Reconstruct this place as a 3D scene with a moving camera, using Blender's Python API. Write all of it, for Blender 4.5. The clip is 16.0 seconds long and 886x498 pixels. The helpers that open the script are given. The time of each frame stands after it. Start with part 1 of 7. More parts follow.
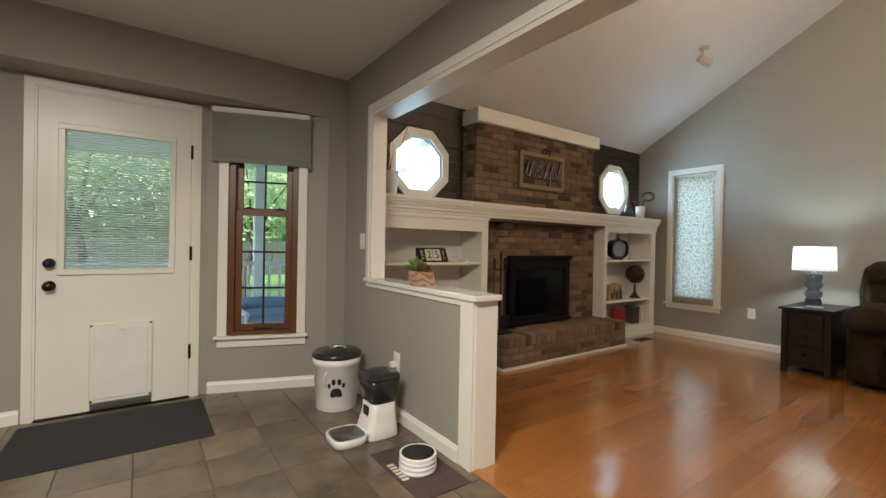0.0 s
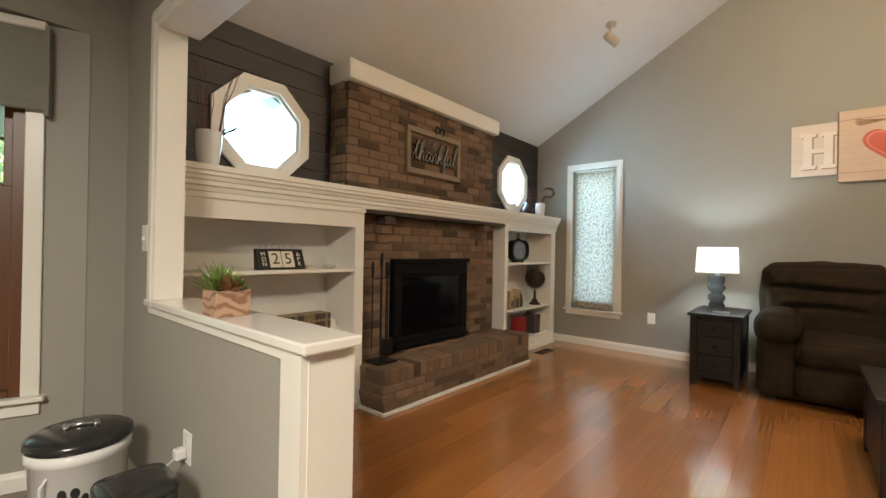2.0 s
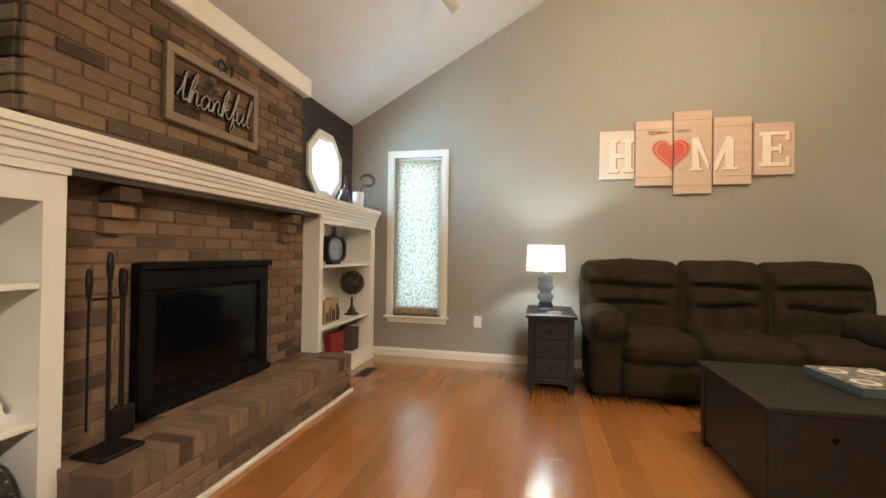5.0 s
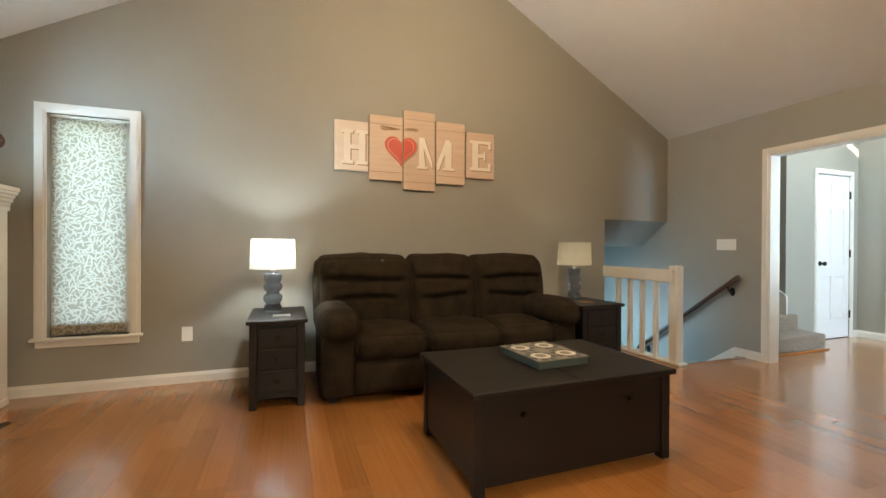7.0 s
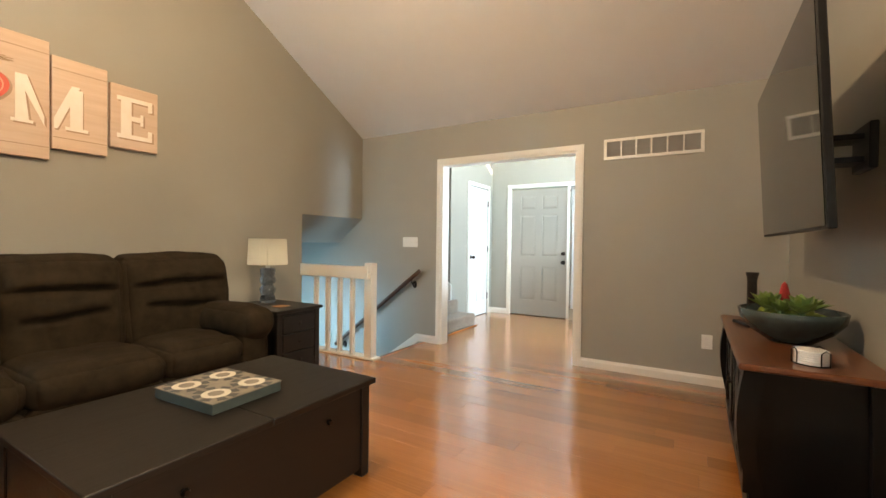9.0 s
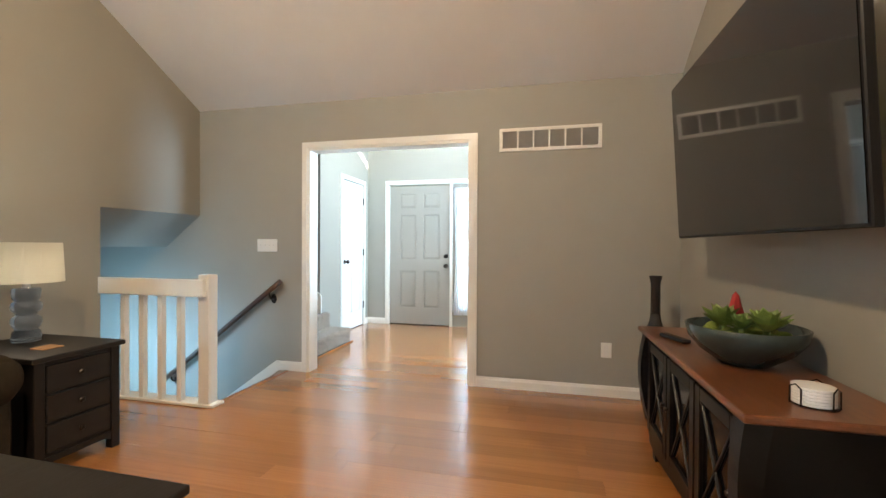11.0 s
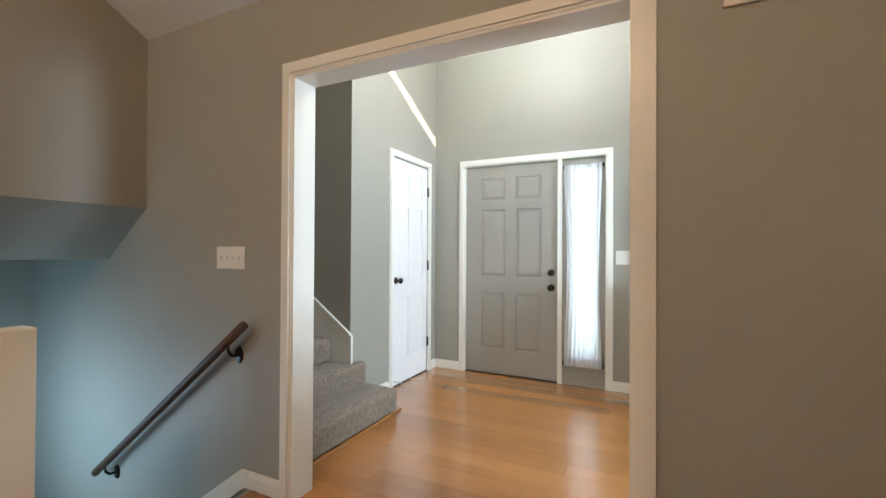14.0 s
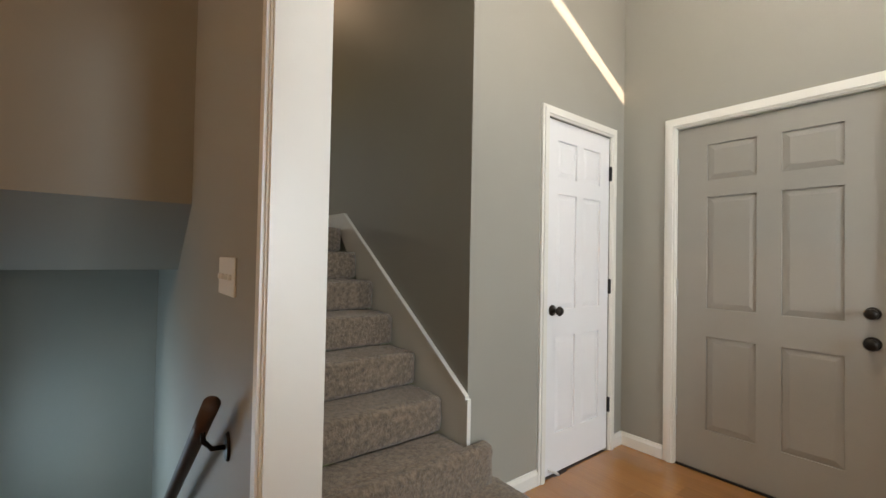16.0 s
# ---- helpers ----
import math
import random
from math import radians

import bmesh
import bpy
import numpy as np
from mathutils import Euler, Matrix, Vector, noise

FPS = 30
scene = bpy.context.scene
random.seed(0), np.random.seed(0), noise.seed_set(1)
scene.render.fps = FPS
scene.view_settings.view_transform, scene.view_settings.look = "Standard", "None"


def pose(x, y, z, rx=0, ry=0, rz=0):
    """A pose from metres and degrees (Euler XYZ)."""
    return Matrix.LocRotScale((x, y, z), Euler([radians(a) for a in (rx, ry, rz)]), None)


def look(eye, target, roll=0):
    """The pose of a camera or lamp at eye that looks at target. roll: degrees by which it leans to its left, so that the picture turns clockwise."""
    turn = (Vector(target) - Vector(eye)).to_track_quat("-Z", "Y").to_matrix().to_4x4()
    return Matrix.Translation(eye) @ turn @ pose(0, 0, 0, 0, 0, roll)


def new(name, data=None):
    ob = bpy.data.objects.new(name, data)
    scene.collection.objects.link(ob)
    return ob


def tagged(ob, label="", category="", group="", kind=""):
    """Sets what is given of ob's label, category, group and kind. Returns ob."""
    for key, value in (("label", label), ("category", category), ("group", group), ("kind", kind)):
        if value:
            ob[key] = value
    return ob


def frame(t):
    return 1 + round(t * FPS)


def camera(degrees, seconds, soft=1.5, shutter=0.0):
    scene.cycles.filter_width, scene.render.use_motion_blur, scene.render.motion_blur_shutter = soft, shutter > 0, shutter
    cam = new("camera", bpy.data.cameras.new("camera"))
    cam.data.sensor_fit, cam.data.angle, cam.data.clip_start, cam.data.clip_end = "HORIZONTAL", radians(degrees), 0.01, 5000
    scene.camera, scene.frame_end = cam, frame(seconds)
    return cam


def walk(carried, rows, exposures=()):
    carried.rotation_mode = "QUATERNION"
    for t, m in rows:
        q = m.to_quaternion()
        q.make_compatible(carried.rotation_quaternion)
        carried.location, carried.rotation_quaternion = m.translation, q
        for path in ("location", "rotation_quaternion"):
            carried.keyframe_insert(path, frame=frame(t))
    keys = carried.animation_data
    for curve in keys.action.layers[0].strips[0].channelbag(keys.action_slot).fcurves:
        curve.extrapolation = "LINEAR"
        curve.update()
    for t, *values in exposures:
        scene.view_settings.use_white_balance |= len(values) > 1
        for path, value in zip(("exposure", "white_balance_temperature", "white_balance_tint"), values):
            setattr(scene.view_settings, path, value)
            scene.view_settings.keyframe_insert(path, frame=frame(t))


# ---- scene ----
cam = camera(92.4, 16.0)
PATH = [
    (0, (0.031, 0.014, 1.117), (1.186, 1.647, 1.103), 1.1),
    (0.5, (0.236, 0.186, 1.123), (1.530, 1.712, 1.119), 1),
    (1, (0.417, 0.355, 1.116), (1.815, 1.785, 1.111), 1),
    (1.5, (0.599, 0.529, 1.117), (2.069, 1.885, 1.117), 1),
    (2, (0.786, 0.683, 1.110), (2.307, 1.982, 1.115), 1),
    (2.5, (0.969, 0.822, 1.097), (2.536, 2.065, 1.109), 1),
    (3, (1.112, 0.967, 1.098), (2.733, 2.139, 1.112), 0.9),
    (5.5, (1.575, 1.375, 1.092), (3.567, 1.547, 1.106), 0.6),
    (6, (1.671, 1.345, 1.107), (3.668, 1.236, 1.106), 0.4),
    (6.5, (1.727, 1.286, 1.125), (3.688, 0.891, 1.113), 0.3),
    (7, (1.816, 1.201, 1.121), (3.693, 0.508, 1.113), 0.3),
    (7.5, (1.902, 1.13, 1.126), (3.634, 0.131, 1.116), 0.4),
    (8, (1.979, 1.046, 1.136), (3.51, -0.241, 1.114), 0.6),
    (8.5, (2.057, 0.961, 1.142), (3.34, -0.573, 1.118), 0.7),
    (9, (2.134, 0.91, 1.158), (3.154, -0.81, 1.13), 0.7),
    (9.5, (2.236, 0.856, 1.171), (3.008, -0.989, 1.14), 0.7),
    (10, (2.313, 0.725, 1.172), (2.877, -1.193, 1.139), 0.7),
    (12.5, (2.831, -0.674, 1.189), (3.267, -2.626, 1.177), 0.2),
    (13, (2.911, -1.009, 1.201), (3.466, -2.93, 1.198), 0.2),
    (13.5, (2.998, -1.358, 1.184), (3.697, -3.232, 1.197), 0.2),
    (14, (3.075, -1.722, 1.199), (3.948, -3.521, 1.215), 0.3),
    (14.5, (3.174, -2.04, 1.194), (4.197, -3.758, 1.223), 0.4),
    (15, (3.254, -2.359, 1.194), (4.472, -3.945, 1.222), 0.5),
    (15.5, (3.416, -2.654, 1.201), (4.811, -4.087, 1.243), 0.6),
    (16, (3.595, -2.942, 1.237), (5.16, -4.187, 1.276), 1.1),
]
walk(cam, [(t, look(eye, target, roll)) for t, eye, target, roll in PATH],
     [(0, 1.40, 6200, 10), (1.5, 1.65, 6300, 10), (3, 1.84, 6600, 10), (5.5, 2.12, 6700, 10), (7, 1.80, 7000, 11), (8.5, 2.15, 7250, 12), (10, 2.42, 6550, 11),
      (12.5, 2.12, 6400, 12), (14.5, 1.45, 7750, 19), (16, 1.06, 8600, 24)])

# ---- world, sun and large lights ----
world = bpy.data.worlds.new("world")
scene.world = world
world.use_nodes = True
wn = world.node_tree
sky = wn.nodes.new("ShaderNodeTexSky")
sky.sky_type, sky.sun_disc = "NISHITA", False
sky.sun_elevation, sky.sun_rotation = radians(28), radians(-90)
wn.links.new(sky.outputs[0], wn.nodes["Background"].inputs[0])
wn.nodes["Background"].inputs[1].default_value = 0.15

WARM, COOL, DAY = (1.0, 0.83, 0.62), (0.70, 0.86, 1.0), (0.62, 0.82, 1.0)


def lamp(name, kind, m, energy, colour, size=0.1, size_y=None):
    data = bpy.data.lights.new(name, kind)
    data.energy, data.color = energy, colour
    if kind == "AREA":
        data.shape, data.size, data.size_y = "RECTANGLE", size, size_y or size
    elif kind == "SUN":
        data.angle = size
    else:
        data.shadow_soft_size = size
    ob = new(name, data)
    ob.matrix_world = m
    return ob


lamp("sun", "SUN", look((0, 0, 0), (0.883, 0.0, -0.469)), 5.0, (1.0, 0.93, 0.84), radians(0.5))
lamp("ceiling_fan_lamp", "POINT", pose(3.58, 0.0, 2.98), 33, (1.0, 0.755, 0.49), 0.045)
lamp("kitchen_lamp", "AREA", look((-0.7, 0.3, 2.40), (-0.7, 0.3, 0)), 58, (1.0, 0.91, 0.77), 1.0, 0.5)
lamp("table_lamp_bulb", "POINT", pose(5.34, 1.295, 1.06), 8, (0.80, 0.93, 1.0), 0.035)
lamp("table_lamp_bulb", "POINT", pose(5.40, -1.545, 1.05), 0.8, (1.0, 0.85, 0.62), 0.035)
# added fill for the entry, no fixture there
lamp("foyer_fill", "POINT", pose(3.9, -4.5, 3.30), 39, (0.76, 0.91, 1.0), 0.12)
# weak warm fill added over the stairs, its source is unseen
lamp("upstairs_fill", "POINT", pose(7.3, -3.85, 3.6), 4, WARM, 0.1)
lamp("octagon_window_light", "AREA", look((2.15, 3.58, 1.88), (2.15, 0, 1.88)), 7.5, (0.52, 0.81, 1.0), 1.0)
lamp("octagon_window_light", "AREA", look((5.17, 3.95, 1.83), (5.17, 0, 1.83)), 42, (0.50, 0.78, 1.0), 0.9, 1.05)
lamp("side_window_light", "AREA", look((5.99, 2.61, 1.27), (0, 2.61, 1.0)), 1.6, (0.55, 0.80, 1.0), 0.36, 1.45)
lamp("sidelight_window_light", "AREA", look((3.60, -5.90, 1.15), (3.60, 0, 1.0)), 1.6, (0.55, 0.80, 1.0), 0.24, 1.6)
lamp("basement_window_light", "AREA", look((6.4, -2.40, 0.05), (6.4, -3.3, 0.0)), 5.0, (0.36, 0.69, 1.0), 0.7)
lamp("dining_window_light", "AREA", look((0.1, -4.0, 1.5), (5.0, -4.9, 1.4)), 64, (0.52, 0.77, 1.0), 0.9, 1.3)


# ---- helpers of this scene ----
def thing(name, at, label, category="", group="", kind=""):
    ob = new(name)
    ob.empty_display_size = 0.1
    ob.matrix_basis = Matrix.Translation(at)
    return tagged(ob, label, category, group, kind)


def part(name, bm, material, parent=None, label="", smooth=False, m=None):
    if m is not None:
        bm.transform(m)
    bmesh.ops.recalc_face_normals(bm, faces=bm.faces)
    mesh = bpy.data.meshes.new(name)
    bm.to_mesh(mesh)
    bm.free()
    mesh.materials.append(material)
    if smooth:
        mesh.polygons.foreach_set("use_smooth", [True] * len(mesh.polygons))
    ob = new(name, mesh)
    if parent is not None:
        ob.parent = parent
        if parent.type == "EMPTY":
            ob.matrix_parent_inverse = parent.matrix_basis.inverted()
    if label:
        ob["label"] = label
    return ob


def setting(name, bm, material, label, category="", m=None):
    return tagged(part(name, bm, material, m=m), label, category or name.split("_")[0], kind="structure")


def box(x0, x1, y0, y1, z0, z1, bev=0.0, bm=None, seg=1):
    own = bmesh.new() if bm is None or bev else bm
    vs = [own.verts.new((x, y, z)) for x in (x0, x1) for y in (y0, y1) for z in (z0, z1)]
    for q in ((0, 1, 3, 2), (4, 6, 7, 5), (0, 4, 5, 1), (2, 3, 7, 6), (0, 2, 6, 4), (1, 5, 7, 3)):
        own.faces.new([vs[i] for i in q])
    if bev:
        bmesh.ops.bevel(own, geom=list(own.edges), offset=bev, segments=seg, affect="EDGES", profile=0.5)
        if bm is not None:
            return merge(bm, own)
    return own


def merge(bm, other, m=None):
    if m is not None:
        other.transform(m)
    tmp = bpy.data.meshes.new("tmp")
    other.to_mesh(tmp)
    other.free()
    bm.from_mesh(tmp)
    bpy.data.meshes.remove(tmp)
    return bm


def prism(pts, axis, a, b, bm=None):
    """A polygon of the two other axes, drawn out from a to b along axis."""
    bm = bmesh.new() if bm is None else bm

    def at(p, q):
        return {"x": (q, p[0], p[1]), "y": (p[0], q, p[1]), "z": (p[0], p[1], q)}[axis]
    lo = [bm.verts.new(at(p, a)) for p in pts]
    hi = [bm.verts.new(at(p, b)) for p in pts]
    bm.faces.new(lo), bm.faces.new(hi[::-1])
    for i in range(len(pts)):
        j = (i + 1) % len(pts)
        bm.faces.new((lo[i], hi[i], hi[j], lo[j]))
    return bm


def lathe(profile, at, n=28, bm=None, squash=1.0):
    """A turned body: (radius, height) pairs round a vertical axis."""
    bm = bmesh.new() if bm is None else bm
    rings = []
    for r, z in profile:
        if r < 1e-5:
            rings.append([bm.verts.new((at[0], at[1], at[2] + z))])
        else:
            rings.append([bm.verts.new((at[0] + r * math.cos(2 * math.pi * i / n), at[1] + squash * r * math.sin(2 * math.pi * i / n), at[2] + z)) for i in range(n)])
    for a, b in zip(rings, rings[1:]):
        for i in range(n):
            j = (i + 1) % n
            if len(a) == 1 and len(b) > 1:
                bm.faces.new((a[0], b[i], b[j]))
            elif len(b) == 1 and len(a) > 1:
                bm.faces.new((a[i], a[j], b[0]))
            elif len(a) > 1:
                bm.faces.new((a[i], a[j], b[j], b[i]))
    for ring in (rings[0], rings[-1]):
        if len(ring) > 1:
            bm.faces.new(ring)
    return bm


def tube(pts, r, n=8, bm=None, r1=None):
    """A round rod along a line of points, tapering to r1."""
    bm = bmesh.new() if bm is None else bm
    pts = [Vector(p) for p in pts]
    rings = []
    for i, p in enumerate(pts):
        d = (pts[min(i + 1, len(pts) - 1)] - pts[max(i - 1, 0)]).normalized()
        side = d.cross(Vector((0.31, 0.2, 0.93)))
        side = side.normalized() if side.length > 1e-3 else Vector((1, 0, 0))
        up = d.cross(side)
        rr = r if r1 is None else r + (r1 - r) * i / (len(pts) - 1)
        rings.append([bm.verts.new(p + rr * (math.cos(2 * math.pi * k / n) * side + math.sin(2 * math.pi * k / n) * up)) for k in range(n)])
    for a, b in zip(rings, rings[1:]):
        for k in range(n):
            bm.faces.new((a[k], a[(k + 1) % n], b[(k + 1) % n], b[k]))
    bm.faces.new(rings[0]), bm.faces.new(rings[-1])
    return bm


def cushion(x0, x1, y0, y1, z0, z1, r, n=10, puff=0.0, rough=0.0, bm=None, scale=6.0):
    """A soft block: a box with rounded edges that swells in the middle of its faces."""
    own = bmesh.new()
    bmesh.ops.create_cube(own, size=2)
    bmesh.ops.subdivide_edges(own, edges=list(own.edges), cuts=n, use_grid_fill=True)
    c = Vector(((x0 + x1) / 2, (y0 + y1) / 2, (z0 + z1) / 2))
    h = Vector(((x1 - x0) / 2, (y1 - y0) / 2, (z1 - z0) / 2))
    r = min(r, *(0.98 * v for v in h))
    for v in own.verts:
        p = Vector([math.sin(u * math.pi / 2) * k for u, k in zip(v.co, h)])
        inner = Vector([max(-k + r, min(k - r, u)) for u, k in zip(p, h)])
        d = p - inner
        d = d.normalized() if d.length > 1e-9 else Vector()
        q = inner + d * r
        if puff:
            fx, fy, fz = [math.cos(math.pi / 2 * min(1, abs(u))) for u in v.co]
            top = max(range(3), key=lambda i: abs(v.co[i]))
            f = (fy * fz, fx * fz, fx * fy)[top]
            q[top] += math.copysign(puff * f, v.co[top])
        q += c
        if rough:
            q += d * rough * noise.noise(q * scale)
        v.co = q
    if bm is not None:
        return merge(bm, own)
    return own


def lettering(text, size, extrude, m, align="CENTER", stretch=1.0, shear=0.0, offset=0.0):
    """A word as a mesh, upright in the plane that m sets."""
    data = bpy.data.curves.new("word", "FONT")
    data.body, data.size, data.extrude, data.align_x, data.align_y, data.shear, data.offset = text, size, extrude, align, "CENTER", shear, offset
    ob = new("word", data)
    mesh = bpy.data.meshes.new_from_object(ob.evaluated_get(bpy.context.evaluated_depsgraph_get()))
    bpy.data.objects.remove(ob)
    bpy.data.curves.remove(data)
    bm = bmesh.new()
    bm.from_mesh(mesh)
    bpy.data.meshes.remove(mesh)
    bm.transform(m @ Matrix.Diagonal((stretch, 1, 1, 1)))
    return bm


# ---- materials ----
def material(name, a, b=None, rough=0.5, metal=0.0, scale=6.0, bump=0.0, bump_scale=60.0, by_piece=0.0, grain=None, stretch=(1, 1, 1), vary=0.0, spec=0.5, coat=0.0, sheen=0.0, contrast=0.5):
    """Two mixed tones, a rough value that varies, a fine relief; by_piece: how far single pieces differ in lightness."""
    mt = bpy.data.materials.new(name)
    mt.use_nodes = True
    t = mt.node_tree
    p = t.nodes["Principled BSDF"]
    p.inputs["Metallic"].default_value, p.inputs["Specular IOR Level"].default_value = metal, spec
    p.inputs["Coat Weight"].default_value, p.inputs["Sheen Weight"].default_value = coat, sheen
    p.inputs["Coat Roughness"].default_value = 0.12
    tc = t.nodes.new("ShaderNodeTexCoord")
    mp = t.nodes.new("ShaderNodeMapping")
    mp.inputs["Scale"].default_value = stretch
    t.links.new(tc.outputs["Object"], mp.inputs["Vector"])
    nz = t.nodes.new("ShaderNodeTexNoise")
    nz.inputs["Scale"].default_value, nz.inputs["Detail"].default_value, nz.inputs["Roughness"].default_value = scale, 6, 0.6
    t.links.new(mp.outputs[0], nz.inputs["Vector"])
    ramp = t.nodes.new("ShaderNodeValToRGB")
    ramp.color_ramp.elements[0].position, ramp.color_ramp.elements[1].position = 0.5 - contrast / 2, 0.5 + contrast / 2
    b = b or tuple(0.9 * v for v in a)
    ramp.color_ramp.elements[0].color, ramp.color_ramp.elements[1].color = (*b, 1), (*a, 1)
    t.links.new(nz.outputs["Fac"], ramp.inputs[0])
    out = ramp.outputs[0]
    if by_piece:
        info = t.nodes.new("ShaderNodeObjectInfo")
        mr = t.nodes.new("ShaderNodeMapRange")
        mr.inputs["To Min"].default_value, mr.inputs["To Max"].default_value = 1 - by_piece, 1 + by_piece
        t.links.new(info.outputs["Random"], mr.inputs[0])
        hsv = t.nodes.new("ShaderNodeHueSaturation")
        t.links.new(mr.outputs[0], hsv.inputs["Value"])
        t.links.new(out, hsv.inputs["Color"])
        out = hsv.outputs[0]
        add = t.nodes.new("ShaderNodeVectorMath")
        mul = t.nodes.new("ShaderNodeMath")
        mul.operation = "MULTIPLY"
        mul.inputs[1].default_value = 37.0
        t.links.new(info.outputs["Random"], mul.inputs[0])
        t.links.new(tc.outputs["Object"], add.inputs[0])
        t.links.new(mul.outputs[0], add.inputs[1])
        t.links.new(add.outputs[0], mp.inputs["Vector"])
    t.links.new(out, p.inputs["Base Color"])
    if vary:
        mr2 = t.nodes.new("ShaderNodeMapRange")
        mr2.inputs["To Min"].default_value, mr2.inputs["To Max"].default_value = rough - vary, rough + vary
        t.links.new(nz.outputs["Fac"], mr2.inputs[0])
        t.links.new(mr2.outputs[0], p.inputs["Roughness"])
    else:
        p.inputs["Roughness"].default_value = rough
    if bump:
        n2 = t.nodes.new("ShaderNodeTexNoise")
        n2.inputs["Scale"].default_value, n2.inputs["Detail"].default_value = bump_scale, 4
        t.links.new(mp.outputs[0], n2.inputs["Vector"])
        bp = t.nodes.new("ShaderNodeBump")
        bp.inputs["Strength"].default_value, bp.inputs["Distance"].default_value = bump, 0.01
        t.links.new(n2.outputs["Fac"], bp.inputs["Height"])
        t.links.new(bp.outputs[0], p.inputs["Normal"])
    return mt


def socket(mt, **values):
    p = mt.node_tree.nodes["Principled BSDF"]
    for k, v in values.items():
        p.inputs[k.replace("_", " ")].default_value = v
    return mt


WALL = material("grey_wall_paint", (0.330, 0.315, 0.270), (0.315, 0.300, 0.258), 0.55, scale=2.0, bump=0.05, bump_scale=300)
CEIL = material("white_ceiling_paint", (0.68, 0.665, 0.64), (0.65, 0.635, 0.61), 0.85, scale=3, bump=0.10, bump_scale=220)
TRIM = material("white_trim_paint", (0.79, 0.765, 0.70), (0.76, 0.735, 0.67), 0.32, scale=4, bump=0.03, bump_scale=40)
GLOSSTRIM = material("gloss_white_paint", (0.80, 0.78, 0.73), (0.77, 0.75, 0.70), 0.16, scale=4, bump=0.02, bump_scale=30, coat=0.4)
DARKWALL = material("dark_brown_boarding", (0.030, 0.024, 0.020), (0.020, 0.016, 0.014), 0.5, scale=12, stretch=(0.2, 1, 3), bump=0.15, bump_scale=50, by_piece=0.15)
BRICK = material("brown_brick", (0.275, 0.172, 0.102), (0.152, 0.096, 0.061), 0.85, scale=9, bump=0.5, bump_scale=70, by_piece=0.50, contrast=0.8)
flash = BRICK.node_tree.nodes.new("ShaderNodeValToRGB")
flash.color_ramp.interpolation = "CONSTANT"
flash.color_ramp.elements[0].color, flash.color_ramp.elements[1].color = (0.30, 0.30, 0.30, 1), (1.02, 1.02, 1.02, 1)
for at, value in ((0.09, 0.48), (0.22, 0.72), (0.40, 0.88), (0.82, 1.16)):
    flash.color_ramp.elements.new(at).color = (value, value, value, 1)
flash.color_ramp.elements[-1].position = 0.60
for node in BRICK.node_tree.nodes:
    if node.type == "OBJECT_INFO":
        BRICK.node_tree.links.new(node.outputs["Random"], flash.inputs[0])
for node in BRICK.node_tree.nodes:
    if node.type == "HUE_SAT":
        BRICK.node_tree.links.new(flash.outputs[0], node.inputs["Value"])
MORTAR = material("mortar", (0.165, 0.110, 0.066), (0.120, 0.082, 0.050), 0.95, scale=20, bump=0.4, bump_scale=120)
FLOOR = material("bamboo_plank", (0.440, 0.178, 0.047), (0.275, 0.103, 0.026), 0.22, scale=5, stretch=(0.35, 2.2, 1), bump=0.02, bump_scale=30, by_piece=0.15, vary=0.03, coat=0.8, contrast=0.9)
socket(FLOOR, Coat_Roughness=0.15)
UNDER = material("dark_joint", (0.06, 0.03, 0.015), rough=0.8)
TILE = material("grey_slate_tile", (0.215, 0.160, 0.105), (0.064, 0.051, 0.038), 0.22, scale=2.8, bump=0.10, bump_scale=10, by_piece=0.10, vary=0.08, contrast=0.55)
GROUT = material("grout", (0.125, 0.096, 0.066), rough=0.9, scale=30)
WOODTRIM = material("stained_oak_sash", (0.150, 0.058, 0.020), (0.095, 0.035, 0.012), 0.35, scale=8, stretch=(1, 1, 0.15), bump=0.06, bump_scale=60)
GLASS = material("window_glass", (1, 1, 1), (1, 1, 1), 0.0)
socket(GLASS, Transmission_Weight=1.0, IOR=1.05)
BLACK = material("black_metal", (0.008, 0.0075, 0.0075), (0.011, 0.010, 0.010), 0.45, 0.0, spec=0.25, scale=15, bump=0.05)
IRON = material("matt_black_iron", (0.006, 0.006, 0.0065), (0.008, 0.008, 0.008), 0.55, spec=0.10, scale=15, bump=0.05)
BRONZE = material("oil_rubbed_bronze", (0.022, 0.018, 0.016), (0.035, 0.028, 0.022), 0.3, 0.8, scale=20)
STEEL = material("brushed_steel", (0.55, 0.56, 0.57), (0.48, 0.49, 0.50), 0.28, 1.0, scale=30)
SOFA = material("dark_brown_chenille", (0.039, 0.028, 0.0175), (0.019, 0.014, 0.0085), 0.95, scale=9, bump=0.4, bump_scale=220, spec=0.08)
ESPRESSO = material("espresso_wood", (0.012, 0.0088, 0.0062), (0.007, 0.005, 0.0037), 0.45, spec=0.38, scale=6, stretch=(6, 0.5, 6), bump=0.08, bump_scale=30, vary=0.06)
CONSOLETOP = material("cherry_wood_top", (0.165, 0.058, 0.022), (0.100, 0.035, 0.014), 0.28, scale=7, stretch=(6, 0.5, 6), bump=0.03, coat=0.2)
CONSOLEBLACK = material("black_painted_wood", (0.004, 0.0036, 0.0035), (0.006, 0.005, 0.005), 0.35, spec=0.2, scale=14, bump=0.04)
CARPET = material("grey_brown_carpet", (0.295, 0.212, 0.150), (0.108, 0.076, 0.053), 0.97, scale=48, bump=1.0, bump_scale=130, sheen=0.3, contrast=0.35)
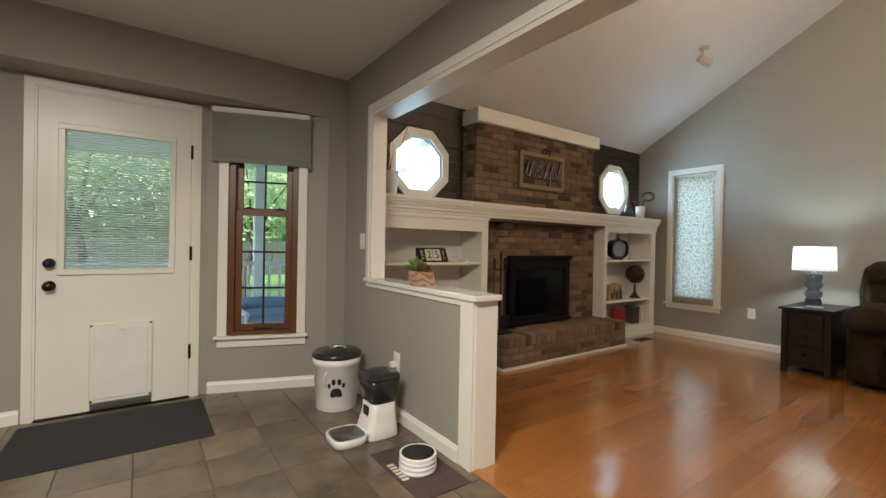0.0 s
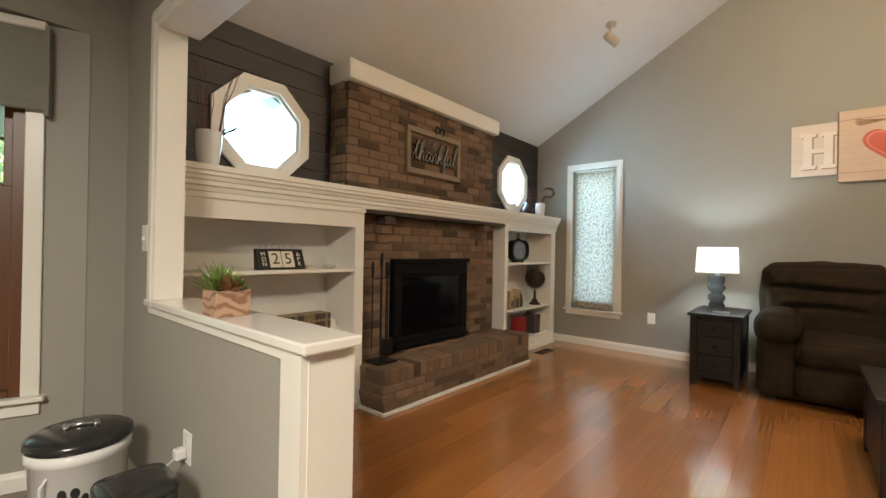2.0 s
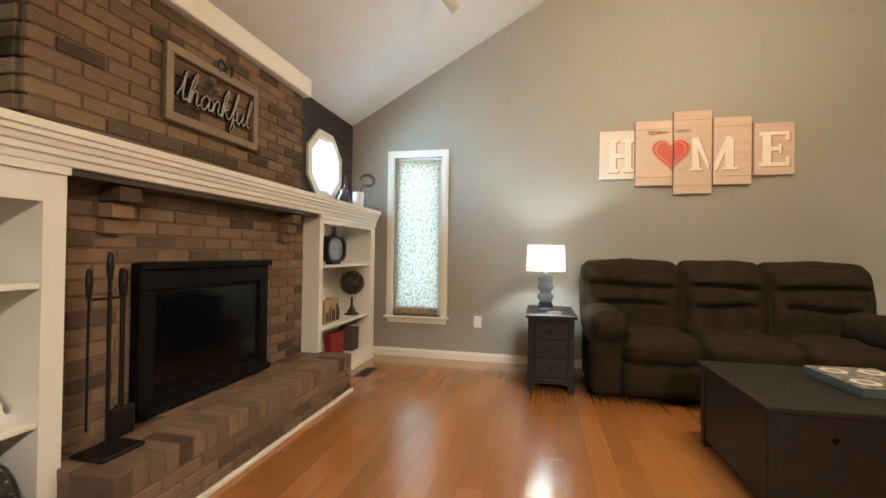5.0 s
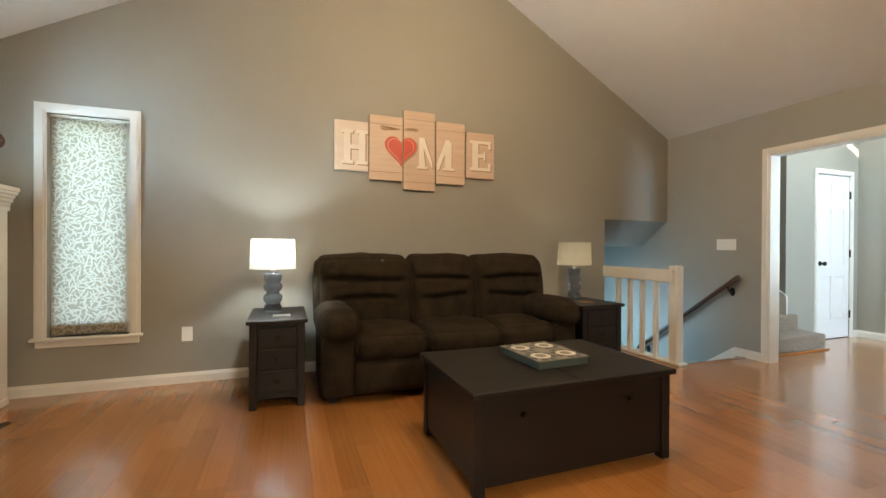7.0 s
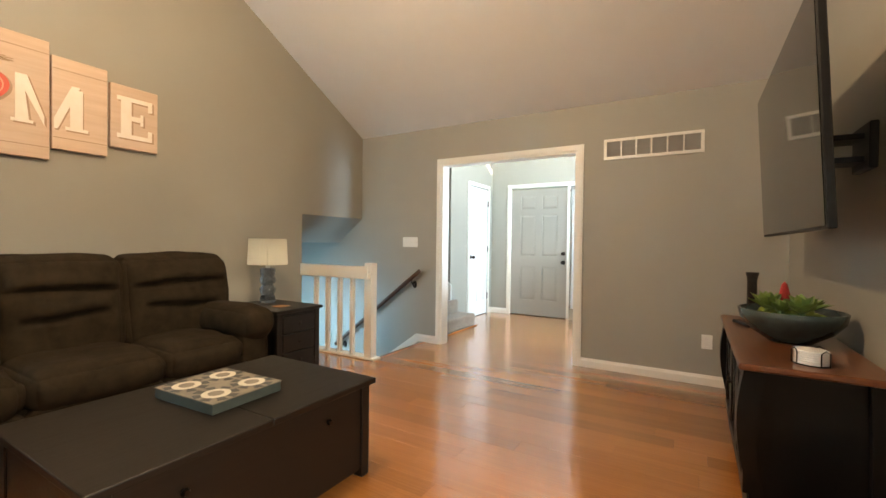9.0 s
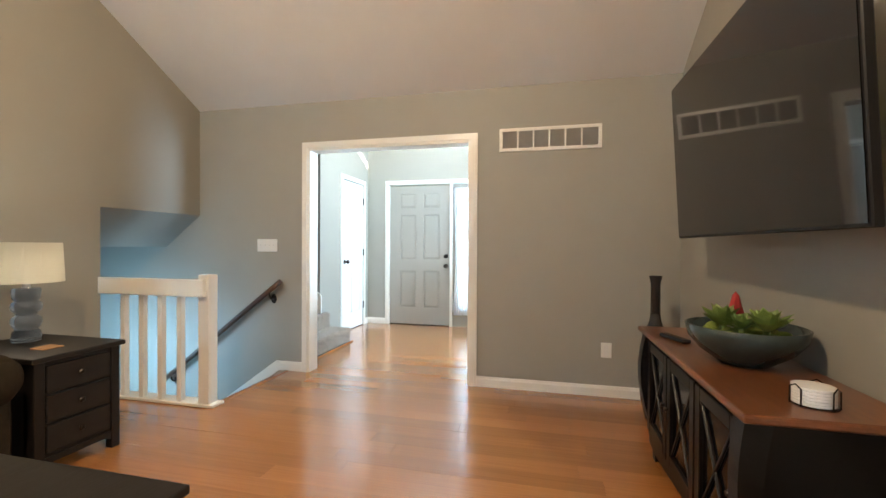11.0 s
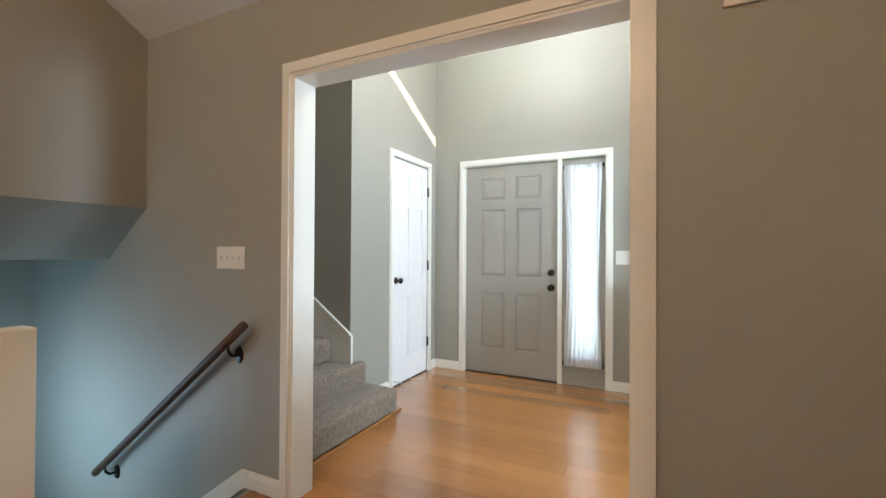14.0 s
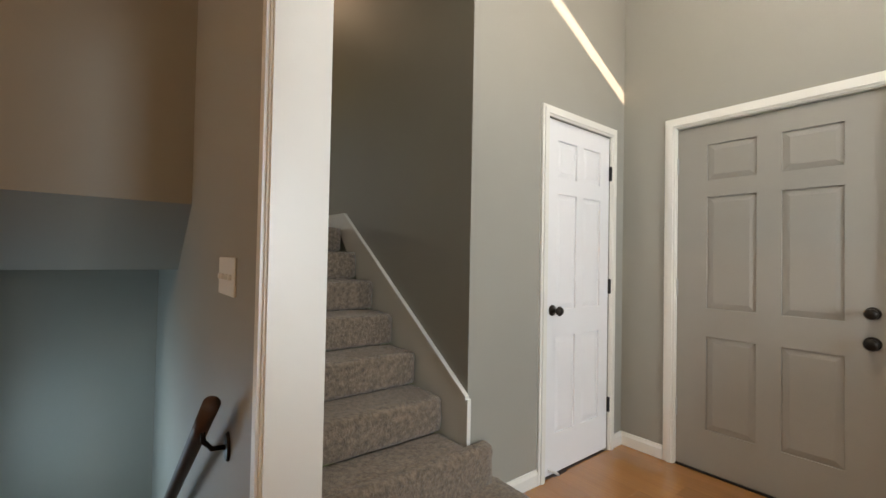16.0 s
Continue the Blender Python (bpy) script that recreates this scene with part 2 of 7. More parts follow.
GREYDOOR = material("grey_door_paint", (0.330, 0.305, 0.265), (0.315, 0.290, 0.252), 0.38, scale=3, bump=0.05, bump_scale=90)
WHITEDOOR = material("white_door_paint", (0.82, 0.81, 0.80), (0.79, 0.78, 0.77), 0.35, scale=3, bump=0.05, bump_scale=90)
PLASTIC = material("white_plastic", (0.80, 0.79, 0.75), rough=0.35)
CERAMIC = material("white_glazed_ceramic", (0.80, 0.79, 0.77), (0.76, 0.75, 0.73), 0.15, scale=6)
SMOKED = material("smoked_plastic", (0.020, 0.019, 0.020), (0.028, 0.027, 0.028), 0.18, scale=8)
RUBBER = material("charcoal_mat", (0.030, 0.030, 0.034), (0.020, 0.020, 0.023), 0.85, scale=40, bump=0.6, bump_scale=250)
HANDRAIL = material("dark_oak_handrail", (0.075, 0.034, 0.016), (0.050, 0.022, 0.011), 0.5, scale=8, stretch=(0.4, 4, 4), bump=0.05)
DININGWALL = material("slate_blue_wall_paint", (0.13, 0.145, 0.15), (0.12, 0.135, 0.14), 0.6, scale=2)
GRASS = material("grass", (0.150, 0.270, 0.060), (0.110, 0.200, 0.045), 0.9, scale=3, bump=0.8, bump_scale=40)
LEAF = material("leaf", (0.30, 0.40, 0.20), (0.22, 0.32, 0.15), 0.6, scale=3)


def translucent(mt, colour, share):
    """Lets part of the light through a thin sheet."""
    t = mt.node_tree
    out = t.nodes["Material Output"]
    p = t.nodes["Principled BSDF"]
    tr = t.nodes.new("ShaderNodeBsdfTranslucent")
    tr.inputs[0].default_value = (*colour, 1)
    mx = t.nodes.new("ShaderNodeMixShader")
    mx.inputs[0].default_value = share
    t.links.new(p.outputs[0], mx.inputs[1]), t.links.new(tr.outputs[0], mx.inputs[2])
    t.links.new(mx.outputs[0], out.inputs["Surface"])
    return mt


translucent(LEAF, (0.62, 0.78, 0.46), 0.55)
BARK = material("bark", (0.085, 0.065, 0.050), (0.05, 0.038, 0.03), 0.9, scale=14, bump=0.8, bump_scale=40)
PORCH = material("grey_porch_paint", (0.55, 0.60, 0.63), (0.48, 0.53, 0.56), 0.6, scale=4)

# ---- the plan, in metres ----
EAST, SOUTH, NORTH, WEST = 5.81, -3.245, 3.385, 1.512      # faces of the living room
RIDGE_Y, RIDGE_Z, EAVE = 0.07, 4.33, 2.474
WN = 1.462                                                 # face of the short wall beside the bookcase
KFACE = 1.375                                              # kitchen side of the west wall
FRONT, CLOSET, STAIR_S, FOY_N, FOY_W = -5.715, 5.105, -4.31, -3.365, 3.05


def roof(y):
    return EAVE + (RIDGE_Z - EAVE) * ((NORTH - y) / (NORTH - RIDGE_Y) if y > RIDGE_Y else (y - SOUTH) / (RIDGE_Y - SOUTH))


def foyer_roof(y):
    return 3.21 + 0.5 * (y - FRONT)


# ---- floors ----
bm = box(1.40, 4.84, SOUTH - 0.12, 3.55, -0.15, -0.012)
box(4.84, EAST + 0.12, -2.30, 3.55, -0.15, -0.012, bm=bm)
floor_living = setting("floor_living", bm, UNDER, "warm brown bamboo plank floor with satin sheen", "floor")
floor_foyer = setting("floor_foyer", box(0.0, 5.3, -5.9, SOUTH - 0.12, -0.15, -0.012), UNDER, "warm brown plank floor in the entry", "floor")
floor_kitchen = setting("floor_kitchen", box(-2.6, 1.40, -3.0, 3.66, -0.15, -0.006), GROUT, "grey-brown slate-look tile floor", "floor")

# ---- ceilings ----
t = 0.14
bm = prism([(NORTH + 0.15, roof(NORTH) - 0.084), (RIDGE_Y, RIDGE_Z), (RIDGE_Y, RIDGE_Z + t), (NORTH + 0.15, roof(NORTH) - 0.084 + t)], "x", 1.30, EAST + 0.14)
prism([(SOUTH - 0.12, roof(SOUTH) - 0.067), (RIDGE_Y, RIDGE_Z), (RIDGE_Y, RIDGE_Z + t), (SOUTH - 0.12, roof(SOUTH) - 0.067 + t)], "x", 1.30, EAST + 0.14, bm)
setting("ceiling_living", bm, CEIL, "white vaulted ceiling with a ridge", "ceiling")
setting("ceiling_kitchen", box(-2.6, KFACE + 0.05, -3.0, 3.34, 2.44, 2.56), CEIL, "flat white kitchen ceiling", "ceiling")
prof = lambda a, b: [(a, foyer_roof(a)), (b, foyer_roof(b)), (b, foyer_roof(b) + 0.1), (a, foyer_roof(a) + 0.1)]
bm = prism(prof(FRONT - 0.12, FOY_N), "x", 3.57, 8.3)
prism(prof(FRONT - 0.12, FOY_N), "x", 2.9, 3.22, bm)
prism(prof(-3.9, FOY_N), "x", 3.22, 3.57, bm)
setting("ceiling_foyer", bm, CEIL, "sloping white entry ceiling with a narrow skylight", "ceiling")
setting("ceiling_dining", box(0.0, 2.93, -5.9, FOY_N, 2.44, 2.56), CEIL, "flat white dining room ceiling", "ceiling")

# ---- north wall with its two octagon windows ----
OCT = ((2.11, 1.870), (5.178, 1.910))
OH = 0.265                       # half the clear width of an octagon


def oct_half(z, zc, half):
    d = abs(z - zc)
    s = half * math.tan(math.pi / 8)
    return 0.0 if d >= half - 1e-6 else (half if d <= s else half - (d - s))


def pierced_row(z0, z1, x0, x1, y0, y1, half, bm):
    """A strip of wall between two heights, cut back where the octagons pierce it."""
    marks = {z0, z1}
    for _, zc in OCT:
        s = half * math.tan(math.pi / 8)
        marks |= {round(v, 5) for v in (zc - half, zc - s, zc + s, zc + half) if z0 < v < z1}
    zs = sorted(marks)
    for a, b in zip(zs, zs[1:]):
        cuts = [(xc, zc) for xc, zc in OCT if x0 < xc < x1 and max(oct_half(a, zc, half), oct_half(b, zc, half)) > 0 and zc - half < (a + b) / 2 < zc + half]
        lo, hi = [x0], [x0]
        for xc, zc in cuts:
            lo += [xc - oct_half(a, zc, half), xc + oct_half(a, zc, half)]
            hi += [xc - oct_half(b, zc, half), xc + oct_half(b, zc, half)]
        lo.append(x1), hi.append(x1)
        for i in range(0, len(lo), 2):
            prism([(lo[i], a), (lo[i + 1], a), (hi[i + 1], b), (hi[i], b)], "y", y0, y1, bm)


bm = bmesh.new()
pierced_row(-0.15, EAVE - 0.09, 1.30, EAST + 0.12, NORTH, 3.53, OH, bm)
setting("wall_north", bm, WALL, "chimney wall with two octagon windows", "wall")

# ---- east gable wall ----
W0, W1, WZ0, WZ1 = 2.355, 2.875, 0.43, 2.11               # clear opening of the tall window
bm = bmesh.new()
for pts in ([(SOUTH - 0.12, 1.46), (-2.28, 1.46), (-2.28, roof(-2.28)), (SOUTH - 0.12, roof(SOUTH - 0.12))],
            [(-2.28, -0.15), (RIDGE_Y, -0.15), (RIDGE_Y, RIDGE_Z), (-2.28, roof(-2.28))],
            [(RIDGE_Y, -0.15), (W0, -0.15), (W0, roof(W0)), (RIDGE_Y, RIDGE_Z)],
            [(W0, -0.15), (W1, -0.15), (W1, WZ0), (W0, WZ0)],
            [(W0, WZ1), (W1, WZ1), (W1, roof(W1)), (W0, roof(W0))],
            [(W1, -0.15), (3.53, -0.15), (3.53, roof(3.53)), (W1, roof(W1))]):
    prism(pts, "x", EAST, EAST + 0.13, bm)
setting("wall_east", bm, WALL, "grey gable wall behind the sofa", "wall")

# ---- south wall with the cased opening to the entry ----
OX0, OX1, OZ = 3.12, 4.615, 2.045
bm = bmesh.new()
prism([(1.30, -0.15), (OX0, -0.15), (OX0, 2.62), (1.30, 2.62)], "y", FOY_N, SOUTH, bm)
prism([(OX0, OZ), (OX1, OZ), (OX1, 2.62), (OX0, 2.62)], "y", FOY_N, SOUTH, bm)
prism([(OX1, -2.6), (7.3, -2.6), (7.3, 2.62), (OX1, 2.62)], "y", FOY_N, SOUTH, bm)
setting("wall_south", bm, WALL, "grey wall with a cased opening to the entry", "wall")
setting("wall_foyer_north", prism([(2.9, 2.62), (8.3, 2.62), (8.3, 4.6), (2.9, 4.6)], "y", FOY_N, SOUTH - 0.004), WALL, "upper grey entry wall", "wall")

# ---- west wall: half wall, wide opening and the wall that carries the television ----
HE, HT = 1.650, 0.845                    # end and top of the half wall
KJ, KS, KZ = 2.80, -0.62, 2.055          # north jamb, south jamb, head of the opening
bm = bmesh.new()
prism([(HE, -0.006), (KJ, -0.006), (KJ, HT), (HE, HT)], "x", KFACE, WEST, bm)
prism([(KJ, -0.006), (3.53, -0.006), (3.53, roof(3.53)), (KJ, roof(KJ))], "x", KFACE, WN, bm)
prism([(KS, KZ), (KJ, KZ), (KJ, roof(KJ)), (RIDGE_Y, RIDGE_Z), (KS, roof(KS))], "x", KFACE, WEST, bm)
prism([(SOUTH - 0.12, -0.006), (KS, -0.006), (KS, roof(KS)), (SOUTH - 0.12, roof(SOUTH - 0.12))], "x", KFACE, WEST, bm)
setting("wall_west", bm, WALL, "grey wall with a wide opening over a half wall", "wall")

# ---- kitchen walls and bay ----
BAYZ, BAY_Y, HEAD_Y = 2.11, 3.55, 3.29
bm = prism([(-2.6, -0.006), (-1.50, -0.006), (-1.50, BAYZ), (1.215, BAYZ), (1.215, -0.006), (KFACE, -0.006), (KFACE, 2.44), (-2.6, 2.44)], "y", HEAD_Y, HEAD_Y + 0.1)
setting("wall_kitchen_north", bm, WALL, "grey kitchen wall over the bay", "wall")
setting("ceiling_bay", prism([(-1.6, HEAD_Y + 0.1), (1.335, HEAD_Y + 0.1), (1.335, 3.71), (-1.6, 3.71)], "z", BAYZ, BAYZ + 0.1), WALL, "grey painted bay ceiling", "ceiling")
DX0, DX1, DZ = -0.50, 0.315, 2.035       # clear opening of the back door
bm = prism([(-0.80, -0.15), (DX0, -0.15), (DX0, BAYZ), (-0.80, BAYZ)], "y", BAY_Y, BAY_Y + 0.12)
prism([(DX0, DZ), (DX1, DZ), (DX1, BAYZ), (DX0, BAYZ)], "y", BAY_Y, BAY_Y + 0.12, bm)
prism([(DX1, -0.15), (0.42, -0.15), (0.42, BAYZ), (DX1, BAYZ)], "y", BAY_Y, BAY_Y + 0.12, bm)
setting("wall_bay", bm, WALL, "grey bay wall with the back door", "wall")
U = Vector((0.795, -0.262, 0)).normalized()
BAY = Matrix(((U.x, U.y, 0, 0.42), (U.y, -U.x, 0, BAY_Y), (0, 0, 1, 0), (0, 0, 0, 1)))   # along the angled wall, into the room, up
S0, S1, SZ0, SZ1 = 0.135, 0.625, 0.42, 2.03
bm = bmesh.new()
for s0, s1, z0, z1 in ((-0.02, S0, -0.15, BAYZ), (S1, 0.845, -0.15, BAYZ), (S0, S1, -0.15, SZ0), (S0, S1, SZ1, BAYZ)):
    box(s0, s1, -0.12, 0.0, z0, z1, bm=bm)
setting("wall_bay_right", bm, WALL, "angled grey bay wall with a tall window", "wall", BAY)
bm = prism([(-0.80, BAY_Y), (-0.80, BAY_Y + 0.12), (-1.6, 3.36), (-1.6, 3.20)], "z", -0.15, BAYZ)
setting("wall_bay_left", bm, WALL, "angled grey bay wall beside the back door", "wall")
setting("wall_kitchen_west", box(-2.7, -2.6, -3.0, 3.4, -0.15, 2.56), WALL, "grey kitchen wall", "wall")
setting("wall_kitchen_south", box(-2.7, 1.36, -3.1, -3.0, -0.15, 2.56), WALL, "grey kitchen wall", "wall")

# ---- entry walls, stairs shell, dining room, basement shaft ----
FD0, FD1, SL0, SL1, FDZ = 3.835, 4.755, 3.425, 3.795, 2.06
bm = bmesh.new()
for x0, x1, z0, z1 in ((-0.1, 3.40, -0.15, 4.6), (FD1 + 0.02, 5.25, -0.15, 4.6), (3.40, FD1 + 0.02, FDZ + 0.02, 4.6), (SL0 - 0.03, SL1 + 0.0, -0.15, 0.20), (SL0 - 0.03, SL0, 0.2, FDZ + 0.02)):
    box(x0, x1, FRONT - 0.13, FRONT, z0, z1, bm=bm)
setting("wall_front", bm, WALL, "light grey entry wall round the front door", "wall")
CL0, CL1, CLZ = -5.545, -4.885, 2.05     # closet door opening
bm = prism([(FRONT, -0.15), (CL0, -0.15), (CL0, CLZ), (CL1, CLZ), (CL1, -0.15), (STAIR_S, -0.15), (STAIR_S, 4.6), (FRONT, 4.6)], "x", CLOSET, CLOSET + 0.12)
setting("wall_closet", bm, WALL, "light grey entry wall with the closet door", "wall")
setting("wall_stair", box(CLOSET + 0.12, 8.3, STAIR_S - 0.12, STAIR_S, -0.15, 4.6), WALL, "grey wall beside the carpeted stairs", "wall")
setting("wall_landing", box(8.2, 8.3, STAIR_S, FOY_N, 0, 4.6), WALL, "grey wall at the stair landing", "wall")
bm = prism([(FRONT, -0.012), (-5.60, -0.012), (-5.60, foyer_roof(-5.60) + 0.05), (FRONT, foyer_roof(FRONT) + 0.05)], "x", 2.93, FOY_W)
prism([(-5.60, 2.08), (FOY_N, 2.08), (FOY_N, foyer_roof(FOY_N) + 0.05), (-5.60, foyer_roof(-5.60) + 0.05)], "x", 2.93, FOY_W, bm)
setting("wall_foyer_west", bm, WALL, "grey entry wall over a wide opening", "wall")
bm = box(-0.1, 0.0, -5.9, FOY_N, -0.15, 2.56)
box(0.0, 2.93, FOY_N - 0.004, FOY_N + 0.1, -0.012, 2.44, bm=bm)
setting("wall_dining", bm, DININGWALL, "slate blue dining room wall", "wall")
for name, x0, x1, y0, y1, z1 in (("east", 7.2, 7.3, SOUTH, -2.16, 1.3), ("west", 4.72, 4.84, SOUTH, -2.16, -0.15), ("landing", 4.84, EAST, -2.30, -2.18, -0.15), ("north", EAST + 0.13, 7.2, -2.28, -2.16, 1.46), ("gable", EAST, EAST + 0.13, -2.28, -2.16, -0.15)):
    setting("wall_basement_" + name, box(x0, x1, y0, y1, -2.6, z1), WALL, "grey wall of the basement stairwell", "wall")
bm = prism([(EAST + 0.13, 1.355), (6.205, 1.146), (7.2, 1.146), (7.2, 1.5), (EAST + 0.13, 1.5)], "y", SOUTH, -2.28)
prism([(EAST, 1.455), (EAST + 0.13, 1.355), (EAST + 0.13, 1.46), (EAST, 1.46)], "y", SOUTH, -2.28, bm)
setting("ceiling_basement_stair", bm, WALL, "sloping grey soffit over the basement stairs", "ceiling")
setting("floor_basement", box(4.84, 7.2, SOUTH, -2.28, -2.7, -2.6), CARPET, "carpeted basement floor", "floor")


# ---- trim: casings, baseboards, caps ----
def trim(name, bm, label, m=None):
    return setting(name, bm, TRIM, label, "trim", m)


def casing_x(x0, x1, z, y, out, w=0.065, foot=0.0):
    """A door casing round x0..x1 up to z, on a wall face at y that looks along out (+1 or -1)."""
    bm = bmesh.new()
    for a, b, d in ((0.0, w, 0.014), (0.012, w - 0.022, 0.022)):
        for x, s in ((x0, -1), (x1, 1)):
            lo, hi = sorted((x + s * a, x + s * b))
            box(lo, hi, *sorted((y, y + out * d)), foot, z + b, bm=bm)
        box(x0 - a, x1 + a, *sorted((y, y + out * (d - 0.0005))), z + a, z + b, bm=bm)
    return bm


trim("trim_opening", casing_x(OX0, OX1, OZ, SOUTH, 1), "off-white casing round the entry opening")
trim("trim_opening_back", casing_x(OX0, OX1, OZ, FOY_N, -1), "off-white casing round the entry opening")
bm = box(OX0 - 0.002, OX0 + 0.012, FOY_N - 0.01, SOUTH + 0.01, 0, OZ)
box(OX1 - 0.012, OX1 + 0.002, FOY_N - 0.01, SOUTH + 0.01, 0, OZ, bm=bm)
box(OX0 + 0.012, OX1 - 0.012, FOY_N - 0.01, SOUTH + 0.01, OZ - 0.012, OZ + 0.002, bm=bm)
trim("trim_opening_jamb", bm, "white jamb lining of the entry opening")

bm = bmesh.new()
for d, w0, w1 in ((0.014, 0.0, 0.07), (0.022, 0.012, 0.05)):
    box(KFACE - d, KFACE, KJ + w0, KJ + w1, HT + 0.03, KZ + w1, bm=bm)
    box(KFACE - d + 0.0005, KFACE, KS, KJ + w0, KZ + w0, KZ + w1, bm=bm)
    box(WN, WN + d, KJ + w0, KJ + w1, 1.56, KZ + w1, bm=bm)
    box(WEST, WEST + d - 0.0005, KS, KJ + w0, KZ + w0, KZ + w1, bm=bm)
box(KFACE - 0.012, WN + 0.012, KJ - 0.014, KJ + 0.001, HT + 0.03, KZ, bm=bm)
box(KFACE - 0.012, WEST + 0.012, KS, KJ - 0.014, KZ - 0.014, KZ + 0.001, bm=bm)
trim("trim_kitchen_opening", bm, "off-white casing round the opening over the half wall")
bm = bmesh.new()
box(KFACE - 0.010, KFACE, HE, HE + 0.085, 0, HT, bm=bm)
box(KFACE - 0.012, WEST + 0.014, HE - 0.018, HE, 0, HT, bm=bm)
box(KFACE + 0.008, WEST + 0.013, HE - 0.0215, HE - 0.018, 0.0, HT, bm=bm)
box(WEST, WEST + 0.014, HE, HE + 0.085, 0, HT, bm=bm)
box(KFACE - 0.010, KFACE, HE + 0.085, KJ + 0.07, HT - 0.03, HT, bm=bm)
trim("trim_half_wall", bm, "off-white boxed end of the half wall")
cap = box(KFACE - 0.024, WEST + 0.018, HE - 0.050, KJ - 0.016, HT, HT + 0.03, 0.006, seg=2)
box(KFACE - 0.024, KFACE - 0.014, KJ - 0.016, KJ + 0.085, HT, HT + 0.03, 0.006, cap)
setting("trim_half_wall_cap", cap, GLOSSTRIM, "glossy white cap on the half wall", "trim")


def baseboard(p, q, out, name="baseboard", h=0.085, z=0.0):
    """A baseboard from p to q whose moulded face looks along out."""
    p, q = Vector((*p, 0)), Vector((*q, 0))
    u = (q - p).normalized()
    n = Vector((*out, 0)).normalized()
    bm = prism([(0, 0), (0.014, 0), (0.014, h - 0.025), (0.009, h - 0.012), (0.006, h), (0, h)], "x", 0, (q - p).length)
    bm.transform(Matrix(((u.x, n.x, 0, p.x), (u.y, n.y, 0, p.y), (0, 0, 1, z), (0, 0, 0, 1))))
    return setting(name, bm, TRIM, "white moulded baseboard", "baseboard")


baseboard((EAST, -2.28), (EAST, NORTH), (-1, 0))
baseboard((WEST, SOUTH), (OX0 - 0.066, SOUTH), (0, 1))
baseboard((OX1 + 0.066, SOUTH), (4.90, SOUTH), (0, 1))
baseboard((WEST, SOUTH), (WEST, KS), (1, 0))
baseboard((KFACE, HE + 0.09), (KFACE, HEAD_Y), (-1, 0))
baseboard((1.215, HEAD_Y), (KFACE, HEAD_Y), (0, -1))
baseboard((0.43, BAY_Y), (0.42 + 0.83 * U.x, BAY_Y + 0.83 * U.y), (U.y, -U.x))
baseboard((-0.80, BAY_Y), (DX0 - 0.065, BAY_Y), (0, -1))
baseboard((-0.80, BAY_Y), (-1.6, 3.20), (-0.3, -0.8))
baseboard((FD1 + 0.07, FRONT), (CLOSET, FRONT), (0, 1))
baseboard((FOY_W, FRONT), (3.36, FRONT), (0, 1))
baseboard((CLOSET, FRONT), (CLOSET, CL0 - 0.06), (-1, 0))
baseboard((CLOSET, CL1 + 0.06), (CLOSET, -4.47), (-1, 0))
baseboard((FOY_W, FRONT), (FOY_W, -5.06), (1, 0))
bm = prism([(4.90, 0.0), (4.90, 0.085), (4.95, 0.085), (7.1, -1.47), (7.1, -1.56), (4.92, 0.0)], "y", SOUTH, SOUTH + 0.014)
trim("trim_basement_skirt", bm, "white sloping skirt board beside the basement stairs")
bm = prism([(5.10, 0.0), (5.10, 0.565), (6.46, 1.525), (8.2, 1.525), (8.2, 1.38), (6.5, 1.38), (5.3, 0.0)], "y", STAIR_S, STAIR_S + 0.016)
prism([(5.095, 0.565), (5.095, 0.583), (6.455, 1.543), (8.2, 1.543), (8.2, 1.525), (6.46, 1.525)], "y", STAIR_S, STAIR_S + 0.024, bm)
box(5.085, 5.10, STAIR_S - 0.004, STAIR_S + 0.018, 0.3, 0.57, bm=bm)
trim("trim_stair_skirt", bm, "white sloping skirt board beside the carpeted stairs")

# half walls between entry and dining room
for y0, y1, tall in ((-5.60, -5.06, 0), (-3.80, FOY_N, 1)):
    ob = thing("half_wall", (2.99, (y0 + y1) / 2, 0), "white-capped half wall between the entry and the dining room", "half wall", "entry half walls", "structure")
    part("wall", box(2.935, FOY_W, y0, y1, -0.01, 0.935), WALL, ob)
    part("cap", box(2.89, FOY_W + 0.04, y0 - (0.04 if tall else 0), y1 + (0 if tall else 0.04), 0.935, 0.965, 0.006), TRIM, ob, "white wooden cap")
    e = y0 if tall else y1
    s = -1 if tall else 1
    part("end_panel", box(2.925, FOY_W + 0.012, *sorted((e, e + s * 0.018)), 0, 0.935), TRIM, ob, "white end panel")
bm = box(2.925, FOY_W + 0.012, -5.60, -5.585, 0.965, 2.08)
box(2.925, FOY_W + 0.012, -5.585, FOY_N, 2.066, 2.082, bm=bm)
box(FOY_W, FOY_W + 0.014, -5.66, -5.60, 0.965, 2.14, bm=bm)
box(FOY_W, FOY_W + 0.014, -5.60, FOY_N, 2.082, 2.14, bm=bm)
trim("trim_dining_opening", bm, "white casing round the dining room opening")

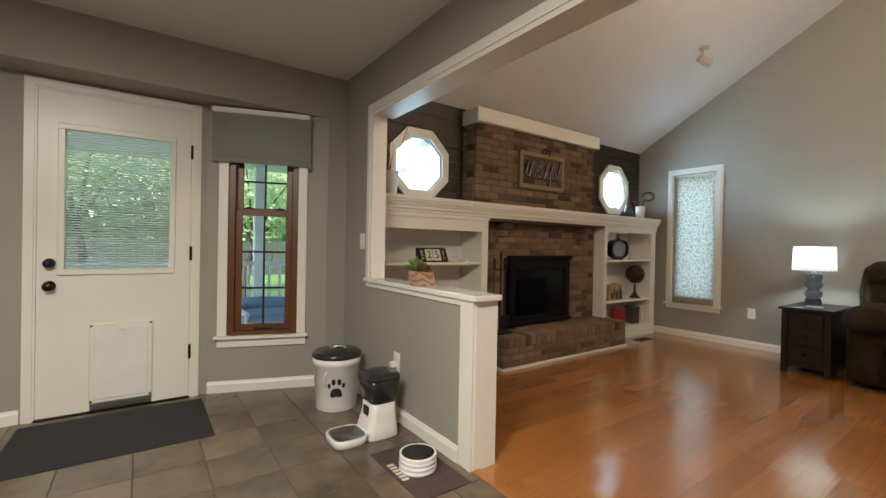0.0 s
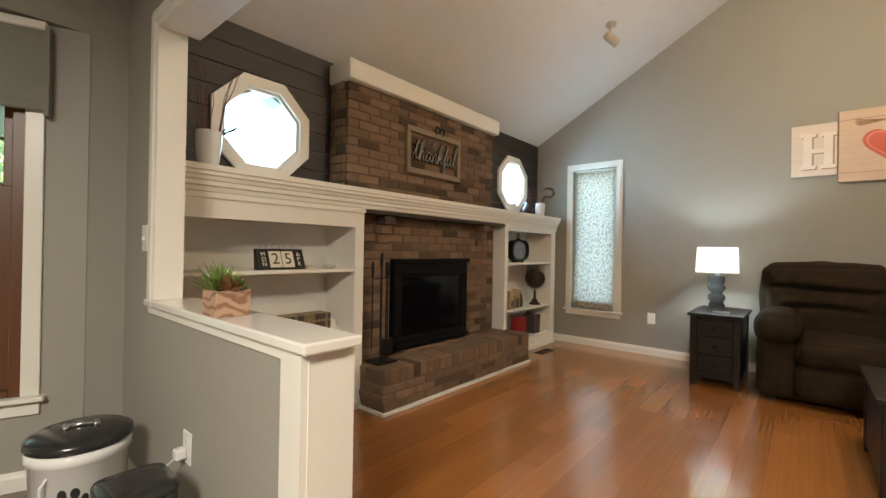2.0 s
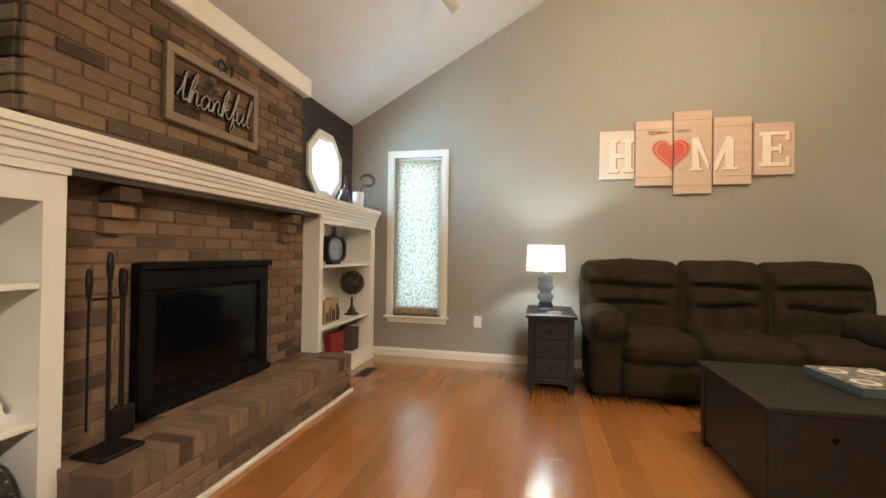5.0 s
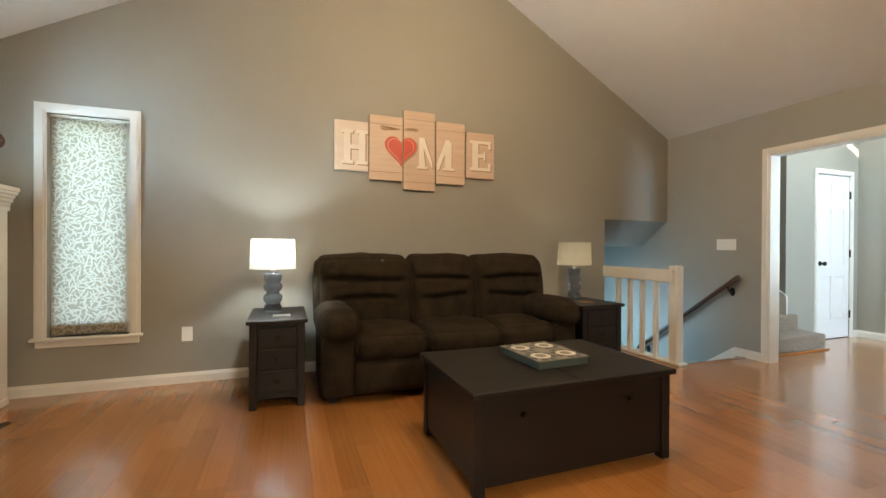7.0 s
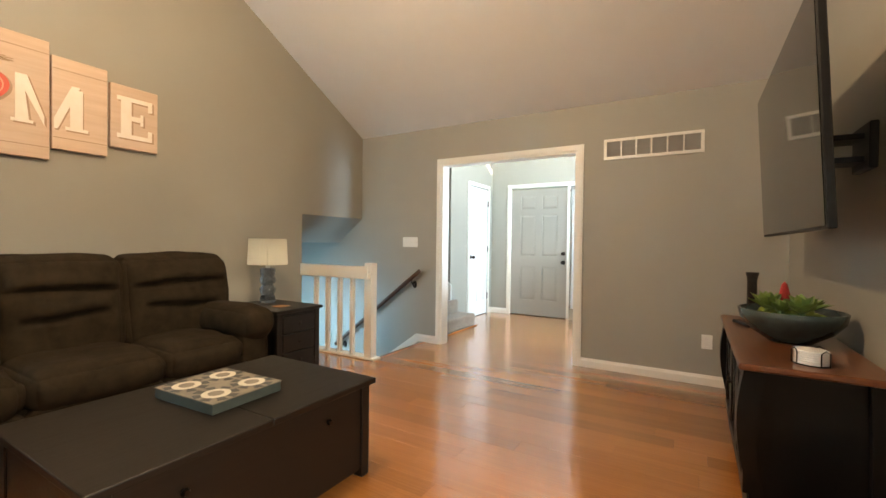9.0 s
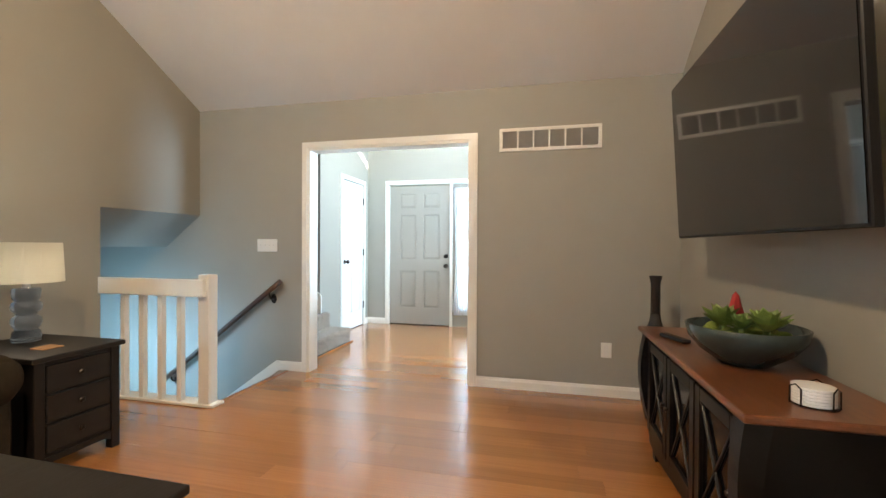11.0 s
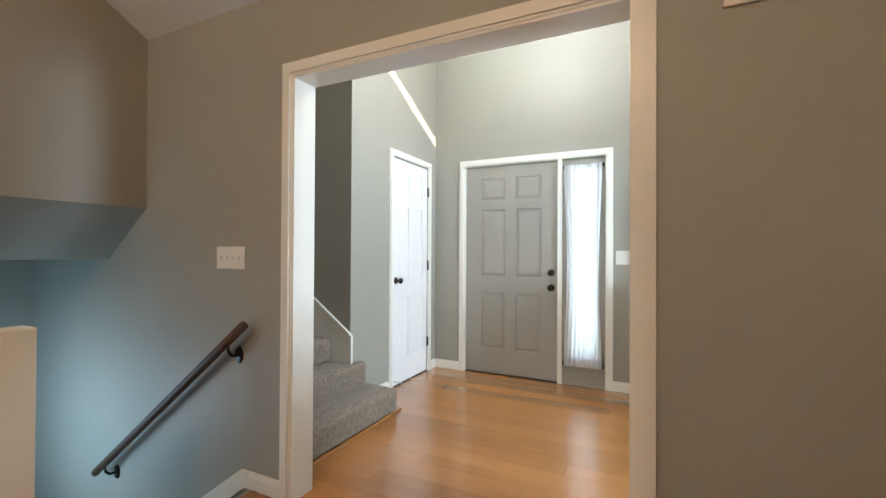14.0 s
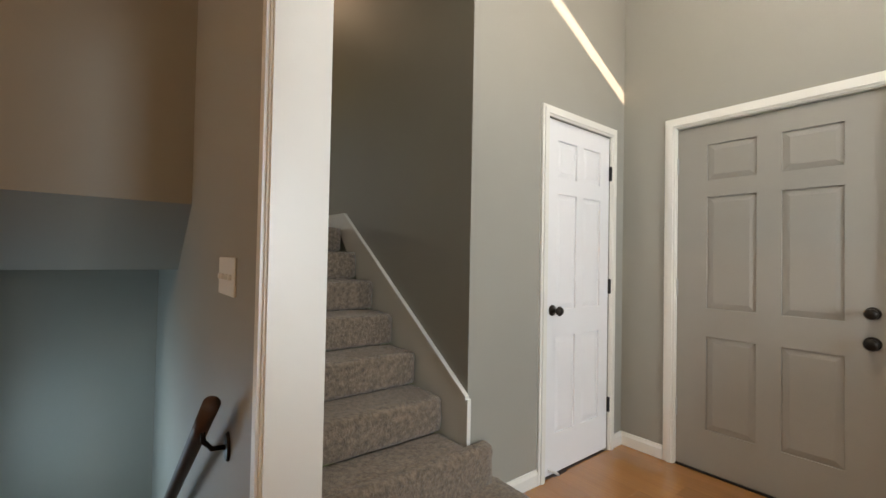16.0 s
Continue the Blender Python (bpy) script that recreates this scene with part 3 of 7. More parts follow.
# ---- fireplace wall ----
BRK_Y, CAB_Y = 3.195, 3.04
CH0, CH1 = 2.635, 4.495
MTOP = 1.525
bm = box(CH0 + 0.02, CH1 - 0.02, BRK_Y - 0.009, NORTH - 0.002, 0.0, 2.40)
chimney = thing("chimney_breast", ((CH0 + CH1) / 2, BRK_Y, 0), "brown brick chimney breast with dark flashed bricks", "chimney", kind="structure")
box(2.692, 4.529, BRK_Y - 0.0085, 3.25, 0.0, 1.389, bm=bm)
part("mortar_bed", bm, MORTAR, chimney, "sandy brown mortar")
beam = box(CH0 - 0.025, CH1 + 0.025, 3.125, NORTH - 0.001, 2.315, 2.455, 0.006)
trim("trim_chimney_beam", beam, "white boxed beam across the top of the chimney")

brick_mesh = {}


def brick(w, d, h):
    key = (round(w, 3), round(d, 3), round(h, 3))
    if key not in brick_mesh:
        b = box(-w / 2, w / 2, -d / 2, d / 2, -h / 2, h / 2, 0.004)
        for v in b.verts:
            v.co += 0.0015 * noise.noise_vector(v.co * 40 + Vector((w, d, h)) * 9)
        mesh = bpy.data.meshes.new("brick")
        b.to_mesh(mesh)
        b.free()
        mesh.materials.append(BRICK)
        brick_mesh[key] = mesh
    return brick_mesh[key]


def lay(parent, w, d, h, x, y, z, turn=0.0):
    ob = new("brick", brick(w, d, h))
    ob.parent = parent
    ob.matrix_parent_inverse = parent.matrix_basis.inverted()
    ob.matrix_basis = pose(x, y + random.uniform(-0.002, 0.002), z, 0, 0, turn)
    return ob


rng = random.Random(4)
COURSE, LONG, JOINT = 0.0677, 0.203, 0.010


def courses(parent, x0, x1, z0, z1, y, holes=(), half=0):
    n = round((z1 - z0) / COURSE)
    ch = (z1 - z0) / n
    for k in range(n):
        z = z0 + (k + 0.5) * ch
        x = x0 - (LONG / 2 if (k + half) % 2 else 0.0)
        while x < x1 - 0.02:
            a, b = max(x, x0), min(x + LONG, x1)
            x += LONG
            for h0, h1, g0, g1 in holes:
                if g0 < z < g1 and a < h1 and b > h0:
                    a, b = (a, h0) if a < h0 else (h1, b)
            if b - a > 0.035:
                lay(parent, round(b - a - JOINT, 3), 0.03, round(ch - JOINT, 4), (a + b) / 2, y, z)


random.seed(5)
hearth = thing("hearth", (3.65, 3.0, 0), "raised brown brick hearth with a rowlock edge", "hearth", kind="structure")
HX0, HX1, HY, HZ = 2.672, 4.600, 2.785, 0.300
part("mortar_bed", box(HX0 + 0.007, HX1 - 0.007, HY + 0.006, BRK_Y + 0.02, 0.0, HZ - 0.005), MORTAR, hearth, "sandy brown mortar")
bm = box(HX0 - 0.012, HX1 + 0.012, HY - 0.014, HY + 0.01, 0.0, 0.026, 0.004)
box(HX0 - 0.013, HX0 + 0.01, HY + 0.01, CAB_Y, 0.0, 0.026, 0.004, bm)
box(HX1 - 0.01, HX1 + 0.013, HY + 0.01, CAB_Y, 0.0, 0.026, 0.004, bm)
trim("trim_hearth", bm, "white quarter-round moulding at the foot of the hearth")

fire = thing("fireplace_insert", (3.545, BRK_Y, HZ), "black fireplace insert with dark glass doors", "fireplace")
FX0, FX1, FZ0, FZ1 = 3.075, 4.015, 0.320, 1.030
bm = bmesh.new()
for x0, x1, z0, z1 in ((FX0, FX1, FZ1 - 0.13, FZ1), (FX0, FX1, FZ0, FZ0 + 0.07), (FX0, FX0 + 0.08, FZ0 + 0.07, FZ1 - 0.13), (FX1 - 0.08, FX1, FZ0 + 0.07, FZ1 - 0.13)):
    box(x0, x1, BRK_Y - 0.065, BRK_Y + 0.01, z0, z1, 0.004, bm)
part("frame", bm, IRON, fire, "black steel surround")
GLOSS = material("dark_fireplace_glass", (0.004, 0.004, 0.005), rough=0.10, spec=0.25)
x0, x1 = FX0 + 0.083, FX1 - 0.083
d = part("glass_door", box(x0 + 0.012, x1 - 0.012, BRK_Y - 0.045, BRK_Y - 0.038, FZ0 + 0.085, FZ1 - 0.145), GLOSS, fire, "dark tinted glass")
b2 = bmesh.new()
for a, b, c, e in ((x0, x1, FZ1 - 0.147, FZ1 - 0.132), (x0, x1, FZ0 + 0.072, FZ0 + 0.087), (x0, x0 + 0.012, FZ0 + 0.087, FZ1 - 0.147), (x1 - 0.012, x1, FZ0 + 0.087, FZ1 - 0.147)):
    box(a, b, BRK_Y - 0.050, BRK_Y - 0.036, c, e, bm=b2)
part("door_frame", b2, IRON, d)
part("top_hood", box(FX0 - 0.012, FX1 + 0.012, BRK_Y - 0.085, BRK_Y - 0.06, FZ1 - 0.03, FZ1 + 0.004, 0.003), IRON, fire)
part("bottom_lip", box(FX0 - 0.012, FX1 + 0.012, BRK_Y - 0.085, BRK_Y - 0.06, FZ0 - 0.002, FZ0 + 0.028, 0.003), IRON, fire)

# mantel: one long moulded shelf over cabinets and firebox
mantel = thing("mantel_shelf", (3.6, 3.1, 1.36), "long white moulded mantel shelf across the fireplace wall", "mantel")
MF = 2.975
prof = [(MF, MTOP), (MF, 1.496), (MF + 0.010, 1.492), (MF + 0.010, 1.474), (MF + 0.022, 1.470), (MF + 0.028, 1.450), (MF + 0.038, 1.445), (MF + 0.038, 1.423), (MF + 0.050, 1.417), (MF + 0.054, 1.394), (MF + 0.060, 1.390), (NORTH - 0.001, 1.390), (NORTH - 0.001, MTOP)]
xl, xr = WN + 0.018, 5.690
part("shelf", prism(prof, "x", xl, xr), TRIM, mantel)
part("soffit", box(2.70, 4.525, CAB_Y + 0.005, BRK_Y - 0.0005, 1.365, 1.389), material("dark_brown_soffit", (0.05, 0.035, 0.025), rough=0.6, scale=8), mantel, "dark brown underside")


def bookcase(x0, x1, opens, shelves, label):
    """A painted built-in with its face at CAB_Y; opens: left, right, head of the opening."""
    ob = thing("built_in_bookcase", ((x0 + x1) / 2, CAB_Y, 0), label, "bookcase", "fireplace bookcases")
    a, b, head = opens
    part("side", box(x0, a, CAB_Y + 0.02, NORTH, 0.0, 1.389), TRIM, ob)
    part("side", box(b, x1, CAB_Y + 0.02, NORTH, 0.0, 1.389), TRIM, ob)
    part("back", box(a, b, NORTH - 0.015, NORTH - 0.001, 0.0, 1.389), TRIM, ob)
    bm = box(x0, a, CAB_Y, CAB_Y + 0.02, 0.0, 1.389)
    box(b, x1, CAB_Y, CAB_Y + 0.02, 0.0, 1.39, bm=bm)
    box(a, b, CAB_Y, CAB_Y + 0.02, head, 1.39, bm=bm)
    box(a, b, CAB_Y, CAB_Y + 0.02, 0.0, shelves[-1], bm=bm)
    part("face_frame", bm, TRIM, ob)
    part("frieze_moulding", box(x0 - 0.004, x1 + 0.006, CAB_Y - 0.012, CAB_Y, 1.36, 1.389), TRIM, ob)
    for z in shelves:
        part("shelf", box(a, b, CAB_Y + (0.022 if z == shelves[-1] else 0.006), NORTH - 0.016, z - 0.022, z, 0.003), TRIM, ob)
    part("plinth", box(x0, x1, CAB_Y - 0.012, CAB_Y - 0.0005, 0.0, 0.05, 0.003), TRIM, ob)
    return ob


L1, L2, L3, R1, R2, R3 = 0.973, 0.489, 0.085, 0.986, 0.476, 0.150
bookcase(WN + 0.018, 2.690, (1.54, 2.615, 1.257), (L1, L2, L3), "white built-in bookcase with a calendar, books and a black drum")
bookcase(4.530, 5.680, (4.590, 5.575, 1.325), (R1, R2, R3), "white built-in bookcase with a lantern, globe and books")

# octagon windows
for xc, zc in OCT:
    ob = thing("octagon_window", (xc, NORTH, zc - 0.32), "white-framed octagon window with bright daylight", "window", "octagon windows", "structure")

    def ring(r0, r1, y0, y1):
        bm = bmesh.new()
        for k in range(8):
            a0, a1 = [math.pi / 8 + math.pi / 4 * (k + j) for j in (0, 1)]
            q = [(r / math.cos(math.pi / 8) * math.cos(a), r / math.cos(math.pi / 8) * math.sin(a)) for r, a in ((r0, a0), (r1, a0), (r1, a1), (r0, a1))]
            prism([(xc + u, zc + v) for u, v in q], "y", y0, y1, bm)
        return bm
    part("casing", ring(OH - 0.012, 0.322, 3.342, 3.366), TRIM, ob)
    part("jamb", ring(OH - 0.03, OH - 0.001, 3.366, 3.53), TRIM, ob)
    bm = prism([(xc + (OH - 0.03) / math.cos(math.pi / 8) * math.cos(math.pi / 8 + math.pi / 4 * k), zc + (OH - 0.03) / math.cos(math.pi / 8) * math.sin(math.pi / 8 + math.pi / 4 * k)) for k in range(8)], "y", 3.50, 3.504)
    part("pane", bm, GLASS, ob).visible_shadow = False

# boarding above the mantel
boards = thing("wall_boarding", (2.0, NORTH, MTOP), "dark brown horizontal shiplap boarding", "boarding", kind="structure")
zs = [MTOP + 0.002 + 0.137 * i for i in range(8)]
for x0, x1 in ((WN + 0.001, CH0 + 0.019), (CH1 - 0.019, EAST - 0.001)):
    for i, z in enumerate(zs):
        z1 = min(z + 0.131, roof(3.37) - 0.002)
        if z1 - z < 0.02:
            continue
        bm = bmesh.new()
        pierced_row(z, z1, x0, x1, 3.368, NORTH - 0.001, 0.30, bm)
        part("board", bm, DARKWALL, boards)

# corbels under the mantel
for x in (2.96, 4.24):
    ob = thing("corbel", (x, BRK_Y, 1.2), "stepped brown brick corbel under the mantel", "corbel", "mantel corbels", "structure")
    for k in range(3):
        part("brick", box(x - 0.05, x + 0.05, BRK_Y - 0.055 - 0.04 * k, BRK_Y - 0.0165, 1.16 + 0.0677 * k, 1.16 + 0.0677 * (k + 1) - 0.006, 0.003), BRICK, ob)

# ---- the tall side window with its fabric shade ----
win = thing("window_side", (EAST, (W0 + W1) / 2, WZ0), "tall white-framed window behind a patterned fabric shade", "window", kind="structure")
bm = bmesh.new()
for d, w0, w1 in ((0.014, 0.0, 0.072), (0.022, 0.014, 0.052)):
    for y, s in ((W0, -1), (W1, 1)):
        box(EAST - d, EAST, *sorted((y + s * w0, y + s * w1)), WZ0, WZ1 + w1, bm=bm)
    box(EAST - d + 0.0005, EAST, W0 - w0, W1 + w0, WZ1 + w0, WZ1 + w1, bm=bm)
part("casing", bm, TRIM, win)
bm = box(EAST - 0.045, EAST + 0.12, W0 - 0.09, W1 + 0.09, WZ0 - 0.022, WZ0, 0.004)
part("window_sill", bm, TRIM, win)
part("apron", box(EAST - 0.016, EAST, W0 - 0.065, W1 + 0.065, WZ0 - 0.075, WZ0 - 0.022, 0.003), TRIM, win)
bm = bmesh.new()
for a, b, c, e in ((W0, W0 + 0.05, WZ0, WZ1), (W1 - 0.05, W1, WZ0, WZ1), (W0 + 0.05, W1 - 0.05, WZ1 - 0.06, WZ1), (W0 + 0.05, W1 - 0.05, WZ0, WZ0 + 0.10)):
    box(EAST + 0.06, EAST + 0.10, a, b, c, e, bm=bm)
part("sash", bm, TRIM, win)
part("pane", box(EAST + 0.076, EAST + 0.080, W0 + 0.05, W1 - 0.05, WZ0 + 0.10, WZ1 - 0.06), GLASS, win).visible_shadow = False

FABRIC = material("twig_print_fabric", (0.60, 0.62, 0.56), (0.23, 0.17, 0.08), 0.8)
tn = FABRIC.node_tree
tco = [n for n in tn.nodes if n.type == "TEX_COORD"][0]
twigs = None
for k, grid_scale in enumerate((16.0, 20.0, 24.0)):
    # one short twig in each cell, turned at random
    shift = tn.nodes.new("ShaderNodeVectorMath")
    shift.inputs[1].default_value = (0.0, 3.7 * k, 1.9 * k)
    tn.links.new(tco.outputs["Object"], shift.inputs[0])
    vor = tn.nodes.new("ShaderNodeTexVoronoi")
    vor.inputs["Scale"].default_value = grid_scale
    tn.links.new(shift.outputs[0], vor.inputs["Vector"])
    away = tn.nodes.new("ShaderNodeVectorMath")
    away.operation = "SUBTRACT"
    tn.links.new(shift.outputs[0], away.inputs[0])
    tn.links.new(vor.outputs["Position"], away.inputs[1])
    turn = tn.nodes.new("ShaderNodeMath")
    turn.operation, turn.inputs[1].default_value = "MULTIPLY", 6.28
    sep = tn.nodes.new("ShaderNodeSeparateColor")
    tn.links.new(vor.outputs["Color"], sep.inputs[0])
    tn.links.new(sep.outputs[0], turn.inputs[0])
    rot = tn.nodes.new("ShaderNodeVectorRotate")
    rot.rotation_type = "X_AXIS"
    tn.links.new(away.outputs[0], rot.inputs["Vector"])
    tn.links.new(turn.outputs[0], rot.inputs["Angle"])
    xyz = tn.nodes.new("ShaderNodeSeparateXYZ")
    tn.links.new(rot.outputs[0], xyz.inputs[0])
    flat = tn.nodes.new("ShaderNodeMath")
    flat.operation = "ABSOLUTE"
    tn.links.new(xyz.outputs["Y"], flat.inputs[0])
    less = tn.nodes.new("ShaderNodeMath")
    less.operation, less.inputs[1].default_value = "LESS_THAN", 0.0048
    tn.links.new(flat.outputs[0], less.inputs[0])
    if twigs is None:
        twigs = less
    else:
        both = tn.nodes.new("ShaderNodeMath")
        both.operation = "MAXIMUM"
        tn.links.new(twigs.outputs[0], both.inputs[0])
        tn.links.new(less.outputs[0], both.inputs[1])
        twigs = both


def twig_colour(ground, twig):
    mix = tn.nodes.new("ShaderNodeMix")
    mix.data_type = "RGBA"
    mix.inputs["A"].default_value, mix.inputs["B"].default_value = (*ground, 1), (*twig, 1)
    tn.links.new(twigs.outputs[0], mix.inputs["Factor"])
    return mix.outputs["Result"]


pf = tn.nodes["Principled BSDF"]
tn.links.new(twig_colour((0.26, 0.19, 0.09), (0.62, 0.60, 0.50)), pf.inputs["Base Color"])
trl = tn.nodes.new("ShaderNodeBsdfTranslucent")
tn.links.new(twig_colour((0.74, 0.68, 0.56), (0.94, 0.90, 0.83)), trl.inputs["Color"])
mxs = tn.nodes.new("ShaderNodeMixShader")
mxs.inputs[0].default_value = 0.55
tn.links.new(pf.outputs[0], mxs.inputs[1])
tn.links.new(trl.outputs[0], mxs.inputs[2])
tn.links.new(mxs.outputs[0], tn.nodes["Material Output"].inputs["Surface"])
shade = thing("roman_shade", (EAST, (W0 + W1) / 2, WZ0), "light fabric roman shade with brown twig print", "window shade")
n = 40
bm = bmesh.new()
rows = []
for i in range(n + 1):
    z = WZ0 + 0.05 + (WZ1 - WZ0 - 0.06) * i / n
    x = EAST + 0.035 - 0.006 * abs(math.sin(math.pi * i / 8))
    rows.append([bm.verts.new((x, y, z)) for y in (W0 + 0.035, W1 - 0.02)])
for a, b in zip(rows, rows[1:]):
    bm.faces.new((a[0], a[1], b[1], b[0]))
bmesh.ops.solidify(bm, geom=list(bm.faces), thickness=0.0015)
part("fabric", bm, FABRIC, shade)
part("folded_hem", cushion(EAST + 0.012, EAST + 0.04, W0 + 0.032, W1 - 0.018, WZ0 + 0.012, WZ0 + 0.085, 0.012, 3), FABRIC, shade)
part("head_rail", box(EAST + 0.02, EAST + 0.05, W0 + 0.01, W1 - 0.01, WZ1 - 0.022, WZ1 - 0.004), TRIM, shade)

# ---- sofa ----
sofa = thing("sofa", (5.28, -0.1, 0), "dark brown chenille three-seat reclining sofa with padded arms", "sofa")
SY = (0.965, 0.18, -0.445, -1.185)
for k in range(3):
    a, b = SY[k + 1] + 0.004, SY[k] - 0.004
    back = cushion(5.33, 5.60, a, b, 0.42, 1.035, 0.075, 46, 0.030, 0.010, None, 7)
    mid, half = (a + b) / 2, (b - a) / 2
    for v in back.verts:
        x, y, z = v.co
        lean = 0.17 * max(0.0, z - 0.42)
        if x < 5.47:
            u = (y - mid) / half
            for zc, cut, wide in ((0.842 + 0.012 * math.sin(2 * u + k), 0.075, 0.92), (0.690 + 0.012 * math.cos(3 * u + 2 * k), 0.066, 0.72)):
                fade = max(0.0, 1 - abs(u / wide) ** 6)
                x += fade * (cut * math.exp(-((z - zc) / 0.012) ** 2) - 0.024 * math.exp(-((z - zc - 0.055) / 0.04) ** 2))
            for uc in (-0.36, 0.36):
                x += 0.010 * math.exp(-((u - uc) / 0.05) ** 2)
            x += 0.012 * noise.noise(Vector((y * 5, z * 7, k * 3.1))) + 0.006 * noise.noise(Vector((y * 17, z * 11, k * 5.3)))
        elif z > 0.95:
            z += 0.012 * noise.noise(Vector((y * 6, k, 0)))
        v.co = (x + lean, y, z)
    part("back_cushion", back, SOFA, sofa, smooth=True)
for k, (a, b) in enumerate(((0.185, 0.735), (-0.44, 0.178), (-0.945, -0.447))):
    part("seat_cushion", cushion(4.83, 5.45, a, b, 0.29, 0.49, 0.085, 16, 0.026, 0.014, None, 7), SOFA, sofa, smooth=True)
    part("footrest_panel", cushion(4.845, 4.97, a + 0.004, b - 0.004, 0.065, 0.32, 0.05, 9, 0.012, 0.008, None, 8), SOFA, sofa, smooth=True)
for y0, y1 in ((0.70, 0.985), (-1.20, -0.915)):
    arm = part("arm", cushion(4.87, 5.50, y0 + 0.03, y1 - 0.02, 0.04, 0.55, 0.05, 9, 0.01, 0.006), SOFA, sofa, smooth=True)
    part("arm_pad", cushion(4.80, 5.48, y0, y1, 0.44, 0.675, 0.11, 12, 0.012, 0.012, None, 8), SOFA, arm, "overstuffed arm pad", smooth=True)
part("base", box(4.93, 5.66, -1.15, 0.94, 0.03, 0.32, 0.02), SOFA, sofa)
part("back_panel", cushion(5.56, 5.76, -1.17, 0.95, 0.05, 0.94, 0.06, 6), SOFA, sofa, smooth=True)
for x in (4.98, 5.62):
    for y in (-1.1, 0.88):
        part("foot", box(x - 0.03, x + 0.03, y - 0.03, y + 0.03, 0.0, 0.045, 0.004), BLACK, sofa)


# ---- side tables, lamps ----
def side_table(y0, y1, x0, x1, h, label):
    ob = thing("side_table", ((x0 + x1) / 2, (y0 + y1) / 2, 0), label, "side table", "sofa side tables")
    part("tabletop", box(x0 - 0.02, x1 + 0.01, y0 - 0.02, y1 + 0.02, h - 0.026, h, 0.005, seg=2), ESPRESSO, ob)
    part("body", box(x0 + 0.012, x1, y0 + 0.012, y1 - 0.012, 0.07, h - 0.026), ESPRESSO, ob)
    for x in (x0 + 0.024, x1 - 0.024):
        for y in (y0 + 0.024, y1 - 0.024):
            part("leg", box(x - 0.024, x + 0.024, y - 0.024, y + 0.024, 0.0, h - 0.027, 0.003), ESPRESSO, ob)
    part("apron", prism([(y0 + 0.05, 0.10), (y0 + 0.05, 0.055), (y0 + 0.09, 0.07), (y1 - 0.09, 0.07), (y1 - 0.05, 0.055), (y1 - 0.05, 0.10)], "x", x0 + 0.003, x0 + 0.012), ESPRESSO, ob)
    hh = (h - 0.16) / 3
    for k in range(3):
        z = 0.115 + k * hh
        d = part("drawer", box(x0 - 0.002, x0 + 0.014, y0 + 0.055, y1 - 0.055, z + 0.006, z + hh - 0.006, 0.004), ESPRESSO, ob)
        part("handle", lathe([(0, 0), (0.010, 0), (0.016, 0.008), (0.010, 0.014), (0, 0.014)], (0, 0, 0), 12), BRONZE, d, "small dark drawer pull", m=pose(x0 - 0.002, (y0 + y1) / 2, z + hh / 2, 0, -90, 0))
    return ob


side_table(1.075, 1.435, 4.965, 5.62, 0.612, "dark espresso wood side table with drawers beside the sofa")
side_table(-1.70, -1.27, 4.915, 5.55, 0.612, "dark espresso wood side table with drawers under a lamp")

SHADE = bpy.data.materials.new("lamp_shade_linen")
SHADE.use_nodes = True
sn = SHADE.node_tree
trs = sn.nodes.new("ShaderNodeBsdfTranslucent")
trs.inputs[0].default_value = (0.50, 0.48, 0.40, 1)
dfs = sn.nodes["Principled BSDF"]
dfs.inputs["Base Color"].default_value, dfs.inputs["Roughness"].default_value = (0.82, 0.80, 0.74, 1), 0.9
mxx = sn.nodes.new("ShaderNodeMixShader")
mxx.inputs[0].default_value = 0.5
wv = sn.nodes.new("ShaderNodeTexNoise")
wv.inputs["Scale"].default_value = 350
bpn = sn.nodes.new("ShaderNodeBump")
bpn.inputs["Strength"].default_value = 0.25
sn.links.new(wv.outputs["Fac"], bpn.inputs["Height"])
sn.links.new(bpn.outputs[0], dfs.inputs["Normal"])
sn.links.new(dfs.outputs[0], mxx.inputs[1]), sn.links.new(trs.outputs[0], mxx.inputs[2])
sn.links.new(mxx.outputs[0], sn.nodes["Material Output"].inputs["Surface"])
LAMPGLASS = material("smoke_blue_lamp_glass", (0.40, 0.46, 0.54), (0.30, 0.36, 0.44), 0.03, scale=4)
socket(LAMPGLASS, Transmission_Weight=0.92, IOR=1.45)


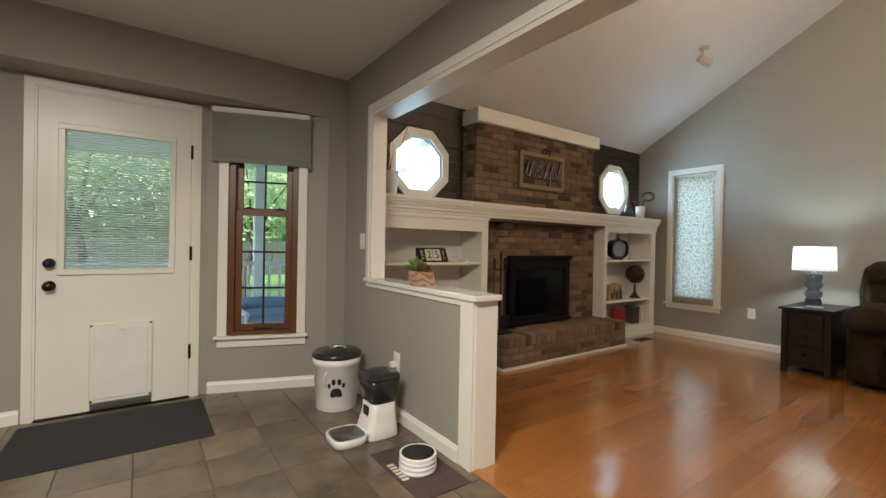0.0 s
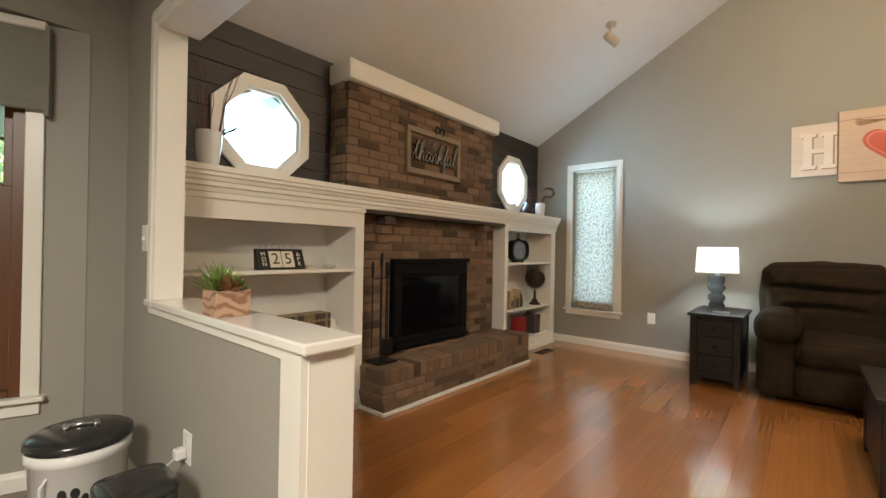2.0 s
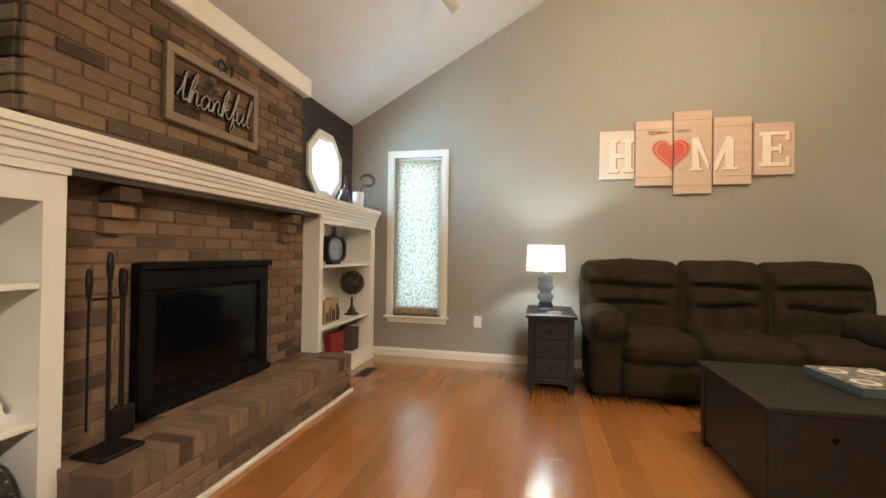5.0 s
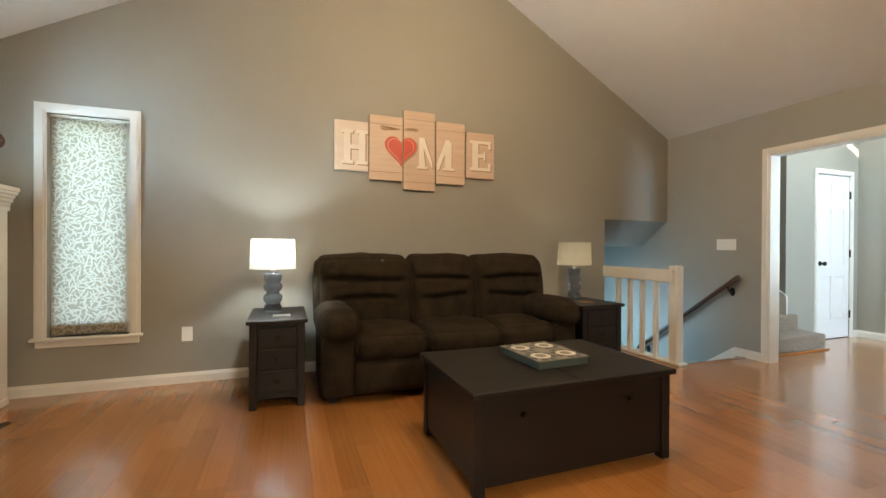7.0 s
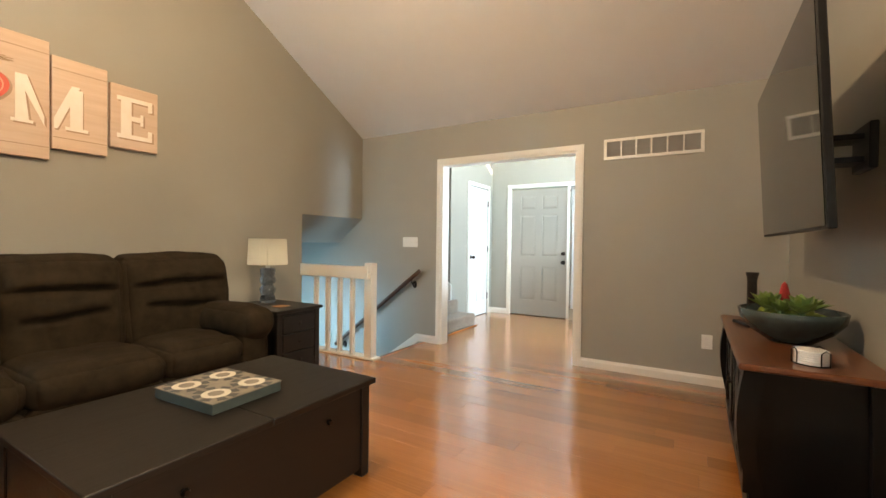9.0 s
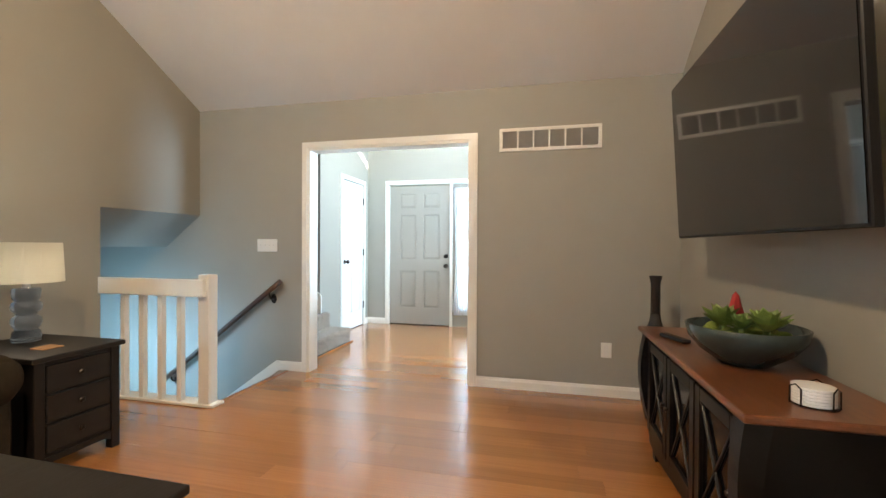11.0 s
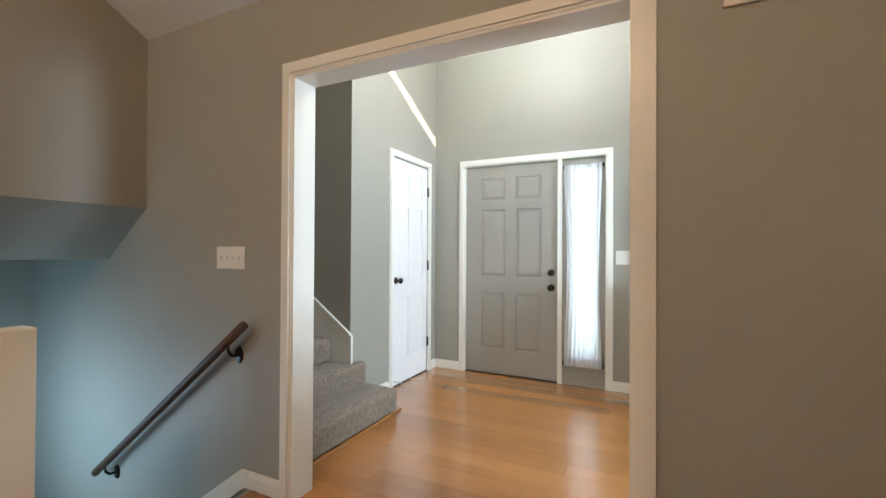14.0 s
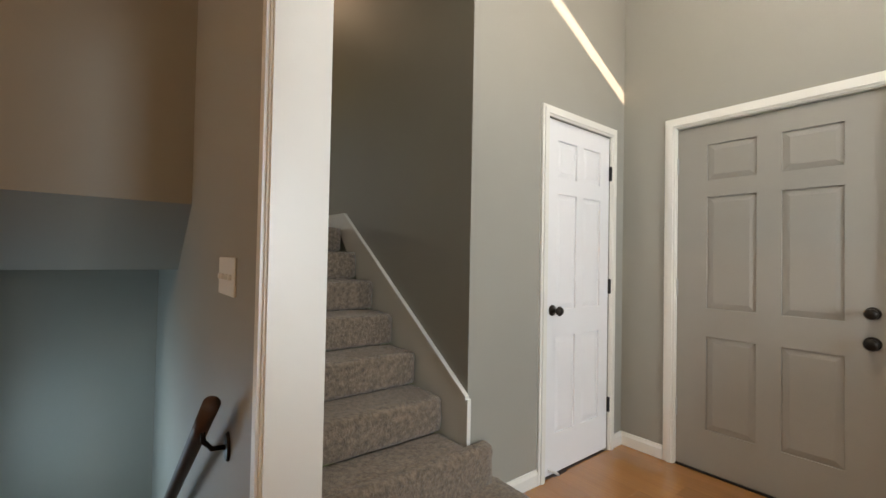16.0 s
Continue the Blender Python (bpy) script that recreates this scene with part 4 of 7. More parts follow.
def table_lamp(x, y, z, label):
    ob = thing("table_lamp", (x, y, z), label, "table lamp", "table lamps")
    prof = [(0, 0), (0.066, 0), (0.068, 0.010), (0.062, 0.055), (0.050, 0.070), (0.062, 0.085), (0.071, 0.110), (0.066, 0.135), (0.046, 0.150), (0.046, 0.160), (0.064, 0.175), (0.071, 0.200), (0.064, 0.222), (0.050, 0.232), (0.062, 0.245), (0.066, 0.290), (0.058, 0.305), (0.0, 0.305)]
    part("base", lathe(prof, (x, y, z), 28), LAMPGLASS, ob, "stacked smoke-blue glass base", smooth=True)
    part("neck", lathe([(0, 0.305), (0.018, 0.305), (0.018, 0.33), (0.009, 0.335), (0.009, 0.40), (0.016, 0.405), (0.016, 0.43), (0, 0.43)], (x, y, z), 16), STEEL, ob, smooth=True)
    bm = bmesh.new()
    rings = [[bm.verts.new((x + r * math.cos(2 * math.pi * i / 40), y + r * math.sin(2 * math.pi * i / 40), z + h)) for i in range(40)] for r, h in ((0.168, 0.338), (0.158, 0.565))]
    for i in range(40):
        j = (i + 1) % 40
        bm.faces.new((rings[0][i], rings[0][j], rings[1][j], rings[1][i]))
    bmesh.ops.solidify(bm, geom=list(bm.faces), thickness=0.0015)
    part("shade", bm, SHADE, ob, "off-white linen drum shade", smooth=True)
    b2 = tube([(x + 0.157 * math.cos(a), y + 0.157 * math.sin(a), z + 0.55) for a in (0, math.pi)], 0.0025, 6)
    tube([(x + 0.157 * math.cos(a), y + 0.157 * math.sin(a), z + 0.55) for a in (math.pi / 2, -math.pi / 2)], 0.0025, 6, b2)
    part("spider", b2, STEEL, ob)
    return ob


table_lamp(5.34, 1.295, 0.612, "lit table lamp with smoke-blue glass base and white drum shade")
table_lamp(5.40, -1.545, 0.612, "softly lit table lamp with smoke-blue glass base and white shade")
ob = thing("remote_control", (5.12, 1.23, 0.612), "small grey remote control on the side table", "remote")
part("body", box(5.09, 5.14, 1.17, 1.29, 0.612, 0.626, 0.004), STEEL, ob)
ob = thing("coaster", (5.10, -1.45, 0.612), "tan square coaster on the side table", "coaster")
part("body", box(5.05, 5.15, -1.50, -1.40, 0.612, 0.618, 0.002), material("tan_cork", (0.32, 0.17, 0.07), rough=0.8, scale=40), ob)

# ---- coffee table and the box tray on it ----
ct = thing("coffee_table", (3.87, -0.15, 0), "dark espresso wood trunk coffee table with a lift top", "coffee table")
X0, X1, Y0, Y1, H = 3.500, 4.290, -0.750, 0.438, 0.480
part("tabletop", box(X0, X1, Y0, -0.1495, H - 0.028, H, 0.005, seg=2), ESPRESSO, ct)
part("tabletop", box(X0, X1, -0.1475, Y1, H - 0.028, H, 0.005, seg=2), ESPRESSO, ct)
part("body", box(X0 + 0.04, X1 - 0.04, Y0 + 0.04, Y1 - 0.04, 0.035, H - 0.028), ESPRESSO, ct)
for x in (X0 + 0.022, X1 - 0.075):
    for y in (Y0 + 0.022, Y1 - 0.075):
        part("leg", box(x, x + 0.053, y, y + 0.053, 0.0, H - 0.029, 0.004), ESPRESSO, ct)
for x in (X0 + 0.033, X1 - 0.041):
    d = part("drawer", box(x, x + 0.008, Y0 + 0.076, Y1 - 0.076, 0.045, H - 0.030, 0.001), ESPRESSO, ct, "plain drawer front")
    for y in (-0.46, 0.165):
        part("knob", lathe([(0, 0), (0.008, 0), (0.014, 0.010), (0.009, 0.02), (0, 0.02)], (0, 0, 0), 12), BRONZE, d, "small bronze knob", m=pose(x if x < 3.9 else x + 0.008, y, 0.35, 0, -90 if x < 3.9 else 90, 0))
for y in (Y0 + 0.028, Y1 - 0.04):
    part("end_panel", box(X0 + 0.077, X1 - 0.077, y, y + 0.012, 0.045, H - 0.04, 0.003), ESPRESSO, ct)
TEAL = material("faded_teal_paint", (0.075, 0.095, 0.085), (0.05, 0.065, 0.06), 0.6, scale=14, bump=0.1)
TAN = material("patterned_tan_paper", (0.27, 0.23, 0.17), (0.15, 0.14, 0.12), 0.6, scale=12)
CREAM = material("cream_paper", (0.66, 0.62, 0.52), (0.60, 0.55, 0.45), 0.6, scale=12)
DARKP = material("charcoal_paper", (0.06, 0.06, 0.06), rough=0.6, scale=10)
book = thing("game_box", (3.93, -0.2, H), "flat game box with cream and charcoal ring pattern", "box")
part("box_bottom", box(-0.195, 0.195, -0.165, 0.165, 0.0, 0.042, 0.003), TEAL, book, m=pose(3.925, -0.195, H, 0, 0, 3))
lid = part("lid", box(-0.197, 0.197, -0.167, 0.167, 0.0425, 0.046), TAN, book, "ring-patterned lid", m=pose(3.925, -0.195, H, 0, 0, 3))
for i, (x, y) in enumerate(((-0.1, -0.085), (-0.1, 0.085), (0.1, -0.085), (0.1, 0.085))):
    bm = bmesh.new()
    for k in range(8):
        a0 = math.pi / 4 * k
        prism([(x + r * math.cos(a), y + r * 0.85 * math.sin(a)) for r, a in ((0.03, a0 + 0.12), (0.098, a0 + 0.16), (0.098, a0 + 0.62), (0.03, a0 + 0.66))], "z", 0.0462, 0.0470, bm)
    part("petal_print", bm, DARKP, lid, m=pose(3.925, -0.195, H, 0, 0, 3))
    bm = lathe([(0.030, 0.0471), (0.056, 0.0471), (0.056, 0.0476), (0.030, 0.0476)], (x, y, 0), 28)
    part("ring_print", bm, CREAM, lid, m=pose(3.925, -0.195, H, 0, 0, 3))
    part("ring_centre", lathe([(0, 0.0478), (0.031, 0.0478), (0.031, 0.0482), (0, 0.0482)], (x, y, 0), 24), TAN, lid, m=pose(3.925, -0.195, H, 0, 0, 3))

# ---- five-panel canvas with the word ----
PANEL = material("peach_plank_print", (0.70, 0.53, 0.40), (0.60, 0.43, 0.31), 0.75, scale=3, stretch=(1, 0.6, 9), bump=0.05, bump_scale=200, by_piece=0.08)
LETTER = material("cream_letter_print", (0.84, 0.78, 0.70), (0.78, 0.69, 0.58), 0.7, scale=9)
INK = material("brown_shadow_print", (0.34, 0.22, 0.14), (0.44, 0.30, 0.20), 0.75, scale=12)
RED = material("red_heart_print", (0.62, 0.075, 0.035), (0.50, 0.045, 0.02), 0.4, scale=4)
PALEPANEL = material("pale_plank_print", (0.76, 0.66, 0.56), (0.70, 0.58, 0.48), 0.75, scale=3, stretch=(1, 0.6, 9), bump=0.05, bump_scale=200)
art = thing("wall_art", (EAST, 0, 1.68), "five-panel canvas print with white letters and a red heart", "wall art")
panels = ((0.795, 0.487, 1.825, 2.280), (0.478, 0.158, 1.752, 2.360), (0.149, -0.170, 1.672, 2.435), (-0.182, -0.488, 1.750, 2.362), (-0.505, -0.818, 1.828, 2.290))
AX = EAST - 0.038
canv = []
for y1, y0, z0, z1 in panels:
    canv.append(part("canvas", box(AX, EAST - 0.002, y0, y1, z0, z1, 0.003), PANEL if canv else PALEPANEL, art))


def strokes(y, z, w, h, segs, m, shift=(0, 0)):
    bm = bmesh.new()
    for k, (a, b, c, e) in enumerate(segs):
        box(AX - m - 0.0001 * k, AX - m + 0.001 - 0.0001 * k, y - w * c + shift[0], y - w * a + shift[0], z + h * b + shift[1], z + h * e + shift[1], bm=bm)
    return bm


SEG_H = ((0, 0, 0.44, 0.10), (0.56, 0, 1, 0.10), (0, 0.90, 0.44, 1), (0.56, 0.90, 1, 1), (0.10, 0.10, 0.34, 0.90), (0.66, 0.10, 0.90, 0.90), (0.34, 0.44, 0.66, 0.56))
SEG_E = ((0, 0, 0.95, 0.10), (0, 0.90, 0.95, 1), (0.10, 0.10, 0.38, 0.90), (0.38, 0.44, 0.70, 0.56), (0.83, 0.10, 0.95, 0.26), (0.83, 0.74, 0.95, 0.90), (0.62, 0.36, 0.70, 0.64))
for mt, dep, sh in ((INK, 0.0012, (-0.012, -0.010)), (LETTER, 0.0022, (0, 0))):
    part("letter_print", strokes(0.735, 1.885, 0.245, 0.315, SEG_H, dep, sh), mt, canv[0])
    part("letter_print", strokes(-0.545, 1.905, 0.245, 0.305, SEG_E, dep, sh), mt, canv[4])
    # the M, over two panels
    bm = bmesh.new()
    for k, pts in enumerate(([(0.0, 0), (0.0, 0.02), (-0.105, 0.02), (-0.105, 0)], [(-0.02, 0.02), (-0.02, 0.30), (-0.055, 0.30), (-0.085, 0.02)], [(-0.02, 0.30), (-0.075, 0.30), (-0.158, 0.06), (-0.158, 0.0)])):
        prism([(0.015 + y + sh[0], 1.885 + z + sh[1]) for y, z in pts], "x", AX - dep - 0.0001 * k, AX - dep + 0.001 - 0.0001 * k, bm)
    part("letter_print", bm, mt, canv[2])
    bm = bmesh.new()
    for k, pts in enumerate(([(-0.192, 0.0), (-0.192, 0.07), (-0.285, 0.30), (-0.33, 0.30), (-0.21, 0.0)], [(-0.275, 0.28), (-0.275, 0.02), (-0.345, 0.02), (-0.345, 0.28)], [(-0.25, 0.0), (-0.25, 0.022), (-0.375, 0.022), (-0.375, 0.0)])):
        prism([(0.0 + y + sh[0] * 0.5, 1.885 + z + sh[1]) for y, z in pts], "x", AX - dep - 0.0001 * k, AX - dep + 0.001 - 0.0001 * k, bm)
    part("letter_print", bm, mt, canv[3])


def heart(yc, zc, s, y_lo, y_hi, d0, d1, mt, parent):
    """A heart print, kept between two panel edges."""
    pts = []
    for k in range(72):
        a = 2 * math.pi * k / 72
        y = yc - s * 16 * math.sin(a) ** 3
        z = zc + s * (13 * math.cos(a) - 5 * math.cos(2 * a) - 2 * math.cos(3 * a) - math.cos(4 * a))
        pts.append((min(max(y, y_lo), y_hi), z))
    clean = [p for i, p in enumerate(pts) if (Vector(p) - Vector(pts[i - 1])).length > 1e-5]
    part("heart_print", prism(clean, "x", AX - d1, AX - d0), mt, parent)


GLINT = material("pale_pink_print", (0.72, 0.30, 0.20), (0.66, 0.22, 0.14), 0.5, scale=8)
for y_lo, y_hi, c in ((0.161, 0.475, canv[1]), (-0.167, 0.146, canv[2])):
    heart(0.165, 2.045, 0.0100, y_lo, y_hi, -0.0005, 0.0012, INK, c)
    heart(0.175, 2.055, 0.0098, y_lo, y_hi, 0.0, 0.0020, RED, c)
    heart(0.175, 2.057, 0.0082, y_lo, y_hi, 0.0, 0.0025, GLINT, c)
    heart(0.175, 2.057, 0.0077, y_lo, y_hi, 0.0, 0.0030, RED, c)
for c, (y1, y0, z0, z1) in list(zip(canv, panels))[1:4]:
    for z in (z0 + 0.075, z1 - 0.085):
        part("plank_line_print", box(AX - 0.0008, AX + 0.001, y0 + 0.004, y1 - 0.004, z, z + 0.005), INK, c)
TWINE = material("twine_print", (0.30, 0.17, 0.08), (0.42, 0.27, 0.14), 0.9, scale=30)
bm = bmesh.new()
for k in range(14):
    a = rng.uniform(-0.35, 0.35)
    tube([(AX - 0.002, 0.21 + rng.uniform(-0.03, 0.03), 2.245 + rng.uniform(-0.008, 0.008)), (AX - 0.002, 0.34 + rng.uniform(-0.03, 0.05), 2.25 + 0.09 * a + rng.uniform(-0.01, 0.02))], 0.0022, 4, bm)
part("twine_print", bm, TWINE, canv[1])
bm = bmesh.new()
for k in range(6):
    tube([(AX - 0.002, 0.14, 2.245 + rng.uniform(-0.012, 0.012)), (AX - 0.002, 0.02 + rng.uniform(-0.02, 0.04), 2.255 + rng.uniform(-0.02, 0.02))], 0.0022, 4, bm)
part("twine_print", bm, TWINE, canv[2])

# ---- railing, handrail and stairs ----
rail = thing("stair_railing", (5.3, -2.35, 0), "white painted railing with square balusters above the basement stairs", "railing")
part("newel_post", box(4.845, 4.935, -2.385, -2.295, 0, 0.952, 0.006, seg=2), TRIM, rail)
part("top_rail", box(4.86, EAST - 0.002, -2.294, -2.256, 0.795, 0.918, 0.004), TRIM, rail, "wide flat white top rail")
part("shoe_rail", box(4.80, EAST - 0.016, -2.40, -2.28, 0.0, 0.022, 0.004), TRIM, rail)
for i in range(4):
    x = 5.085 + 0.172 * i
    part("baluster", box(x, x + 0.042, -2.340, -2.298, 0.022, 0.86, 0.003), TRIM, rail)
hr = thing("handrail", (5.5, -3.17, 0.3), "dark oak handrail on bronze brackets along the stair wall", "handrail")
slope = -0.775
bm = tube([(4.865 + 0.165 * k, -3.175, 0.835 + slope * 0.165 * k) for k in range(9)], 0.023, 14)
part("rail", bm, HANDRAIL, hr, smooth=True)
for x in (4.98, 6.08):
    z = 0.835 + slope * (x - 4.865) - 0.022
    part("bracket", tube([(x, -3.175, z), (x, -3.178, z - 0.03), (x, -3.20, z - 0.055), (x, SOUTH + 0.002, z - 0.06)], 0.008, 8), BRONZE, hr, "bronze wall bracket", smooth=True)
    part("bracket_plate", lathe([(0, 0), (0.03, 0), (0.026, 0.008), (0, 0.01)], (0, 0, 0), 16, squash=1.5), BRONZE, hr, m=pose(x, SOUTH + 0.001, z - 0.06, -90))
edge = box(4.815, 4.87, SOUTH + 0.002, -2.40, -0.03, 0.004, 0.006)
setting("trim_stair_nosing", edge, FLOOR, "brown wooden nosing at the top of the basement stairs", "trim")
st = thing("basement_stairs", (5.8, -2.8, -2.6), "carpeted stairs down to the basement", "stairs", kind="structure")
for k in range(9):
    x = 4.86 + 0.25 * k
    part("step", cushion(x, x + 0.29, SOUTH + 0.02, -2.31, -2.598, -0.19 * (k + 1), 0.02, 3), CARPET, st)
stairs = thing("stairs", (5.6, -3.85, 0), "carpeted stairs in grey-brown plush rising from the entry", "stairs", kind="structure")
for k in range(1, 9):
    x = 5.263 + 0.243 * (k - 3)
    south = {1: -4.470, 2: -4.415}.get(k, STAIR_S + 0.018)
    x1 = {1: CLOSET - 0.006, 2: CLOSET - 0.006}.get(k, x + 0.29) if k < 8 else 8.19
    n = 12
    bm = cushion(x, x1, south, FOY_N - 0.002, 0.18 * (k - 1) if k > 2 else 0.012, 0.18 * k, 0.030, n, 0, 0.006, None, 30)
    if k == 2:
        merge(bm, cushion(CLOSET - 0.05, x + 0.29, STAIR_S + 0.018, FOY_N - 0.002, 0.05, 0.36, 0.03, 6))
    if k == 1:
        merge(bm, cushion(CLOSET - 0.05, x + 0.40, STAIR_S + 0.018, FOY_N - 0.002, 0.02, 0.178, 0.03, 6))
    part("step", bm, CARPET, stairs, smooth=True)
setting("trim_stair_foot", box(4.765, 4.785, -4.50, FOY_N - 0.012, 0.0, 0.016, 0.003), FLOOR, "brown quarter-round at the foot of the stairs", "trim")


# ---- doors ----
def panelled(u0, u1, z0, z1, panels, d):
    """A moulded six-panel leaf in its own plane: u across, depth towards -v at the front; returns body and panel meshes."""
    body = bmesh.new()
    us = sorted({u0, u1, *[p[0] for p in panels], *[p[1] for p in panels]})
    zs = sorted({z0, z1, *[p[2] for p in panels], *[p[3] for p in panels]})
    for a, b in zip(us, us[1:]):
        for c, e in zip(zs, zs[1:]):
            um, zm = (a + b) / 2, (c + e) / 2
            inside = any(p[0] < um < p[1] and p[2] < zm < p[3] for p in panels)
            box(a, b, 0.011 if inside else 0.0, d, c, e, bm=body)
    bmesh.ops.remove_doubles(body, verts=body.verts, dist=1e-5)
    fields = []
    for p in panels:
        q = bmesh.new()
        i0, i1 = 0.003, 0.034
        lo = [q.verts.new(v) for v in ((p[0] + i0, 0.0105, p[2] + i0), (p[1] - i0, 0.0105, p[2] + i0), (p[1] - i0, 0.0105, p[3] - i0), (p[0] + i0, 0.0105, p[3] - i0))]
        hi = [q.verts.new(v) for v in ((p[0] + i1, 0.003, p[2] + i1), (p[1] - i1, 0.003, p[2] + i1), (p[1] - i1, 0.003, p[3] - i1), (p[0] + i1, 0.003, p[3] - i1))]
        q.faces.new(hi)
        for i in range(4):
            q.faces.new((lo[i], lo[(i + 1) % 4], hi[(i + 1) % 4], hi[i]))
        q.faces.new(lo)
        fields.append(q)
    return body, fields


def knob(parent, m, name="door_knob", r=0.028, label="dark bronze knob"):
    bm = lathe([(0, 0), (r + 0.004, 0), (r + 0.002, 0.006), (0.012, 0.010), (0.012, 0.032), (r * 0.8, 0.040), (r, 0.054), (r * 0.7, 0.066), (0, 0.068)], (0, 0, 0), 24)
    part(name, bm, BRONZE, parent, label, smooth=True, m=m)


# front door, seen from inside: u runs towards -x
fd = thing("front_door", (4.3, FRONT, 0), "closed grey six-panel front door with dark hardware", "door", kind="structure")
w = FD1 - FD0
pu = (0.165, 0.410, 0.520, 0.765)
rowz = ((0.255, 0.80), (0.965, 1.625), (1.722, 1.935))
body, fields = panelled(0, w, 0.012, FDZ - 0.006, [(a, b, c, e) for a, b in ((pu[0], pu[1]), (pu[2], pu[3])) for c, e in rowz], 0.044)
FM = Matrix(((-1, 0, 0, FD1), (0, -1, 0, FRONT - 0.012), (0, 0, 1, 0), (0, 0, 0, 1)))
leaf = part("leaf", body, GREYDOOR, fd, m=FM)
for q in fields:
    part("panel", q, GREYDOOR, leaf, m=FM)
knob(fd, pose(3.895, FRONT - 0.012, 0.875, -90, 0, 0))
knob(fd, pose(3.895, FRONT - 0.012, 1.015, -90, 0, 0), "deadbolt", 0.026, "dark bronze deadbolt")
for z in (0.30, 1.03, 1.78):
    part("hinge", box(4.748, 4.762, FRONT - 0.012, FRONT - 0.002, z, z + 0.10), STEEL, fd, "satin nickel hinge")
part("threshold", box(3.42, FD1 + 0.01, FRONT - 0.09, FRONT - 0.002, -0.012, 0.010, 0.003), BRONZE, fd, "dark metal threshold")
fr = casing_x(3.42, FD1 + 0.005, FDZ + 0.005, FRONT, 1, 0.062)
box(3.795, FD0, FRONT - 0.06, FRONT + 0.012, 0.0, FDZ + 0.004, bm=fr)
box(FD1, FD1 + 0.02, FRONT - 0.10, FRONT, 0.0, FDZ + 0.02, bm=fr)
box(3.835, FD1, FRONT - 0.10, FRONT, FDZ, FDZ + 0.02, bm=fr)
trim("trim_front_door", fr, "white casing round the front door and sidelight")

sl = thing("sidelight_window", (3.61, FRONT, 0.1), "grey-framed sidelight beside the front door", "window", kind="structure")
bm = bmesh.new()
for x0, x1, z0, z1 in ((3.425, 3.500, 0.2, FDZ), (3.700, 3.795, 0.2, FDZ), (3.500, 3.700, FDZ - 0.10, FDZ), (3.425, 3.795, 0.012, 0.27)):
    box(x0, x1, FRONT - 0.055, FRONT - 0.013, z0, z1, 0.004, bm)
part("window_frame", bm, GREYDOOR, sl)
part("pane", box(3.500, 3.700, FRONT - 0.04, FRONT - 0.036, 0.27, FDZ - 0.10), GLASS, sl).visible_shadow = False
SHEER = bpy.data.materials.new("white_sheer_voile")
SHEER.use_nodes = True
vn = SHEER.node_tree
vp = vn.nodes["Principled BSDF"]
vp.inputs["Base Color"].default_value, vp.inputs["Roughness"].default_value = (0.85, 0.85, 0.86, 1), 0.9
vt = vn.nodes.new("ShaderNodeBsdfTranslucent")
vt.inputs[0].default_value = (0.90, 0.91, 0.93, 1)
vm = vn.nodes.new("ShaderNodeMixShader")
vm.inputs[0].default_value = 0.6
vz = vn.nodes.new("ShaderNodeTexNoise")
vz.inputs["Scale"].default_value = 400
vb = vn.nodes.new("ShaderNodeBump")
vb.inputs["Strength"].default_value = 0.2
vn.links.new(vz.outputs["Fac"], vb.inputs["Height"])
vn.links.new(vb.outputs[0], vp.inputs["Normal"])
vn.links.new(vp.outputs[0], vm.inputs[1]), vn.links.new(vt.outputs[0], vm.inputs[2])
vn.links.new(vm.outputs[0], vn.nodes["Material Output"].inputs["Surface"])
cu = thing("sheer_curtain", (3.61, FRONT + 0.02, 0.17), "white sheer curtain gathered on rods over the sidelight", "curtain")
bm = bmesh.new()
grid = []
for i in range(25):
    v = i / 24
    z = 0.175 + (2.0 - 0.175) * v
    pinch = 1 - 0.16 * math.sin(math.pi * v) ** 1.5
    row = []
    for k in range(61):
        u = k / 60
        x = 3.61 + (u - 0.5) * 0.325 * pinch
        y = FRONT + 0.022 + 0.011 * math.sin(u * 52 + 1.2 * math.sin(v * 5)) + 0.004 * math.sin(u * 23 + v * 9)
        row.append(bm.verts.new((x, y, z)))
    grid.append(row)
for a, b in zip(grid, grid[1:]):
    for k in range(60):
        bm.faces.new((a[k], a[k + 1], b[k + 1], b[k]))
part("curtain", bm, SHEER, cu, smooth=True)
for z in (0.195, 1.985):
    part("rod", tube([(3.435, FRONT + 0.001, z), (3.785, FRONT + 0.001, z)], 0.005, 8), BLACK, cu, "thin black rod")
    for x in (3.44, 3.78):
        part("rod_bracket", box(x - 0.008, x + 0.008, FRONT - 0.012, FRONT + 0.03, z - 0.012, z + 0.012, 0.003), BLACK, cu)

# closet door on the wall at x = CLOSET, seen from -x: u runs towards -y
cd = thing("closet_door", (CLOSET, (CL0 + CL1) / 2, 0), "closed white six-panel closet door with a black knob", "door", kind="structure")
w = CL1 - CL0
body, fields = panelled(0.004, w - 0.004, 0.012, CLZ - 0.005, [(a, b, c, e) for a, b in ((0.105, 0.295), (0.365, 0.555)) for c, e in ((0.235, 0.79), (0.945, 1.62), (1.715, 1.93))], 0.035)
CM = Matrix(((0, 1, 0, CLOSET + 0.006), (-1, 0, 0, CL1), (0, 0, 1, 0), (0, 0, 0, 1)))
leaf = part("leaf", body, WHITEDOOR, cd, m=CM)
for q in fields:
    part("panel", q, WHITEDOOR, leaf, m=CM)
knob(cd, pose(CLOSET + 0.006, CL1 - 0.07, 0.945, 0, -90, 0), label="black door knob")
